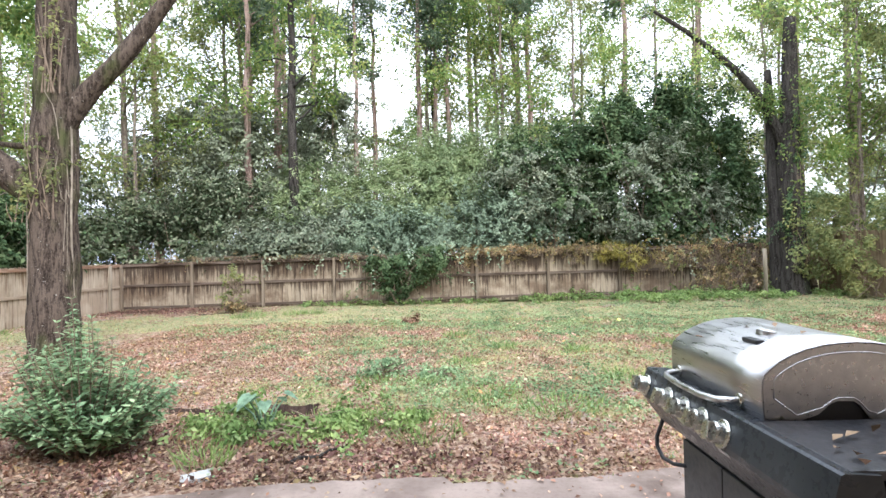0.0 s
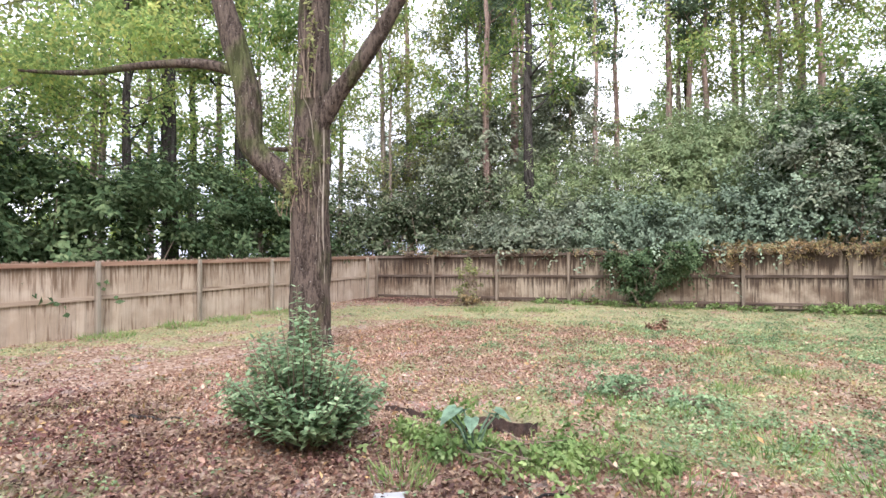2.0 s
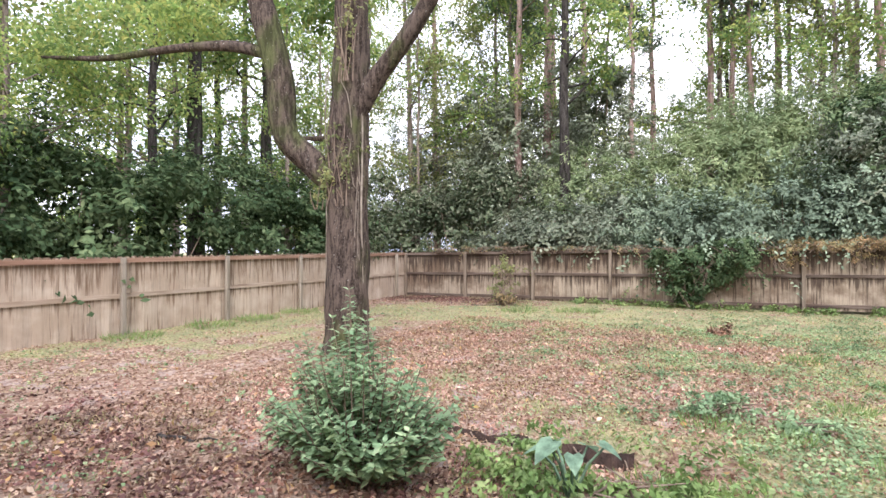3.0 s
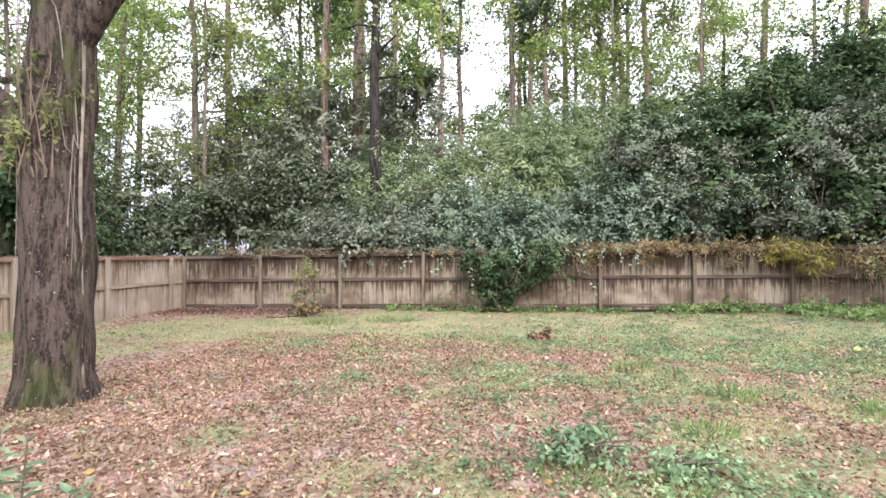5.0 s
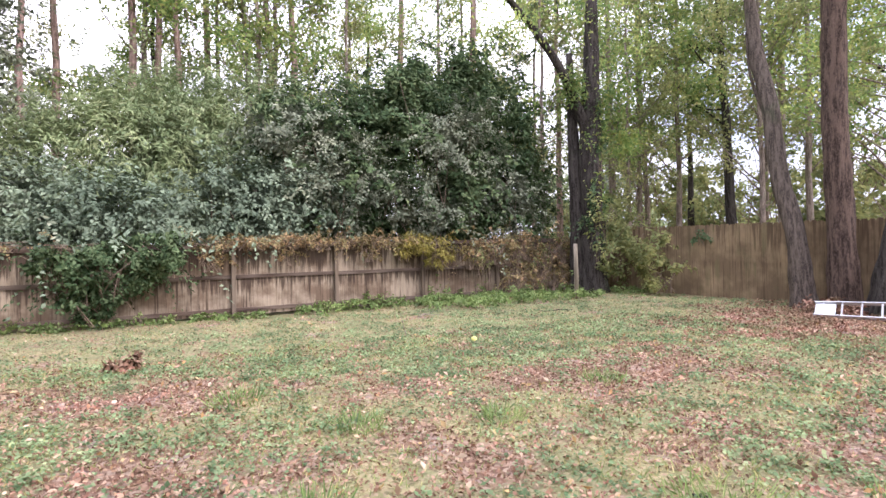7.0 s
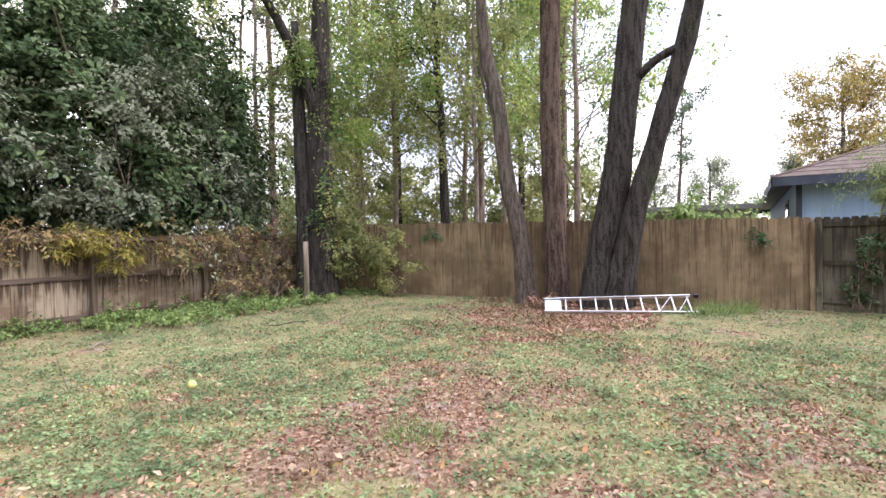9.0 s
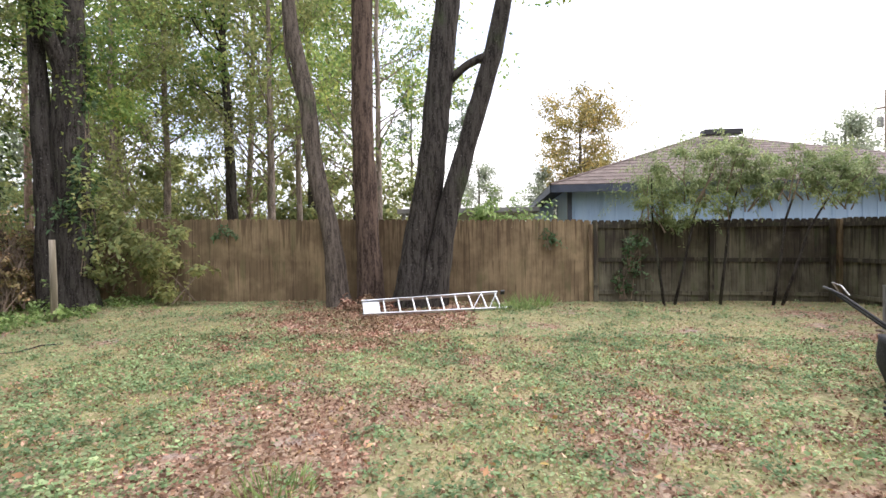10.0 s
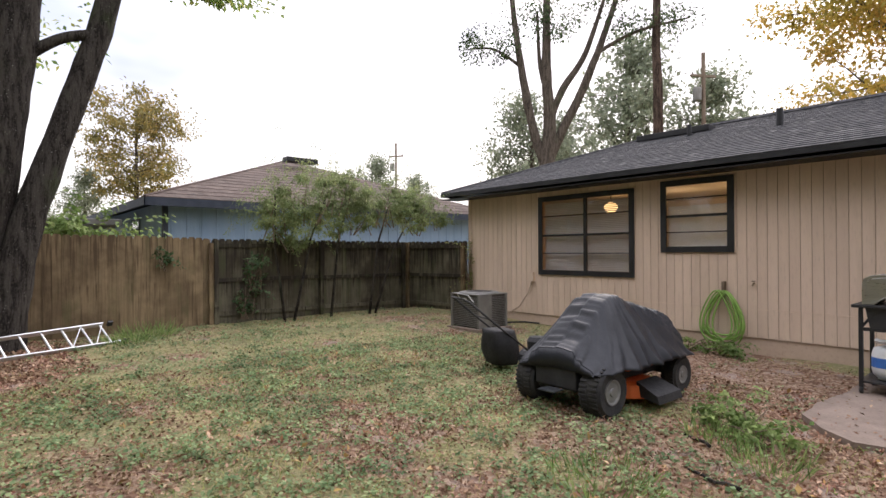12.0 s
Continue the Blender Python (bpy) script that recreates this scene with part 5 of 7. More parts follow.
yard_tree("oak_tree", "slim-stemmed forked tree with sparse dark leaves behind the house", (14.0, -7.0, 0.0), M_BARK_GREY, [
    [(0, 0, -0.1, 0.405), (0, 0, 2.5, 0.338), (0, 0, 5.0, 0.297), (-0.12, 0, 6.6, 0.230), (-0.05, 0.1, 8.6, 0.189), (0.0, 0, 12, 0.121), (0.1, 0, 16, 0.041)],
    [(0, 0, 4.7, 0.189), (0.35, 0.25, 6.0, 0.176), (0.65, 0.5, 7.8, 0.162), (1.0, 0.8, 11, 0.108), (1.2, 1.0, 15, 0.041)],
    [(0, 0, 5.0, 0.189), (-0.45, -0.35, 6.3, 0.176), (-1.1, -0.8, 7.9, 0.162), (-1.9, -1.4, 10.5, 0.108), (-2.8, -2.0, 14, 0.041)],
    [(-0.1, 0, 6.6, 0.149), (-0.45, -0.3, 7.8, 0.135), (-1.2, -0.8, 9.2, 0.108), (-1.9, -1.2, 11.5, 0.054)],
    [(0.0, 0.05, 7.8, 0.095), (0.2, 0.2, 9.0, 0.081), (0.3, 0.2, 11, 0.041)],
    [(-1.5, -1.1, 9.2, 0.081), (-2.6, -2.0, 9.9, 0.061), (-4.2, -3.0, 10.2, 0.027)],
    [(0.8, 0.6, 8.9, 0.068), (1.5, 1.4, 9.6, 0.047), (2.2, 2.2, 9.6, 0.020)]],
    M_EVER_D, [((1.3, 1.2, 9.6), (1.2, 1.1, 0.9)), ((2.1, 2.0, 9.9), (0.9, 0.9, 1.0)), ((-2.4, -1.8, 10.2), (1.5, 1.3, 0.8)), ((-3.6, -2.7, 10.3), (1.4, 1.2, 0.8)), ((-0.5, 0, 10.2), (1.5, 1.4, 0.8)), ((0.5, 0.3, 11), (1.8, 1.5, 0.7)), ((-1.5, -1, 11.2), (2.2, 2.0, 0.9)), ((0, 0, 13), (3, 3, 1.2))], 3600, 0.14, 62)


# ---------------------------------------------------------------- lawn cover
def scatter(n, rs, x0, x1, y0, y1, weight):
    """Places on the lawn, kept with a chance that weight gives."""
    x, y = rs.uniform(x0, x1, n), rs.uniform(y0, y1, n)
    k = rs.uniform(0, 1, n) < weight(x, y)
    k &= ~((x > -2.32) & (x < 2.72) & (y < np.where(x > 1.2, 3.93, 3.74)))
    return x[k], y[k]


def patchy(x, y, f=1.0, s=0.0):
    return 0.5 + 0.5 * np.sin(f * (1.9 * x + 0.7 * y) + s) * np.sin(f * (1.3 * y - 1.1 * x) + 2 * s + 1) * np.clip(1.4 + np.sin(f * 3.1 * x + s) * np.sin(f * 2.7 * y), 0, 1.6)


YARD = (-11.2, 12.7, 0.6, 18.1)
NEAR = (-6.5, 9.0, 2.5, 13.5)


def lay_leaves(name, label, mat, sets, rs, size, flat, parent_kind="stuff", lift=0.012, aspect=0.6):
    X, Y = [], []
    for n, box, wfun in sets:
        x, y = scatter(n, rs, *box, wfun)
        X.append(x)
        Y.append(y)
    x, y = np.concatenate(X), np.concatenate(Y)
    n = len(x)
    P = np.stack([x, y, zg(x, y) + lift * rs.uniform(0.3, 1.6, n)], -1)
    D = rs.normal(size=(n, 3))
    D[:, 2] = rs.normal(size=n) * flat
    U = rs.normal(size=(n, 3)) * flat
    U[:, 2] += 1
    L = size * rs.uniform(0.55, 1.35, n)
    ob = link(name, leaf_mesh(name, P, D, U, L, L * rs.uniform(aspect * 0.7, aspect * 1.2, n), mat))
    return tagged(ob, label, "ground cover", kind=parent_kind)


gs = np.random.RandomState(21)
lay_leaves("fallen_leaves", "brown and tan fallen leaves strewn over the lawn", M_LITTER, [
    (95000, YARD, lambda x, y: 0.24 + 0.9 * litter_amount(x, y)), (150000, NEAR, lambda x, y: 0.30 + 0.9 * litter_amount(x, y))], gs, 0.036, 0.6, lift=0.018)
lay_leaves("fallen_leaves", "thick red-brown leaf litter under the big trunks", M_LITTER, [(26000, (7.8, 12.7, 8.4, 13.2), lambda x, y: litter_amount(x, y))], gs, 0.05, 0.6, lift=0.025)
lay_leaves("leaf_mulch", "dark wet leaf mulch on the bare soil", M_MULCH, [(15000, (-11.2, -5.6, 15.2, 18.2), lambda x, y: 0.9 * np.exp(-(((x + 9.6) / 2.6) ** 2 + ((y - 17.4) / 1.0) ** 2) ** 1.3)), (34000, (-9.0, 1.5, 2.2, 6.2), lambda x, y: np.clip(1.2 * np.exp(-(((x + 4.4) / 3.2) ** 2 + ((y - 4.0) / 1.3) ** 2) ** 1.2) * patchy(x, y, 1.6, 0.7) + 0.8 * np.exp(-(((x + 0.6) / 1.8) ** 2 + ((y - 4.15) / 0.5) ** 2)), 0, 1))], gs, 0.05, 0.5, lift=0.022)
lay_leaves("fallen_leaves", "larger curled tan leaves lying singly on the lawn", M_TANLEAF, [
    (4500, YARD, lambda x, y: 0.25 + 0.75 * litter_amount(x, y)), (7000, NEAR, lambda x, y: 0.4 + 0.6 * litter_amount(x, y))], gs, 0.064, 0.7, lift=0.025, aspect=0.5)


def weed_amount(x, y):
    """Where the low broad-leaved weeds have taken the lawn."""
    def spot(cx, cy, rx, ry):
        return np.exp(-(((x - cx) / rx) ** 2 + ((y - cy) / ry) ** 2) ** 1.3)

    a = 1.3 * spot(7.0, 13.0, 5.5, 3.4) + 1.1 * spot(7.5, 6.0, 4.8, 3.2) + 0.9 * spot(-1.6, 9.6, 2.0, 1.3) + 0.9 * spot(0.6, 13.5, 2.6, 2.2) + 0.7 * spot(-0.2, 7.4, 1.4, 0.8)
    a = a + 1.1 * spot(1.2, 6.4, 2.4, 1.0) + 0.45 * spot(4.0, 15.5, 6.0, 2.2) + 0.5 * spot(-8.6, 6.2, 1.6, 0.8) + 0.7 * spot(2.8, 11.4, 1.8, 1.6) + 0.5 * spot(-4.6, 12.0, 1.6, 0.9)
    q = patchy(x, y, 1.1) * 0.55 + patchy(x + 0.3 * np.sin(2.3 * y), y + 0.3 * np.sin(1.9 * x), 3.3, 1.3) * 0.7
    return np.clip((0.12 + a) * np.clip(1.5 * q - 0.25, 0.05, 1.2) * (1.05 - 0.7 * litter_amount(x, y)), 0, 1)


def ground_weeds(sets, rs):
    """Low rosettes of small round leaves, each held up on its own stalk height."""
    X, Y = [], []
    for n, box in sets:
        x, y = scatter(n, rs, *box, weed_amount)
        X.append(x)
        Y.append(y)
    cx, cy = np.concatenate(X), np.concatenate(Y)
    per = 9
    r = rs.uniform(0.03, 0.10, len(cx))
    h = rs.uniform(0.018, 0.065, len(cx))
    cx, cy, r, h = [np.repeat(v, per) for v in (cx, cy, r, h)]
    n = len(cx)
    a, u = rs.uniform(0, 2 * math.pi, n), np.sqrt(rs.uniform(0, 1, n))
    x, y = cx + r * u * np.cos(a), cy + r * u * np.sin(a)
    P = np.stack([x, y, zg(x, y) + 0.006 + h * (1.15 - 0.8 * u * u) * rs.uniform(0.5, 1.1, n)], -1)
    D = np.stack([np.cos(a), np.sin(a), rs.uniform(-0.5, 0.35, n)], -1) + rs.normal(size=(n, 3)) * 0.35
    U = rs.normal(size=(n, 3)) * 0.32
    U[:, 2] += 1
    L = rs.uniform(0.022, 0.046, n)
    ob = link("ground_cover", leaf_mesh("ground_cover", P, D, U, L, L * rs.uniform(0.65, 0.95, n), M_COVER, 0.12))
    tagged(ob, "low rosettes of small blue-green weeds over the lawn", "ground cover", kind="stuff")


ground_weeds([(32000, YARD), (16000, NEAR)], gs)


def patio_leaves(n, rs):
    """Leaves blown on to the slab, thickest along its edges."""
    x, y = rs.uniform(-2.2, 2.7, n), rs.uniform(0.4, 3.9, n)
    near = np.maximum(ss(2.9, 3.8, y), ss(2.0, 2.7, x))
    k = rs.uniform(0, 1, n) < 0.03 + 0.55 * near ** 2
    x, y = x[k], y[k]
    n = len(x)
    D_ = rs.normal(size=(n, 3))
    D_[:, 2] *= 0.25
    U = rs.normal(size=(n, 3)) * 0.3
    U[:, 2] += 1
    L = 0.04 * rs.uniform(0.5, 1.4, n)
    ob = link("fallen_leaves", leaf_mesh("fallen_leaves", np.stack([x, y, 0.058 + 0.012 * rs.uniform(0, 1, n)], -1), D_, U, L, L * 0.55, M_LITTER))
    tagged(ob, "brown leaves blown on to the patio slab", "ground cover", kind="stuff")


patio_leaves(2600, np.random.RandomState(22))


def grass(name, label, sets, rs, h0, mat):
    X, Y = [], []
    for n, box, wfun in sets:
        x, y = scatter(n, rs, *box, wfun)
        X.append(x)
        Y.append(y)
    x, y = np.concatenate(X), np.concatenate(Y)
    n = len(x)
    P = np.stack([x, y, zg(x, y) - 0.004], -1)
    D = rs.normal(size=(n, 3)) * 0.75
    D[:, 2] = np.abs(D[:, 2]) * 0.5 + 0.45
    U = rs.normal(size=(n, 3))
    L = h0 * rs.uniform(0.5, 1.5, n)
    ob = link(name, leaf_mesh(name, P, D, U, L, np.full(n, 0.0075) * rs.uniform(0.7, 1.4, n), mat, 0.1))
    return tagged(ob, label, "grass", kind="stuff")


grass("lawn_grass", "thin patchy grass, green and straw-coloured", [
    (60000, YARD, lambda x, y: (1.0 - 0.85 * litter_amount(x, y)) * np.clip(1.5 * patchy(x, y, 0.8, 2.0), 0.1, 1)),
    (100000, NEAR, lambda x, y: (1.0 - 0.85 * litter_amount(x, y)) * np.clip(1.5 * patchy(x, y, 0.8, 2.0), 0.1, 1))], gs, 0.06, M_GRASS)


def tuft(at, r, n, h, rnd, label="tuft of fresh green grass on the lawn", mat=None):
    rs = np.random.RandomState(rnd)
    a, q = rs.uniform(0, 6.283, n), r * np.sqrt(rs.uniform(0, 1, n))
    x, y = at[0] + q * np.cos(a), at[1] + q * np.sin(a)
    P = np.stack([x, y, zg(x, y) - 0.005], -1)
    D = np.stack([np.cos(a) * 0.5, np.sin(a) * 0.5, np.ones(n)], -1) + rs.normal(size=(n, 3)) * 0.35
    D[:, 2] = np.abs(D[:, 2])
    L = h * rs.uniform(0.5, 1.2, n)
    ob = link("grass_tuft", leaf_mesh("grass_tuft", P, D, rs.normal(size=(n, 3)), L, np.full(n, 0.011), mat or M_TUFT, 0.1))
    return tagged(ob, label, "grass", group="grass tufts")


TUFTS = [(-0.95, 7.0, 0.30, 0.13), (-0.3, 6.9, 0.22, 0.12), (0.5, 6.2, 0.4, 0.16), (1.2, 5.6, 0.45, 0.16), (-1.0, 5.2, 0.5, 0.15), (-0.2, 4.9, 0.35, 0.14), (3.1, 4.6, 0.32, 0.19), (2.6, 5.0, 0.3, 0.2), (3.3, 6.2, 0.4, 0.16), (2.3, 6.9, 0.35, 0.15),
         (11.75, 7.35, 0.45, 0.35), (11.4, 7.7, 0.35, 0.25), (1.0, 9.3, 0.2, 0.18), (0.2, 10.6, 0.25, 0.18), (2.2, 8.9, 0.2, 0.16), (-5.6, 15.0, 0.5, 0.2), (-4.2, 15.6, 0.6, 0.16), (-2.0, 4.3, 0.22, 0.2), (0.25, 8.0, 0.22, 0.16), (3.9, 9.4, 0.25, 0.15), (-10.6, 9.2, 0.5, 0.2), (-10.7, 10.6, 0.5, 0.18), (-10.6, 12.0, 0.5, 0.18), (-10.7, 7.6, 0.5, 0.16)]
for i, (x, y, r, h) in enumerate(TUFTS):
    tuft((x, y), r, int(520 * r), h, 70 + i)
shrub("weed_clump", "leafy low weed clump on the lawn", [((-0.85, 7.35, 0.12), (0.42, 0.34, 0.13)), ((-0.2, 7.2, 0.06), (0.3, 0.3, 0.10))], M_BUSH, 1100, 0.055, 91, category="weeds")
shrub("weed_clump", "broad patch of green weeds near the patio", [((-1.5, 4.9, 0.08), (0.7, 0.4, 0.13)), ((-0.7, 5.2, 0.08), (0.6, 0.35, 0.12)), ((-2.1, 5.2, 0.1), (0.5, 0.3, 0.16))], M_TUFT, 2600, 0.06, 92, category="weeds")
shrub("weed_clump", "green weeds beside the patio corner", [((3.2, 4.2, 0.08), (0.4, 0.3, 0.14)), ((2.8, 4.5, 0.07), (0.4, 0.25, 0.1)), ((4.9, 0.75, 0.1), (0.7, 0.25, 0.14)), ((6.3, 0.8, 0.1), (0.7, 0.25, 0.14))], M_TUFT, 2000, 0.06, 93, category="weeds")
shrub("leaf_heap", "small heap of rust-red dead leaves on the lawn", [((-0.92, 13.0, 0.05), (0.22, 0.2, 0.11))], M_LITTER, 260, 0.09, 94, category="leaf heap", stems=False)
shrub("leaf_heap", "brown leaf heap at the foot of the trunks", [((11.3, 10.6, 0.16), (0.5, 0.5, 0.2)), ((11.7, 10.9, 0.2), (0.4, 0.4, 0.22))], M_LITTER, 1100, 0.09, 96, category="leaf heap", stems=False)
shrub("dead_bush", "half-dead bush of bare stems and yellow leaves", [((-6.6, 16.3, 0.45), (0.4, 0.35, 0.42)), ((-6.6, 16.4, 1.1), (0.45, 0.35, 0.5))], M_YELLOW, 500, 0.09, 97, category="bush", hollow=0.05, twigs=40)
shrub("fern", "drooping yellow fern on the fence top", [((6.0, 17.95, 1.72), (0.95, 0.35, 0.26)), ((6.35, 17.9, 1.35), (0.45, 0.28, 0.3)), ((5.3, 17.95, 1.5), (0.3, 0.2, 0.25))], M_FERN, 1300, 0.17, 98, category="fern", hollow=0.05, aspect=0.18, droop=0.9)
shrub("vine_tangle", "dry brown vine tangle along the fence top", [((0.7 + 0.8 * i, 18.08, 1.76 + 0.02 * (i % 3)), (0.65, 0.28, 0.2)) for i in range(7)] + [((0.6, 17.98, 1.45), (0.4, 0.12, 0.35)), ((2.2, 17.98, 1.5), (0.35, 0.12, 0.3)), ((4.4, 17.98, 1.5), (0.35, 0.12, 0.25))], M_VINEDRY, 2500, 0.07, 99, category="vine", hollow=0.0, twigs=160, sprigs=1.0)
shrub("vine_tangle", "thin bare twigs and dead vines along the fence top", [((-9.6 + 1.25 * i, 18.15, 1.68 + 0.02 * (i % 3)), (0.75, 0.22, 0.13)) for i in range(7)], M_VINEDRY, 420, 0.06, 106, category="vine", hollow=0.0, twigs=170, sprigs=0.7)
shrub("vine_tangle", "bare brown vines and leaves over the fence corner", [((7.6 + 0.85 * i, 17.95, 1.45 + 0.12 * (i % 3)), (0.7, 0.3, 0.5)) for i in range(6)] + [((8.8 + 0.8 * i, 17.75, 0.75), (0.6, 0.3, 0.5)) for i in range(4)], M_VINEDRY, 3400, 0.08, 100, category="vine", hollow=0.0, twigs=220, sprigs=0.8)
shrub("leafy_plant", "bright green leafy plant above the cedar fence", [((14.2, 8.3, 1.9), (0.8, 1.2, 0.55))], M_TUFT, 1800, 0.14, 101, category="plant")
shrub("vine_tangle", "small vine with leaves hanging on the cedar fence", [((12.78, 6.9, 1.6), (0.06, 0.18, 0.3)), ((12.78, 14.5, 1.8), (0.06, 0.2, 0.25)), ((12.8, 5.0, 1.3), (0.08, 0.3, 0.5)), ((12.8, 5.2, 0.6), (0.08, 0.3, 0.4))], M_IVY, 420, 0.09, 102, category="vine", hollow=0.05)
shrub("vine_tangle", "ivy growing up the corner of the house", [((10.75, 0.36, 1.2), (0.12, 0.08, 0.9))], M_YELLOW, 260, 0.06, 103, category="vine", hollow=0.05)

shrub("vine_tangle", "pale yellow-green leaves among the vines at the fence corner", [((7.8 + 1.0 * i, 17.9, 1.3 + 0.2 * (i % 2)), (0.6, 0.28, 0.5)) for i in range(5)], M_YELLOW, 620, 0.09, 107, category="vine", hollow=0.0, twigs=40, sprigs=0.6)
shrub("dead_clump", "brown dead clump of stems at the foot of the bush", [((-6.5, 16.2, 0.2), (0.36, 0.3, 0.24))], M_VINEDRY, 320, 0.08, 108, category="dead plant", hollow=0.0, twigs=70)

# a lone seedling on the lawn
seed = thing("seedling", "thin pale seedling with a few yellowing leaves on the lawn", "seedling", (3.24, 13.43, float(zg(3.24, 13.43))), 20)
part("stem", Mesh().tube([(0.12, 0, -0.02), (0.05, 0.02, 0.2), (-0.02, 0, 0.38), (-0.10, 0.01, 0.55)], [0.009, 0.008, 0.006, 0.003], 6), M_PALE_VINE, seed)
sr = np.random.RandomState(77)
su = np.linspace(0.25, 1.0, 16)
link("foliage", leaf_mesh("foliage", np.stack([0.12 - 0.22 * su, 0.01 * np.sin(9 * su), 0.55 * su], -1), sr.normal(size=(16, 3)) * np.array((1, 1, 0.4)), sr.normal(size=(16, 3)) * 0.3 + np.array((0, 0, 1)), sr.uniform(0.06, 0.11, 16), sr.uniform(0.03, 0.055, 16), M_YELLOW), seed)

# big-leaved plant
M_EAR = foliage("elephant_ear", [(0.13, 0.21, 0.13), (0.17, 0.26, 0.165), (0.20, 0.29, 0.19)], patch=4)
ear = thing("elephant_ear_plant", "big-leaved pale green plant beside the weeds", "plant", (-1.72, 4.95, float(zg(-1.72, 4.95))))
er = random.Random(9)
for i in range(6):
    a, h, s = i * 1.05 + er.uniform(-0.3, 0.3), er.uniform(0.3, 0.55), er.uniform(0.09, 0.145)
    tip = Vector((0.22 * math.cos(a), 0.22 * math.sin(a), h))
    lf = part("stalk", Mesh().tube([(0, 0, -0.02), tip * 0.5 + Vector((0, 0, 0.06)), tip], [0.012, 0.010, 0.007], 5), M_EAR, ear)
    out = Vector((math.cos(a), math.sin(a), -0.45)).normalized()
    sd = out.cross(Vector((0, 0, 1))).normalized()
    up = sd.cross(out)
    o = [(-0.35, 0), (-0.55, 0.35), (-0.2, 0.62), (0.3, 0.55), (0.8, 0.28), (1.25, 0), (0.8, -0.28), (0.3, -0.55), (-0.2, -0.62), (-0.55, -0.35)]
    vs = [tip + out * u * s + sd * v * s + up * (abs(v) * 0.18 - u * u * 0.12) * s for u, v in o]
    part("leaf", Mesh().add(vs + [tip + out * 0.35 * s - up * 0.03 * s], [(k, (k + 1) % 10, 10) for k in range(10)]), M_EAR, ear)

# a low bank of bare dark soil at the hollow
M_SOIL = surf("dark_bare_soil", (0.035, 0.021, 0.015), (0.075, 0.045, 0.032), 7, 0.95, 1.0, fine=5, depth=0.03)
bank = thing("soil_bank", "crumbling low bank of dark bare soil with roots", "soil bank", (-2.2, 5.82, 0.0), 4)
bk = Mesh()
bn, brs = 40, random.Random(17)
top_line = [(-0.85 + 1.6 * k / (bn - 1), 0.05 * math.sin(0.5 * k) + brs.uniform(-0.02, 0.02), 0.035 + brs.uniform(-0.01, 0.015)) for k in range(bn)]
rows_ = [[(x, y - dy - brs.uniform(0, 0.02), z - dz) for x, y, z in top_line] for dy, dz in ((-0.12, 0.06), (0.0, 0.0), (0.03, 0.06), (0.05, 0.13), (0.22, 0.15))]
bk.add([p for r_ in rows_ for p in r_], [(i * bn + k, i * bn + k + 1, (i + 1) * bn + k + 1, (i + 1) * bn + k) for i in range(4) for k in range(bn - 1)])
part("soil", bk, M_SOIL, bank)
for k in range(9):
    x = -0.8 + 0.18 * k
    part("root", Mesh().tube([(x, -0.02, 0.03), (x + 0.05, -0.05, -0.02), (x + brs.uniform(-0.05, 0.1), -0.08, -0.10)], [0.008, 0.006, 0.003], 5), M_TWIG, bank)

# vines on the oak
for i in range(5):
    vr = random.Random(200 + i)
    a = vr.uniform(-2.2, 0.5)
    pts = []
    for k in range(12):
        z = 4.6 - k * vr.uniform(0.22, 0.36)
        a += vr.uniform(-0.3, 0.3)
        rr = 0.34 + vr.uniform(0, 0.02)
        pts.append((rr * math.cos(a), rr * math.sin(a) - 0.0, z))
    vn = thing("vine", "pale bare vine stem clinging to the oak trunk", "vine", OAK, group="vines on the oak")
    part("stem", Mesh().tube(pts, [0.006] * 8 + [0.005, 0.004, 0.003, 0.002], 5), M_PALE_VINE, vn)
pv = thing("vine", "thick straight pale vine stem up the oak trunk", "vine", OAK, group="vines on the oak")
pa = radians(-8)
part("stem", Mesh().tube([((0.335 + (0.05 if z < 0.4 else 0.0)) * math.cos(pa + 0.05 * math.sin(2.1 * z)), (0.335 + (0.05 if z < 0.4 else 0.0)) * math.sin(pa + 0.05 * math.sin(2.1 * z)), z) for z in np.linspace(0.15, 4.3, 16)], [0.019] * 12 + [0.016, 0.013, 0.010, 0.006], 7, wob=0.1), M_PALE_VINE, pv, smooth=True)
shrub("vine_tangle", "ivy leaves on the oak trunk below its fork", [((-6.2, 8.06, 3.1), (0.34, 0.12, 0.75)), ((-6.5, 8.0, 2.6), (0.2, 0.12, 0.3)), ((-6.05, 8.1, 5.2), (0.26, 0.1, 0.9))], M_YELLOW, 460, 0.08, 104, category="vine", hollow=0.05)
shrub("vine_tangle", "ivy leaves climbing the dark corner oak", [((11.1, 16.72, 2.6), (0.36, 0.14, 1.7)), ((11.25, 16.74, 5.0), (0.32, 0.14, 1.2))], M_IVY, 1200, 0.1, 105, category="vine", hollow=0.05)

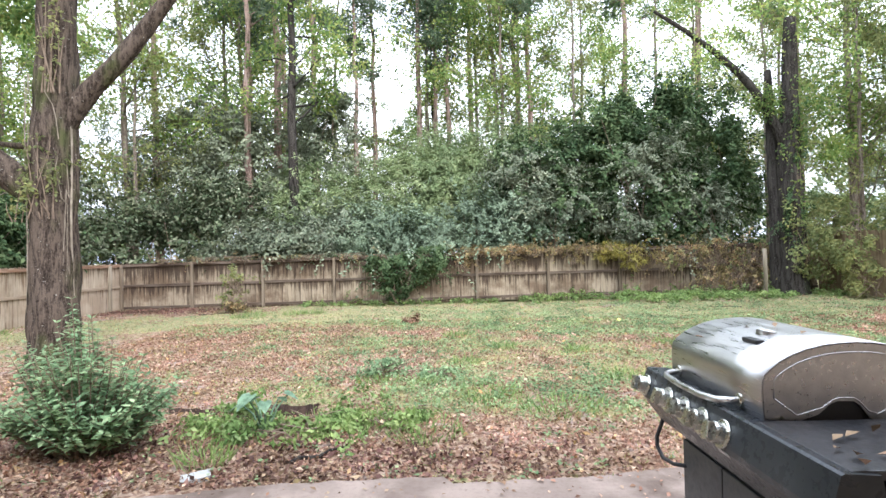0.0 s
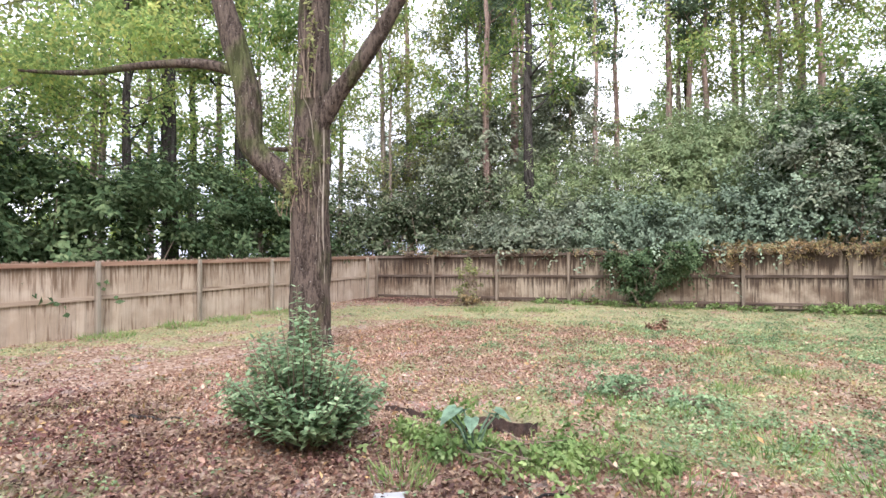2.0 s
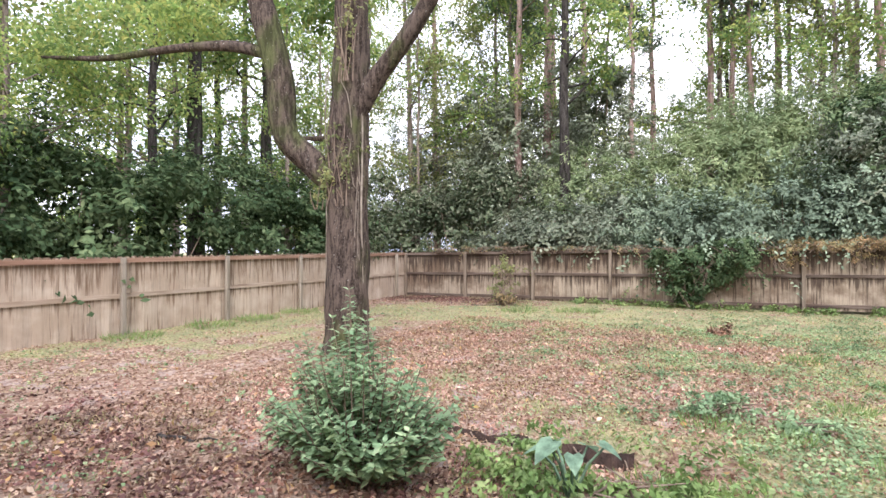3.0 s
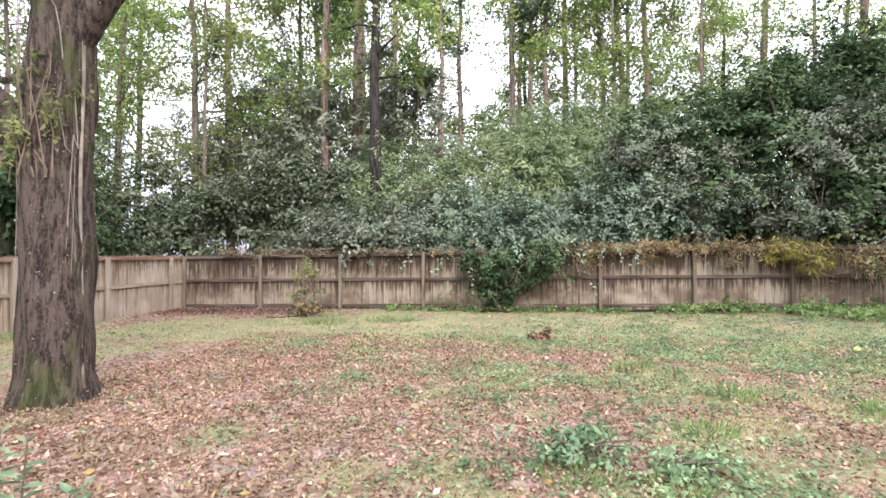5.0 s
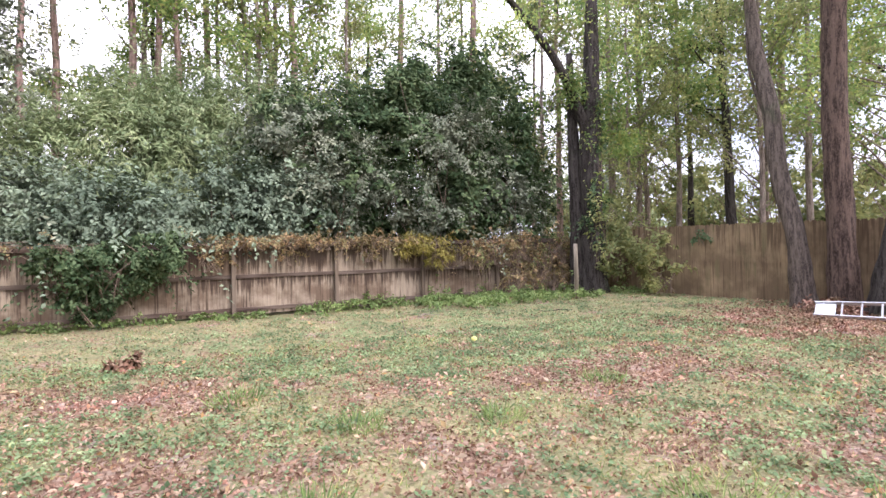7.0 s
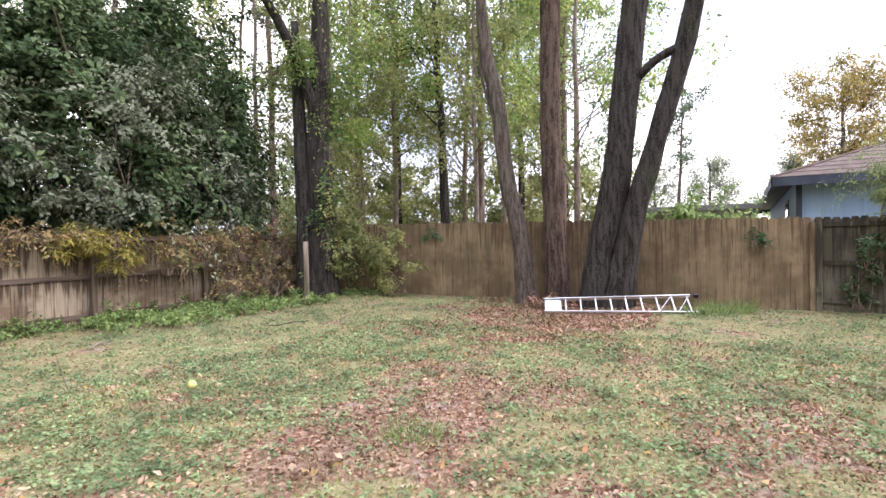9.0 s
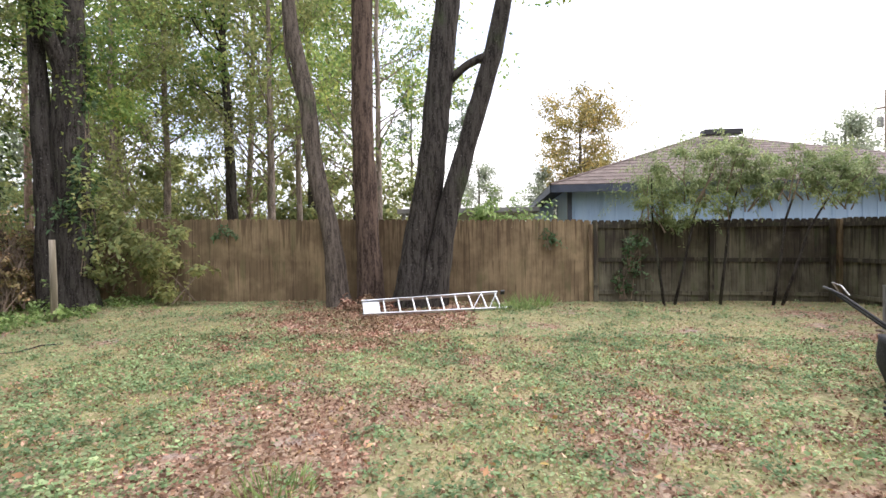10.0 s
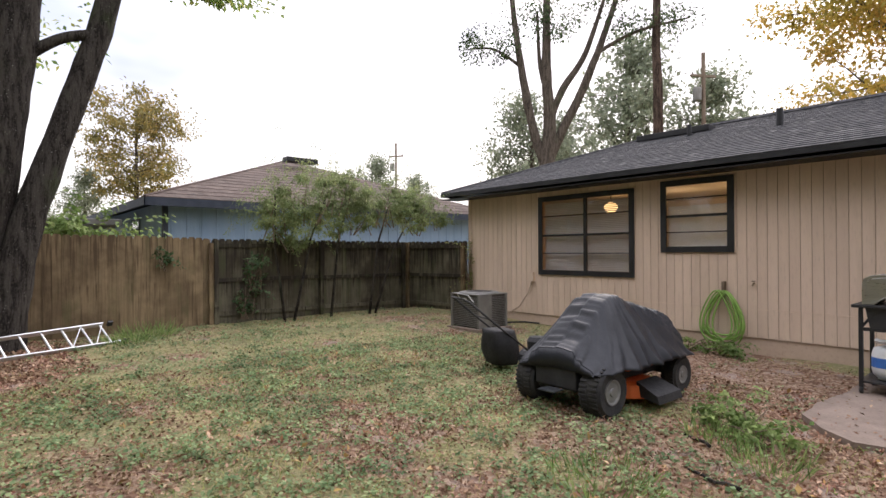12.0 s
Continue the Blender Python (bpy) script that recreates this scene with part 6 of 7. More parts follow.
# ---------------------------------------------------------------- loose things on the lawn
M_ALU = surf("brushed_aluminium", (0.62, 0.63, 0.65), (0.72, 0.73, 0.75), 4, 0.38, 0.1, 0.9, stretch=(1, 6, 6))
M_STEEL = surf("stainless_steel", (0.47, 0.46, 0.455), (0.54, 0.53, 0.52), 3, 0.36, 0.004, 1.0, stretch=(1, 12, 12), fine=2)
M_GBLACK = surf("black_enamel", (0.022, 0.022, 0.024), (0.035, 0.035, 0.037), 5, 0.42, 0.12, stain=(0.05, 0.05, 0.055), stain_at=(0.6, 0.8))
M_GGREY = surf("dark_grey_panel", (0.05, 0.055, 0.06), (0.075, 0.08, 0.085), 4, 0.4, 0.1, 0.3)
M_PANEL = surf("dark_panel_enamel", (0.030, 0.034, 0.038), (0.048, 0.053, 0.058), 3, 0.32, 0.05, 0.2, stain=(0.06, 0.064, 0.066), stain_at=(0.6, 0.85))
M_CHROME = surf("chrome_knob", (0.56, 0.56, 0.50), (0.68, 0.68, 0.62), 6, 0.30, 0.05, 1.0)
M_COVERCLOTH = surf("charcoal_mower_cover", (0.012, 0.0135, 0.018), (0.020, 0.022, 0.028), 1.6, 0.46, 0.5, stain=(0.028, 0.03, 0.036), stain_at=(0.58, 0.75), fine=5, depth=0.012)
M_TYRE = surf("black_tyre_rubber", (0.025, 0.025, 0.027), (0.045, 0.043, 0.04), 6, 0.85, 0.4)
M_RIM = surf("grey_wheel_rim", (0.20, 0.20, 0.20), (0.26, 0.26, 0.255), 5, 0.5, 0.1, 0.4)
M_ORANGE = surf("orange_mower_paint", (0.62, 0.12, 0.03), (0.70, 0.15, 0.04), 4, 0.4, 0.08, stain=(0.30, 0.09, 0.05), stain_at=(0.62, 0.8))
M_PLASTIC = surf("black_plastic", (0.02, 0.02, 0.022), (0.034, 0.034, 0.036), 5, 0.62, 0.12)
M_BAG = surf("black_grass_bag", (0.010, 0.010, 0.011), (0.022, 0.022, 0.023), 4, 0.7, 0.5, fine=10)
M_HOSE = surf("green_garden_hose", (0.20, 0.36, 0.075), (0.27, 0.44, 0.11), 5, 0.45, 0.08)
M_ACGREY = surf("grey_ac_cabinet", (0.175, 0.17, 0.162), (0.23, 0.225, 0.21), 3, 0.5, 0.15, 0.2, stain=(0.18, 0.155, 0.13))
M_ACDARK = surf("dark_ac_coil", (0.07, 0.065, 0.06), (0.11, 0.10, 0.09), 5, 0.7, 0.3)
M_TANK = surf("white_gas_tank", (0.70, 0.71, 0.72), (0.77, 0.78, 0.79), 4, 0.4, 0.05)
M_TANKBLUE = plain("blue_tank_label", (0.05, 0.16, 0.48), 0.45)
M_YBALL = surf("yellow_felt_ball", (0.62, 0.60, 0.16), (0.70, 0.68, 0.24), 12, 0.9, 0.5)
M_PAVER = surf("pale_concrete_paver", (0.30, 0.295, 0.28), (0.40, 0.395, 0.38), 5, 0.9, 0.4)
M_COPPER = surf("insulated_line", (0.30, 0.22, 0.15), (0.38, 0.29, 0.21), 6, 0.7, 0.2)


def ladder():
    a, b = Vector((10.5, 10.55, 0)), Vector((11.5, 7.8, 0))
    d = b - a
    ob = thing("ladder", "aluminium ladder lying tilted on its side by the trunks", "ladder", (a.x, a.y, float(zg(a.x, a.y)) + 0.05), math.degrees(math.atan2(d.y, d.x)))
    L, w = d.length, 0.48
    tilt = Matrix.Rotation(radians(36), 4, "X")

    def b_(x0, y0, z0, x1, y1, z1):
        return Mesh().box(x0, y0, z0, x1, y1, z1, m=tilt, bev=0.004)

    part("side_rail", b_(0, 0, -0.035, L, 0.022, 0.035), M_ALU, ob)
    w0 = 0.36
    part("side_rail", Mesh().add([tilt @ Vector((x, y + (w0 if x < 1 else w), z)) for x in (0.0, L - 0.1) for y in (0, 0.022) for z in (-0.035, 0.035)], [(0, 1, 3, 2), (4, 6, 7, 5), (0, 4, 5, 1), (2, 3, 7, 6), (0, 2, 6, 4), (1, 5, 7, 3)]), M_ALU, ob)
    for i in range(10):
        x = 0.14 + i * (L - 0.3) / 9
        part("rung", Mesh().tube([tilt @ Vector((x, 0.02, 0)), tilt @ Vector((x, w0 + (w - w0) * x / L + 0.002, 0))], 0.017, 8), M_ALU, ob)
    part("step_plate", b_(0.02, 0.024, -0.02, 0.34, w0 - 0.004, 0.004), M_ALU, ob, "flat top plate")
    for s in (0.0, w):
        part("foot", b_(L - 0.02, s - 0.012, -0.045, L + 0.06, s + 0.034, 0.045), M_PLASTIC, ob)
    for x0, x1 in ((L - 0.75, L - 0.45), (L - 0.40, L - 0.12)):
        part("brace", Mesh().tube([tilt @ Vector((x0, 0.02, 0.012)), tilt @ Vector((x1, w, 0.012))], 0.008, 6), M_ALU, ob)


ladder()
ball = thing("ball", "small yellow ball lying on the lawn", "ball", (4.0, 12.3, float(zg(4.0, 12.3)) + 0.045))
bm_ = Mesh().lathe([(0.0015, -0.046)] + [(0.046 * math.cos(a), 0.046 * math.sin(a)) for a in np.linspace(-1.45, 1.45, 11)] + [(0.0015, 0.046)], sides=16)
part("shell", bm_, M_YBALL, ball, smooth=True)
stake = thing("post", "weathered wooden stake standing near the fence corner", "post", (9.85, 16.3, float(zg(9.85, 16.3))))
part("pole", Mesh().tube([(0, 0, -0.1), (0.01, 0, 0.7), (0.0, 0.01, 1.55)], [0.06, 0.057, 0.055], 9, wob=0.1), M_POST, stake, smooth=True)
pv = thing("paver", "broken pale concrete paver in the leaf litter", "paver", (-1.92, 3.98, float(zg(-1.92, 3.98))), 24)
part("slab", Mesh().prism([(-0.11, -0.02), (0.10, 0.005), (0.11, 0.04), (-0.10, 0.025)], -0.07, 0.075), M_PAVER, pv)
for i, (p, q, r) in enumerate((((-1.3, 4.25), (-0.9, 4.5), 0.018), ((-5.2, 4.4), (-4.6, 4.55), 0.02), ((4.6, 15.7), (5.4, 16.4), 0.02), ((4.7, 16.3), (5.3, 15.6), 0.014), ((2.6, 5.7), (3.0, 5.6), 0.016), ((3.1, 4.95), (3.35, 4.8), 0.014), ((2.3, 7.1), (2.2, 6.8), 0.009), ((-7.5, 15.9), (-6.2, 16.4), 0.012), ((8.2, 14.6), (7.4, 14.9), 0.012))):
    sr = random.Random(300 + i)
    st = thing("fallen_branch", "dead fallen branch lying on the ground", "branch", (p[0], p[1], float(zg(*p)) + r * 0.6), group="fallen branches")
    d = Vector((q[0] - p[0], q[1] - p[1], 0))
    pts = [d * u + Vector((sr.uniform(-0.04, 0.04), sr.uniform(-0.04, 0.04), sr.uniform(0, 0.035))) for u in np.linspace(0, 1, 6)]
    part("stick", Mesh().tube(pts, [r, r, r * 0.9, r * 0.8, r * 0.6, r * 0.4], 7, wob=0.2), M_PALE_VINE if i in (2, 3) else M_BARK_DARK, st)


# ---------------------------------------------------------------- gas grill on the patio
def grill():
    K, LIFT = 0.60, 0.64
    ob = thing("gas_grill", "stainless gas grill with a black side shelf on the patio", "grill", (0.883, 2.269, 0.055), -90)
    swap = Matrix(((0, -1, 0, 0), (1, 0, 0, 0), (0, 0, 1, 0), (0, 0, 0, 1)))

    def gp(name, m, mat, parent, label="", smooth=False):
        m.v = [(x * K, y * K, z * K + LIFT) for x, y, z in m.v]
        return part(name, m, mat, parent, label, smooth)

    # closed cabinet down to the casters, in the grill's own metres
    part("cabinet", Mesh().box(0.115, 0.075, 0.12, 0.735, 0.50, 0.90, bev=0.008), M_GBLACK, ob)
    for i in range(2):
        x0 = 0.125 + i * 0.302
        part("door", Mesh().box(x0, 0.062, 0.15, x0 + 0.296, 0.0745, 0.84, bev=0.004), M_GGREY, ob)
    for x in (0.15, 0.70):
        for y in (0.11, 0.46):
            lg = part("leg", Mesh().box(x - 0.015, y - 0.015, 0.05, x + 0.015, y + 0.015, 0.125), M_GBLACK, ob)
            part("wheel", Mesh().lathe([(0.004, -0.012), (0.027, -0.012), (0.030, 0.0), (0.027, 0.012), (0.004, 0.012)], Matrix.Translation((x, y, 0.030)) @ Matrix.Rotation(radians(90), 4, "Y"), 14), M_TYRE, lg)
    gp("firebox", Mesh().prism([(0.14, 0.50), (0.80, 0.50), (0.84, 0.80), (0.62, 0.86), (0.30, 0.86), (0.10, 0.772)], -0.235, -1.20, swap), M_GBLACK, ob)
    panel = gp("control_panel", Mesh().prism([(0.10, 0.765), (-0.035, 0.775), (-0.05, 0.768), (-0.094, 0.615), (-0.090, 0.585), (0.04, 0.405), (0.16, 0.405)], 0.0, -1.85, swap), M_PANEL, ob, "dark sloping control panel")
    nrm = Vector((0, -0.96, 0.28)).normalized()
    turn = nrm.to_track_quat("Z", "Y").to_matrix().to_4x4()
    for x, tw in ((0.06, 8), (0.42, -10), (0.64, 4), (0.86, -6), (1.08, 12)):
        at = Vector((x, -0.079, 0.66))
        mm = Matrix.Translation(at) @ turn @ Matrix.Rotation(radians(tw), 4, "Z")
        kb = gp("knob", Mesh().lathe([(0.070, -0.006), (0.075, 0.006), (0.070, 0.012), (0.058, 0.014), (0.055, 0.050), (0.050, 0.062), (0.004, 0.064)], mm, 22), M_CHROME, panel)
        gp("grip", Mesh().box(-0.028, -0.047, 0.054, 0.028, 0.047, 0.098, m=mm, bev=0.008), M_CHROME, kb)
    gp("badge", Mesh().box(-0.05, -0.012, 0.0, 0.05, 0.012, 0.003, m=Matrix.Translation((1.10, -0.085, 0.574)) @ Vector((0, -0.81, -0.58)).to_track_quat("Z", "Y").to_matrix().to_4x4()), M_ALU, panel)
    # the lid: an arched profile drawn along x, with plates at both ends
    arch = [(0.052, 0.745), (0.046, 0.86), (0.044, 0.93), (0.047, 0.962), (0.060, 0.990), (0.085, 1.014), (0.13, 1.048), (0.19, 1.080), (0.26, 1.106), (0.34, 1.124), (0.42, 1.133), (0.50, 1.136), (0.58, 1.132), (0.66, 1.120), (0.74, 1.098), (0.80, 1.070), (0.845, 1.035), (0.865, 0.99), (0.868, 0.90), (0.860, 0.75)]
    notch = [(0.62, 0.75), (0.565, 0.770), (0.515, 0.835), (0.485, 0.856), (0.405, 0.858), (0.37, 0.845), (0.31, 0.795), (0.17, 0.748)]
    n = len(arch)
    shell = Mesh().add([(x, y, z) for x in (0.215, 0.55, 0.90, 1.225) for y, z in arch], [(a * n + k, a * n + k + 1, (a + 1) * n + k + 1, (a + 1) * n + k) for a in range(3) for k in range(n - 1)])
    lid = gp("lid", shell, M_STEEL, ob, "arched stainless lid", smooth=True)
    so = lid.modifiers.new("thickness", "SOLIDIFY")
    so.thickness = 0.003
    for x, s in ((0.2165, 1), (1.2235, -1)):
        inner = [(0.456 + (y - 0.456) * 0.992, 0.80 + (z - 0.80) * 0.99) for y, z in arch + notch]
        ep = gp("end_plate", Mesh().prism(inner, -x, -x - s * 0.012, swap), M_STEEL, lid, "lid end plate")
        q = [(0.456 + (y - 0.456) * 0.87, 0.915 + (z - 0.915) * (0.80 if z > 0.915 else 0.74)) for y, z in arch[1:-1] + notch]
        gp("pressed_rim", Mesh().tube([(x - s * 0.0005, y, z) for y, z in q + q[:1]], 0.0045, 6), M_STEEL, ep, smooth=True)
    hl = gp("lid_handle", Mesh().tube([(0.32, 0.06, 0.815), (0.322, 0.0, 0.808), (0.335, -0.045, 0.802), (0.39, -0.068, 0.797), (0.60, -0.075, 0.793), (0.84, -0.068, 0.795), (0.95, -0.045, 0.802), (1.015, 0.0, 0.812), (1.03, 0.06, 0.818)], 0.0185, 14), M_STEEL, lid, smooth=True)
    for x, z in ((0.32, 0.815), (1.03, 0.818)):
        gp("bracket", Mesh().lathe([(0.022, 0), (0.036, 0.004), (0.034, 0.014), (0.022, 0.018)], Matrix.Translation((x, 0.046, z)) @ Matrix.Rotation(radians(90), 4, "X"), 16), M_CHROME, hl)
    gp("badge", Mesh().box(0.80, 0.185, 1.085, 0.94, 0.235, 1.108, bev=0.008), M_GBLACK, lid, "black plate with worn lettering")
    gp("thermometer", Mesh().lathe([(0.055, -0.01), (0.055, 0.018), (0.045, 0.024), (0.035, 0.02), (0.003, 0.02)], Matrix.Translation((0.80, 0.33, 1.118)) @ Matrix.Rotation(radians(-12), 4, "X"), 20), M_STEEL, lid)
    sh = gp("side_shelf", Mesh().box(1.245, 0.0, 0.735, 1.83, 0.86, 0.776, bev=0.008), M_GBLACK, ob, "black enamelled side shelf")
    gp("rim", Mesh().box(1.245, 0.862, 0.735, 1.83, 0.88, 0.79, bev=0.004), M_GBLACK, sh)
    gp("bracket", Mesh().box(1.245, 0.16, 0.55, 1.80, 0.18, 0.733), M_GBLACK, sh)
    gp("bracket", Mesh().box(1.245, 0.72, 0.55, 1.80, 0.74, 0.733), M_GBLACK, sh)
    gp("gas_line", Mesh().tube([(0.10, 0.10, 0.50), (0.03, 0.05, 0.42), (-0.05, 0.03, 0.26), (-0.045, 0.03, 0.19), (0.05, 0.03, 0.145), (0.20, 0.04, 0.16), (0.30, 0.2, 0.165)], 0.014, 8), M_PLASTIC, ob, "black rubber gas line", smooth=True)
    return ob


def leaf_on(x, y, z, k, label, group, size):
    lr = random.Random(400 + k)
    c = np.array([[lr.uniform(-1, 1), lr.uniform(-1, 1), 0.15]])
    fl = link("fallen_leaf", leaf_mesh("fallen_leaf", np.array([[x, y, z]]), c, np.array([[0.2 * lr.uniform(-1, 1), 0, 1]]), np.array([size]), np.array([size * 0.55]), M_LITTER))
    tagged(fl, label, "leaf", group=group)


grill()
for k in range(16):
    lr = random.Random(900 + k)
    leaf_on(0.883 + 0.6 * lr.uniform(0.08, 0.8), 2.269 - 0.6 * lr.uniform(1.30, 1.80), 1.166, k, "dry fallen leaf lying on the grill shelf", "leaves on the grill", lr.uniform(0.025, 0.05))
for k, (x, y) in enumerate(((0.55, 0.36), (0.95, 0.42), (0.70, 0.44), (0.50, 0.12))):
    zz = float(np.interp(y, [0.13, 0.26, 0.42, 0.5], [1.048, 1.106, 1.133, 1.136]))
    leaf_on(0.883 + 0.6 * y, 2.269 - 0.6 * x, 0.055 + 0.64 + 0.6 * zz + 0.005, 30 + k, "dry fallen leaf lying on the grill lid", "leaves on the grill", 0.035)


def cart():
    """A second grill on an open cart, seen from its end."""
    ob = thing("grill_cart", "steel-lidded grill on an open black cart beside the wall", "grill", (2.26, 1.88, 0.055))
    part("tabletop", Mesh().box(-0.36, -0.32, 0.955, 0.40, 0.34, 0.99, bev=0.008), M_GBLACK, ob)
    part("firebox", Mesh().prism([(-0.26, 0.74), (0.24, 0.74), (0.28, 0.953), (-0.30, 0.953)], -0.28, 0.30), M_GBLACK, ob)
    for x in (-0.31, 0.32):
        for y in (-0.27, 0.29):
            lg = part("leg", Mesh().box(x - 0.02, y - 0.02, 0.075, x + 0.02, y + 0.02, 0.953, bev=0.004), M_GBLACK, ob)
            part("caster", Mesh().lathe([(0.006, -0.016), (0.036, -0.016), (0.042, 0), (0.036, 0.016), (0.006, 0.016)], Matrix.Translation((x, y, 0.042)) @ Matrix.Rotation(radians(90), 4, "Y"), 16), M_TYRE, lg)
    part("bottom_shelf", Mesh().box(-0.33, -0.29, 0.125, 0.34, 0.31, 0.145, bev=0.004), M_GBLACK, ob)
    for y in (-0.27, 0.29):
        part("crossbar", Mesh().box(-0.29, y - 0.012, 0.70, 0.30, y + 0.012, 0.738), M_GBLACK, ob)
        part("brace", Mesh().tube([(0.315, y, 0.74), (0.20, y, 0.90)], 0.014, 6), M_GBLACK, ob)
    pr = [(-0.31, 0.995), (-0.31, 1.19), (-0.28, 1.26), (-0.20, 1.305), (-0.05, 1.325), (0.12, 1.325), (0.24, 1.312), (0.29, 1.28), (0.31, 1.22), (0.31, 0.995), (0.20, 0.995), (0.13, 1.06), (-0.10, 1.06), (-0.17, 0.995)]
    lid = part("lid", Mesh().prism(pr, -0.27, 0.29), M_STEEL, ob, "stainless lid with rounded corners")
    part("pressed_rim", Mesh().tube([(x * 0.88, 0.291, 1.15 + (z - 1.15) * 0.80) for x, z in pr + pr[:1]], 0.004, 6), M_STEEL, lid, smooth=True)


cart()
tank = thing("gas_tank", "white propane tank with a blue label on the grill cart", "gas tank", (2.38, 1.93, 0.201))
part("body", Mesh().lathe([(0.09, 0.0), (0.10, 0.02), (0.14, 0.06), (0.152, 0.12), (0.152, 0.28), (0.13, 0.35), (0.05, 0.38), (0.01, 0.385)], sides=20), M_TANK, tank, smooth=True)
part("collar", Mesh().tube([(0.1 * math.cos(a), 0.1 * math.sin(a), 0.43) for a in np.linspace(0, 5, 14)], 0.028, 5), M_TANK, tank)
part("label", Mesh().lathe([(0.1535, 0.14), (0.1535, 0.25)], sides=20), M_TANKBLUE, tank)


# ---------------------------------------------------------------- covered riding mower
def wheel(parent, at, r, w, rim_r):
    m = Matrix.Translation(at) @ Matrix.Rotation(radians(90), 4, "Y")
    prof = [(rim_r, -w * 0.42), (r * 0.86, -w * 0.5), (r * 0.97, -w * 0.36), (r, -w * 0.1), (r, w * 0.1), (r * 0.97, w * 0.36), (r * 0.86, w * 0.5), (rim_r, w * 0.42)]
    wh = part("wheel", Mesh().lathe(prof, m, 28), M_TYRE, parent, "black knobbly tyre")
    part("rim", Mesh().lathe([(0.012, -w * 0.475), (rim_r * 0.3, -w * 0.475), (rim_r * 0.36, -w * 0.432), (rim_r * 0.78, -w * 0.435), (rim_r * 0.92, -w * 0.47), (rim_r * 1.02, -w * 0.48), (rim_r * 1.02, w * 0.48), (rim_r * 0.92, w * 0.47), (rim_r * 0.78, w * 0.435), (rim_r * 0.36, w * 0.432), (rim_r * 0.3, w * 0.475), (0.012, w * 0.475)], m, 24), M_RIM, wh, "grey steel rim")
    tr = Mesh()
    for k in range(34):
        for s in (-1, 1):
            a = 2 * math.pi * (k + 0.25 * s) / 34
            tr.box(s * w * 0.06, -0.011, r - 0.012, s * w * 0.40, 0.011, r + 0.006, m=Matrix.Translation(at) @ Matrix.Rotation(a, 4, "X"))
    part("tread", tr, M_TYRE, wh)


def mower():
    ob = thing("riding_mower", "orange riding mower under a dark grey fabric cover", "mower", (4.53, 4.12, float(zg(4.53, 4.12)) - 0.01), 178)
    for x in (-0.42, 0.42):
        wheel(ob, (x, -0.74, 0.265), 0.262, 0.25, 0.125)
        wheel(ob, (x * 0.98, 0.74, 0.215), 0.212, 0.18, 0.10)
    part("chassis", Mesh().box(-0.26, -0.95, 0.24, 0.26, 0.98, 0.50, bev=0.03), M_PLASTIC, ob)
    part("rear_plate", Mesh().box(-0.26, -0.97, 0.26, 0.26, -0.93, 0.50, bev=0.02), M_PLASTIC, ob)
    part("tow_hitch", Mesh().box(-0.10, -1.12, 0.235, 0.10, -0.955, 0.25, bev=0.004), M_GGREY, ob)
    part("axle", Mesh().tube([(-0.35, -0.74, 0.26), (0.35, -0.74, 0.26)], 0.035, 8), M_GGREY, ob)
    part("axle", Mesh().tube([(-0.36, 0.74, 0.215), (0.36, 0.74, 0.215)], 0.025, 8), M_GGREY, ob)
    dk = part("deck", Mesh().lathe([(0.02, 0.26), (0.40, 0.25), (0.50, 0.22), (0.52, 0.10), (0.515, 0.09)], Matrix.Translation((0.0, 0.02, 0)) @ Matrix.Diagonal((1.06, 0.82, 1, 1)), 28), M_ORANGE, ob, "orange cutting deck")
    part("discharge_chute", Mesh().add([(0.44, -0.16, 0.27), (0.44, 0.24, 0.27), (0.70, 0.28, 0.16), (0.70, -0.20, 0.16), (0.44, -0.16, 0.12), (0.44, 0.24, 0.12), (0.72, 0.28, 0.08), (0.72, -0.20, 0.08)], [(0, 1, 2, 3), (7, 6, 5, 4), (0, 4, 5, 1), (1, 5, 6, 2), (2, 6, 7, 3), (3, 7, 4, 0)]), M_PLASTIC, dk, "black plastic discharge chute")
    part("foot_plate", Mesh().box(0.24, -0.35, 0.40, 0.46, 0.35, 0.44, bev=0.01), M_ORANGE, ob, "orange foot plate")
    part("foot_plate", Mesh().box(-0.46, -0.35, 0.40, -0.24, 0.35, 0.44, bev=0.01), M_ORANGE, ob, "orange foot plate")
    part("body", Mesh().box(-0.24, -0.9, 0.50, 0.24, 0.95, 0.62, bev=0.04), M_ORANGE, ob, "orange body")
    # the cover: cloth hung over seat, steering wheel and hood, gathered into folds
    nu, nv = 150, 64
    ys = np.linspace(-1.10, 1.12, nu)
    top = np.interp(ys, [-1.10, -0.92, -0.62, -0.42, -0.30, -0.12, 0.02, 0.14, 0.40, 0.80, 1.02, 1.12], [0.62, 0.74, 0.98, 1.11, 1.15, 1.14, 1.11, 1.06, 0.99, 0.92, 0.83, 0.69])
    top = np.convolve(np.pad(top, 3, mode="edge"), np.ones(7) / 7, "valid")
    hw = np.interp(ys, [-1.10, -0.9, -0.5, 0.0, 0.5, 1.0, 1.12], [0.43, 0.54, 0.59, 0.58, 0.54, 0.49, 0.38])
    hem = np.interp(ys, [-1.10, -0.92, -0.74, -0.45, 0.0, 0.3, 0.6, 0.9, 1.12], [0.44, 0.46, 0.50, 0.46, 0.43, 0.47, 0.48, 0.44, 0.40])
    crest = np.interp(ys, [-1.10, -0.8, -0.35, -0.1, 0.15, 0.4, 1.12], [0.22, 0.19, 0.19, 0.22, 0.22, 0.24, 0.25])
    m = Mesh()
    vs = []
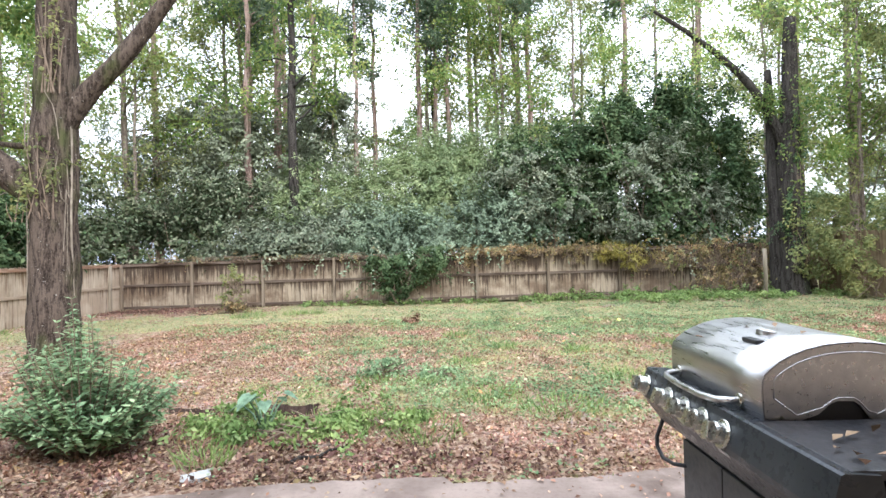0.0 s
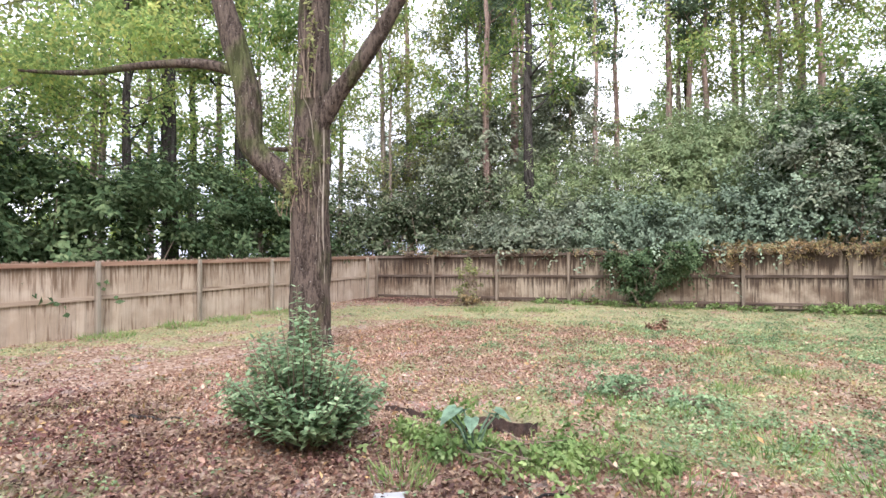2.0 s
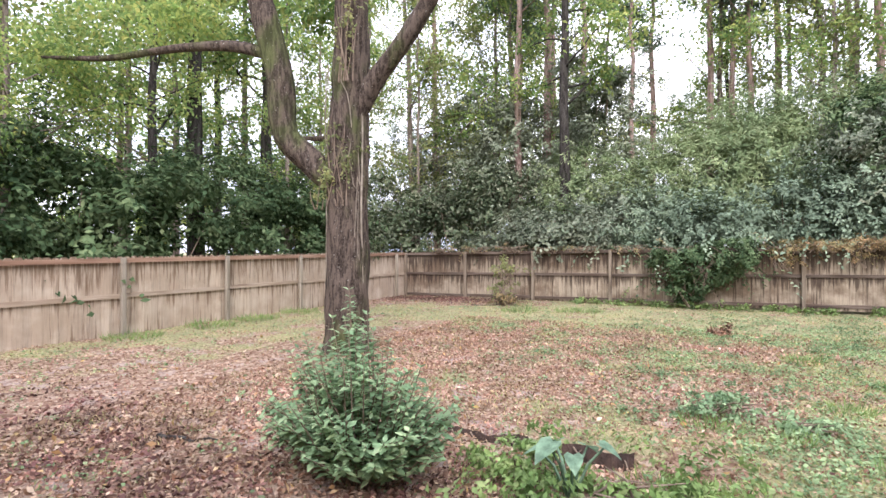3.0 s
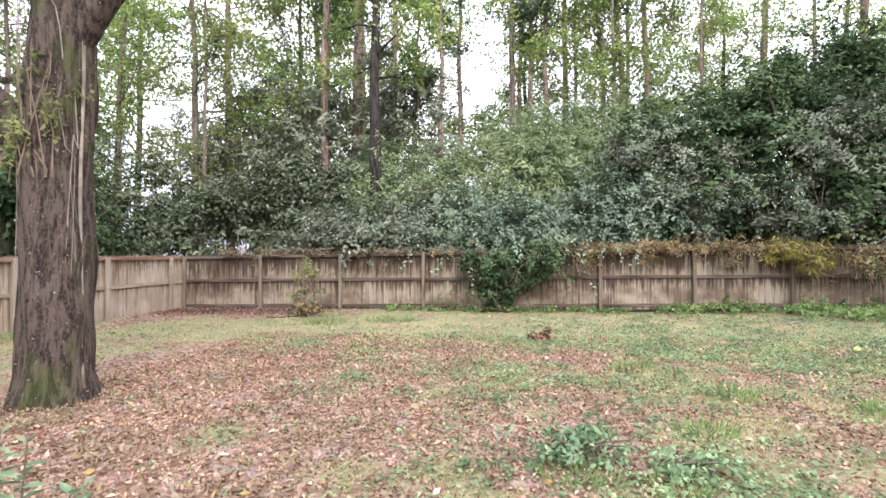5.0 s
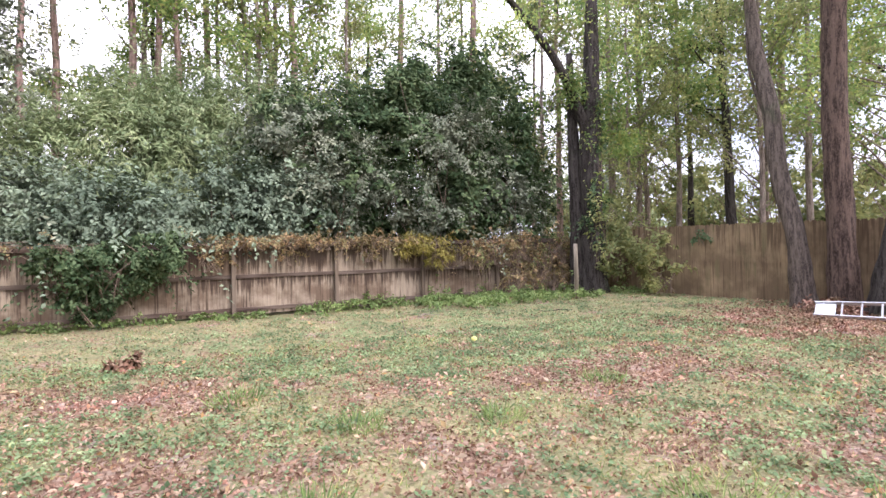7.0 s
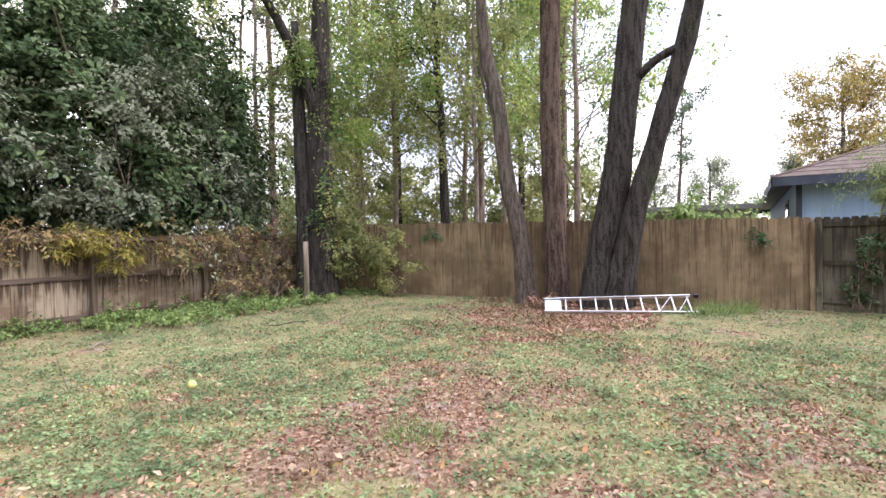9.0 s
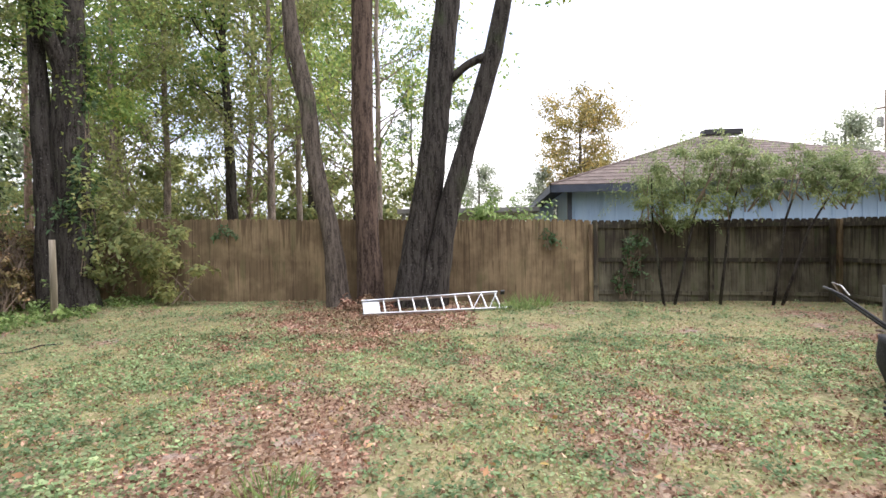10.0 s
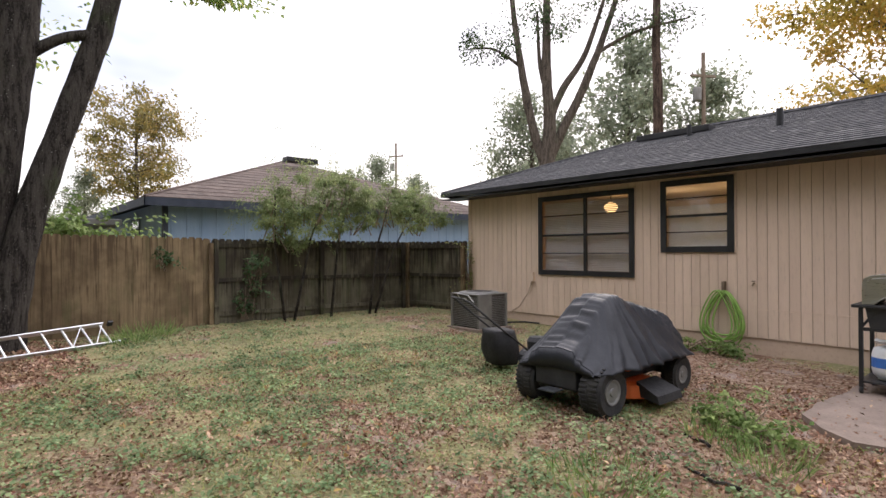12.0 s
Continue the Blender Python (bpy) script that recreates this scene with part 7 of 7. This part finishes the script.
    for i in range(nu):
        for j in range(nv):
            s = -1 + 2 * j / (nv - 1)
            sg, a = (1 if s >= 0 else -1), abs(s)
            c = 0.34
            if a < c:
                x, z, q = crest[i] * a / c, top[i] - 0.02 * (a / c) ** 2, 0.0
            else:
                q = (a - c) / (1 - c)
                x = crest[i] + (hw[i] - crest[i]) * q ** 0.9
                z = top[i] - 0.02 + (hem[i] - top[i] + 0.02) * q
            # folds run from the high points down to the hem and fan out
            fan = (ys[i] + 0.25) / (0.35 + 0.75 * q)
            w = noise.noise(Vector((fan * 1.9, 2.3 * sg, 0.5 * q)))
            w2 = noise.noise(Vector((fan * 4.1 + 4, 5.1 * sg, 0.9 * q)))
            fold = 0.16 * (0.35 - abs(w)) + 0.07 * (0.3 - abs(w2))
            g = noise.noise(Vector((ys[i] * 11, x * 8 * sg, z * 5 + 5)))
            out = fold * (0.15 + 0.95 * q) + 0.006 * g
            vs.append((sg * (x + out * (0.3 + 0.7 * q)), 0.88 * ys[i] + 0.01 * g, z + 0.5 * fold * (1 - q) + 0.006 * g + (0.02 * math.sin(5 * ys[i] + 2 * sg) * max(0, q - 0.8) * 5)))
    fs = [(i * nv + j, (i + 1) * nv + j, (i + 1) * nv + j + 1, i * nv + j + 1) for i in range(nu - 1) for j in range(nv - 1)]
    m.add(vs, fs)
    for i, sgn in ((0, -1), (nu - 1, 1)):
        rim = [Vector(vs[i * nv + j]) for j in range(nv)]
        low = [Vector((p.x * 1.02, p.y + sgn * 0.012, min(p.z, 0.44 + 0.02 * math.sin(5 * p.x + 1)))) for p in rim]
        mid = [(a + b) / 2 + Vector((0, sgn * 0.008, 0)) for a, b in zip(rim, low)]
        m.add(rim + mid + low, [(j, j + 1, nv + j + 1, nv + j) for j in range(nv - 1)] + [(nv + j, nv + j + 1, 2 * nv + j + 1, 2 * nv + j) for j in range(nv - 1)])
    cv = part("cover", m, M_COVERCLOTH, ob, "dark grey draped fabric cover", smooth=True)
    so = cv.modifiers.new("thickness", "SOLIDIFY")
    so.thickness = 0.006


mower()


def walk_mower():
    ob = thing("push_mower", "push mower with a black grass bag and bent handle", "mower", (6.15, 3.75, float(zg(6.15, 3.75))), 70)
    part("deck", Mesh().lathe([(0.02, 0.24), (0.22, 0.23), (0.27, 0.18), (0.28, 0.08)], Matrix.Translation((-0.25, 0, 0)), 22), M_PLASTIC, ob)
    part("engine", Mesh().lathe([(0.14, 0.24), (0.15, 0.36), (0.11, 0.42), (0.02, 0.43)], Matrix.Translation((-0.25, 0, 0)), 18), M_PLASTIC, ob)
    for x in (-0.5, 0.02):
        for y in (-0.27, 0.27):
            part("wheel", Mesh().lathe([(0.02, -0.025), (0.09, -0.025), (0.10, 0), (0.09, 0.025), (0.02, 0.025)], Matrix.Translation((x, y, 0.1)) @ Matrix.Rotation(radians(90), 4, "X"), 18), M_TYRE, ob)
    bag = Mesh()
    n = 20
    ring = []
    for i in range(9):
        u = i / 8
        z = 0.10 + 0.46 * u
        for k in range(n):
            a = 2 * math.pi * k / n
            c, s = math.cos(a), math.sin(a)
            q = (abs(c) ** 4 + abs(s) ** 4) ** -0.25
            bul = 0.86 + 0.16 * math.sin(math.pi * min(1, u * 1.05)) + 0.05 * noise.noise(Vector((3 * c, 3 * s, 5 * u)))
            ring.append((0.33 + 0.21 * c * q * bul + 0.05 * u, 0.27 * s * q * bul, z))
    bag.add(ring, [(i * n + k, i * n + (k + 1) % n, (i + 1) * n + (k + 1) % n, (i + 1) * n + k) for i in range(8) for k in range(n)] + [tuple(range(n - 1, -1, -1)), tuple(range(8 * n, 9 * n))])
    part("grass_bag", bag, M_BAG, ob, "black fabric grass bag", smooth=True)
    hd = part("handle", Mesh().tube([(0.0, -0.24, 0.25), (0.55, -0.24, 0.68), (0.92, -0.23, 0.98), (0.99, -0.20, 1.02), (0.99, 0.20, 1.02), (0.92, 0.23, 0.98), (0.55, 0.24, 0.68), (0.0, 0.24, 0.25)], 0.014, 8), M_PLASTIC, ob, "bent black tube handle", smooth=True)
    part("lever", Mesh().tube([(0.86, -0.23, 0.98), (0.92, -0.19, 1.07), (0.92, 0.19, 1.07), (0.86, 0.23, 0.98)], 0.007, 6), M_STEEL, hd)
    part("crossbar", Mesh().tube([(0.62, -0.24, 0.74), (0.62, 0.24, 0.74)], 0.010, 6), M_PLASTIC, hd)


walk_mower()

# ---------------------------------------------------------------- beside the house wall
ac = thing("air_conditioner", "grey outdoor air conditioner unit on a slab by the house", "air conditioner", (9.0, 1.78, float(zg(9.0, 1.78))), 0)
ac.matrix_basis = ac.matrix_basis @ Matrix.Scale(0.87, 4)
part("pad", Mesh().box(-0.55, -0.55, -0.03, 0.55, 0.55, 0.06, bev=0.012), M_CONC, ac)
part("coil", Mesh().box(-0.44, -0.44, 0.062, 0.44, 0.44, 0.82), M_ACDARK, ac)
for k in range(17):
    z = 0.10 + k * 0.041
    part("louvre", Mesh().box(-0.462, -0.462, z, 0.462, 0.462, z + 0.012), M_ACGREY, ac)
for x in (-0.45, 0.45):
    for y in (-0.45, 0.45):
        part("corner_post", Mesh().box(x - 0.03, y - 0.03, 0.061, x + 0.03, y + 0.03, 0.835, bev=0.008), M_ACGREY, ac)
part("service_panel", Mesh().box(-0.474, 0.05, 0.07, -0.464, 0.42, 0.82, bev=0.003), M_ACGREY, ac)
top_ = part("top", Mesh().lathe([(0.30, 0.84), (0.32, 0.885), (0.44, 0.875), (0.47, 0.836), (0.46, 0.826), (0.30, 0.826)], Matrix.Diagonal((1.04, 1.04, 1, 1)), 28), M_ACGREY, ac)
part("top_plate", Mesh().box(-0.485, -0.485, 0.822, 0.485, 0.485, 0.846, bev=0.006), M_ACGREY, ac)
for k in range(7):
    part("grille_ring", Mesh().tube([((0.05 + 0.04 * k) * math.cos(a), (0.05 + 0.04 * k) * math.sin(a), 0.885) for a in np.linspace(0, 2 * math.pi, 21)], 0.004, 4), M_ACDARK, top_)
part("badge", Mesh().box(-0.06, 0.465, 0.70, 0.06, 0.472, 0.74), M_ALU, ac)

hose = thing("garden_hose", "bright green garden hose coiled on a wall hook", "hose", (4.73, WY + 0.08, 0.0))
part("hook", Mesh().box(-0.02, -0.078, 0.86, 0.02, 0.03, 1.14, bev=0.006), M_TWIG, hose, "rusty brown hook")
for i in range(9):
    hr = random.Random(500 + i)
    w, h, cx, yy = 0.30 + hr.uniform(-0.12, 0.10), 0.44 + hr.uniform(-0.12, 0.03), hr.uniform(-0.10, 0.10), 0.0 + 0.022 * (i % 4) + hr.uniform(0, 0.01)
    zt = 1.0 - hr.uniform(0, 0.05)
    pts = []
    for a in np.linspace(0, 2 * math.pi, 33):
        v = (1 - math.cos(a)) / 2
        pts.append((cx + w * math.sin(a) * (0.45 + 0.75 * v), yy + 0.05 * v + 0.012 * math.sin(2 * a + i), zt - 2 * h * v))
    part("loop", Mesh().tube(pts, 0.0125, 7, False), M_HOSE, hose, smooth=True)
part("end", Mesh().tube([(0.1, 0.06, 0.06), (0.3, 0.14, 0.02), (0.5, 0.2, 0.02), (0.62, 0.1, 0.03)], 0.0125, 7), M_HOSE, hose, smooth=True)

tap = thing("faucet", "small brass outdoor faucet on the siding", "faucet", (4.29, WY, 1.12))
part("pipe", Mesh().tube([(0, -0.01, 0), (0, 0.06, 0.0), (0, 0.09, -0.03)], 0.013, 8), M_COPPER, tap)
part("handle", Mesh().lathe([(0.006, 0), (0.03, 0.004), (0.03, 0.012), (0.006, 0.016)], Matrix.Translation((0, 0.045, 0.03)), 10), M_TWIG, tap)
ebox = thing("outlet_box", "small tan electrical box on the siding", "electrical box", (8.8, WY, 0.98))
part("box", Mesh().box(-0.06, 0.001, 0, 0.06, 0.07, 0.2, bev=0.008), M_SIDING, ebox)
part("cable", Mesh().tube([(0, 0.04, 0.0), (0.05, 0.10, -0.25), (0.1, 0.35, -0.55), (0.15, 0.8, -0.72), (0.2, 1.05, -0.7)], 0.016, 6), M_COPPER, ebox, "tan flexible conduit")
part("line", Mesh().tube([(-0.2, 0.03, -0.92), (0.1, 0.2, -0.9), (0.2, 0.7, -0.88), (0.3, 1.05, -0.8)], 0.02, 6), M_PLASTIC, ebox, "black insulated line")
# flashing seam along the siding
part("trim_strip", Mesh().box(-6.9 - 5, WY + 0.001, 0.70, HX - 5 - 0.1, WY + 0.006, 0.712), M_SIDING, house)

# roof fittings
rv = thing("roof_vent", "black ridge vent box on the shingles", "roof vent", (6.9, -2.62, 4.28), 0)
part("box", Mesh().box(-0.85, -0.25, 0.0, 0.85, 0.25, 0.14, bev=0.02), M_BLACK, rv)
vp = thing("vent_pipe", "short black plumbing vent pipe on the roof", "vent pipe", (4.45, -1.55, 3.85), 0)
part("pipe", Mesh().tube([(0, 0, 0), (0, 0, 0.42)], 0.06, 12), M_BLACK, vp)
vp2 = thing("vent_pipe", "short black plumbing vent pipe near the ridge", "vent pipe", (6.35, -2.1, 4.1), 0)
part("pipe", Mesh().tube([(0, 0, 0), (0, 0, 0.3)], 0.05, 12), M_BLACK, vp2)
rv2 = thing("roof_vent", "dark vent box on the neighbour's brown roof", "roof vent", (22.0, -0.55, 5.42), 0)
part("box", Mesh().box(-0.25, -0.7, 0.0, 0.25, 0.7, 0.2, bev=0.02), M_BLACK, rv2)

# pendant lamp seen through the window
M_LAMP, lt, lp = nodes_of("lit_lamp_glass")
lp.inputs["Base Color"].default_value = (0.9, 0.75, 0.5, 1)
lp.inputs["Emission Color"].default_value = (1.0, 0.62, 0.25, 1)
lp.inputs["Emission Strength"].default_value = 2.2
lamp = thing("ceiling_lamp", "lit amber glass ceiling lamp inside the room", "lamp", (7.67, -1.1, 2.64))
part("shade", Mesh().lathe([(0.02, -0.12), (0.10, -0.10), (0.16, 0.0), (0.10, 0.08), (0.03, 0.1)], sides=20), M_LAMP, lamp, "amber glass shade", smooth=True)
part("rod", Mesh().tube([(0, 0, 0.1), (0, 0, 0.28)], 0.012, 6), M_BLACK, lamp)
pl = bpy.data.lights.new("room_light", "POINT")
pl.energy, pl.color, pl.shadow_soft_size = 5, (1.0, 0.68, 0.36), 0.15
room_light = new("room_light", pl)
room_light.location = (6.2, -1.3, 2.4)
pl2 = bpy.data.lights.new("kitchen_light", "POINT")
pl2.energy, pl2.color, pl2.shadow_soft_size = 20, (1.0, 0.66, 0.32), 0.15
kitchen_light = new("kitchen_light", pl2)
kitchen_light.location = (4.4, -1.2, 2.4)


# ---------------------------------------------------------------- beyond the fences
M_POLE = surf("utility_pole_wood", (0.16, 0.12, 0.09), (0.24, 0.19, 0.15), 3, 0.9, 0.4, stretch=(1, 1, 0.2))
for i, (x, y, h, a) in enumerate(((41.3, -19.5, 11.9, 30), (13.3, -19.5, 12.3, 60))):
    up = thing("utility_pole", "wooden utility pole with crossarm and transformer", "utility pole", (x, y, -0.1), a, group="utility poles")
    part("pole", Mesh().tube([(0, 0, 0), (0, 0, h)], [0.13, 0.10], 10), M_POLE, up)
    part("crossarm", Mesh().box(-0.75, -0.06, h - 1.3, 0.75, 0.06, h - 1.18), M_POLE, up)
    part("transformer", Mesh().lathe([(0.2, 0), (0.22, 0.05), (0.22, 0.65), (0.18, 0.72), (0.03, 0.74)], Matrix.Translation((0.38, 0, h - 2.6)), 14), M_ACGREY, up)
    for s in (-0.65, 0.65):
        part("insulator", Mesh().lathe([(0.04, 0), (0.05, 0.06), (0.02, 0.14)], Matrix.Translation((s, 0, h - 1.18)), 8), M_ACGREY, up)
FAR = "far trees"
M_AUTUMN_G = foliage("turning_autumn_leaves", [(0.27, 0.24, 0.10), (0.39, 0.30, 0.10), (0.23, 0.23, 0.12), (0.44, 0.31, 0.09)], through_light=0.4)
g1 = tall_tree("autumn_tree", "rounded autumn tree with golden brown leaves beyond the houses", (45.4, 1.1), 12.3, 0.25, M_BARK_GREY, M_AUTUMN_G, 81, crown_from=0.42, boughs=34, spread=5.0, n=10000, size=0.26, group=FAR, rounded=True)
tall_tree("autumn_tree", "tall golden autumn tree behind the house roof", (4.0, -13.0), 11.8, 0.25, M_BARK_GREY, M_AUTUMN, 82, crown_from=0.35, boughs=28, spread=5.6, n=12000, size=0.19, group=FAR, rounded=True)
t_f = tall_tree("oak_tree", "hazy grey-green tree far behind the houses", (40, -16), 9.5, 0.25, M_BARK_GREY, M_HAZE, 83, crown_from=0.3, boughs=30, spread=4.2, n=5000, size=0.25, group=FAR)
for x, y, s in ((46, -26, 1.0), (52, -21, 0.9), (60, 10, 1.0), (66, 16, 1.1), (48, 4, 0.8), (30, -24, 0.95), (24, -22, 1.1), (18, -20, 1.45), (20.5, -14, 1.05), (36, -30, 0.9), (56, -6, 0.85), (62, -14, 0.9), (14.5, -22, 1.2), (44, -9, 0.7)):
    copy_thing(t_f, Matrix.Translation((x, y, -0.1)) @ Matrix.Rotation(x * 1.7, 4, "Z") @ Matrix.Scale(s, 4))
tall_tree("pine_tree", "slender far pine with sparse tufts", (38, 14), 12.5, 0.16, M_BARK_GREY, M_PINE, 84, crown_from=0.5, boughs=12, spread=3.0, n=1800, size=0.22, group=FAR)
tall_tree("pine_tree", "slender far pine leaning over the carport", (34, 10.5), 10.5, 0.14, M_BARK_GREY, M_PINE, 85, lean=(0.02, -0.04), crown_from=0.5, boughs=10, spread=2.4, n=1400, size=0.2, group=FAR)
cp = thing("carport", "low flat-roofed grey carport beside the blue house", "carport", (25, 9.0, -0.1))
part("roof", Mesh().box(-6.5, -2.4, 2.55, 6.5, 2.4, 2.72, bev=0.02), M_ACGREY, cp)
for x in (-6.3, 6.3):
    for y in (-2.2, 2.2):
        part("post", Mesh().box(x - 0.05, y - 0.05, 0.0, x + 0.05, y + 0.05, 2.55), M_ACGREY, cp)
post_ = thing("fence_post", "broad brown cedar board where the two fences meet", "fence post", (12.83, 5.88, 0.08))
part("board", Mesh().box(-0.02, -0.10, -0.1, 0.03, 0.10, 1.78, bev=0.008), M_FENCE_E, post_)
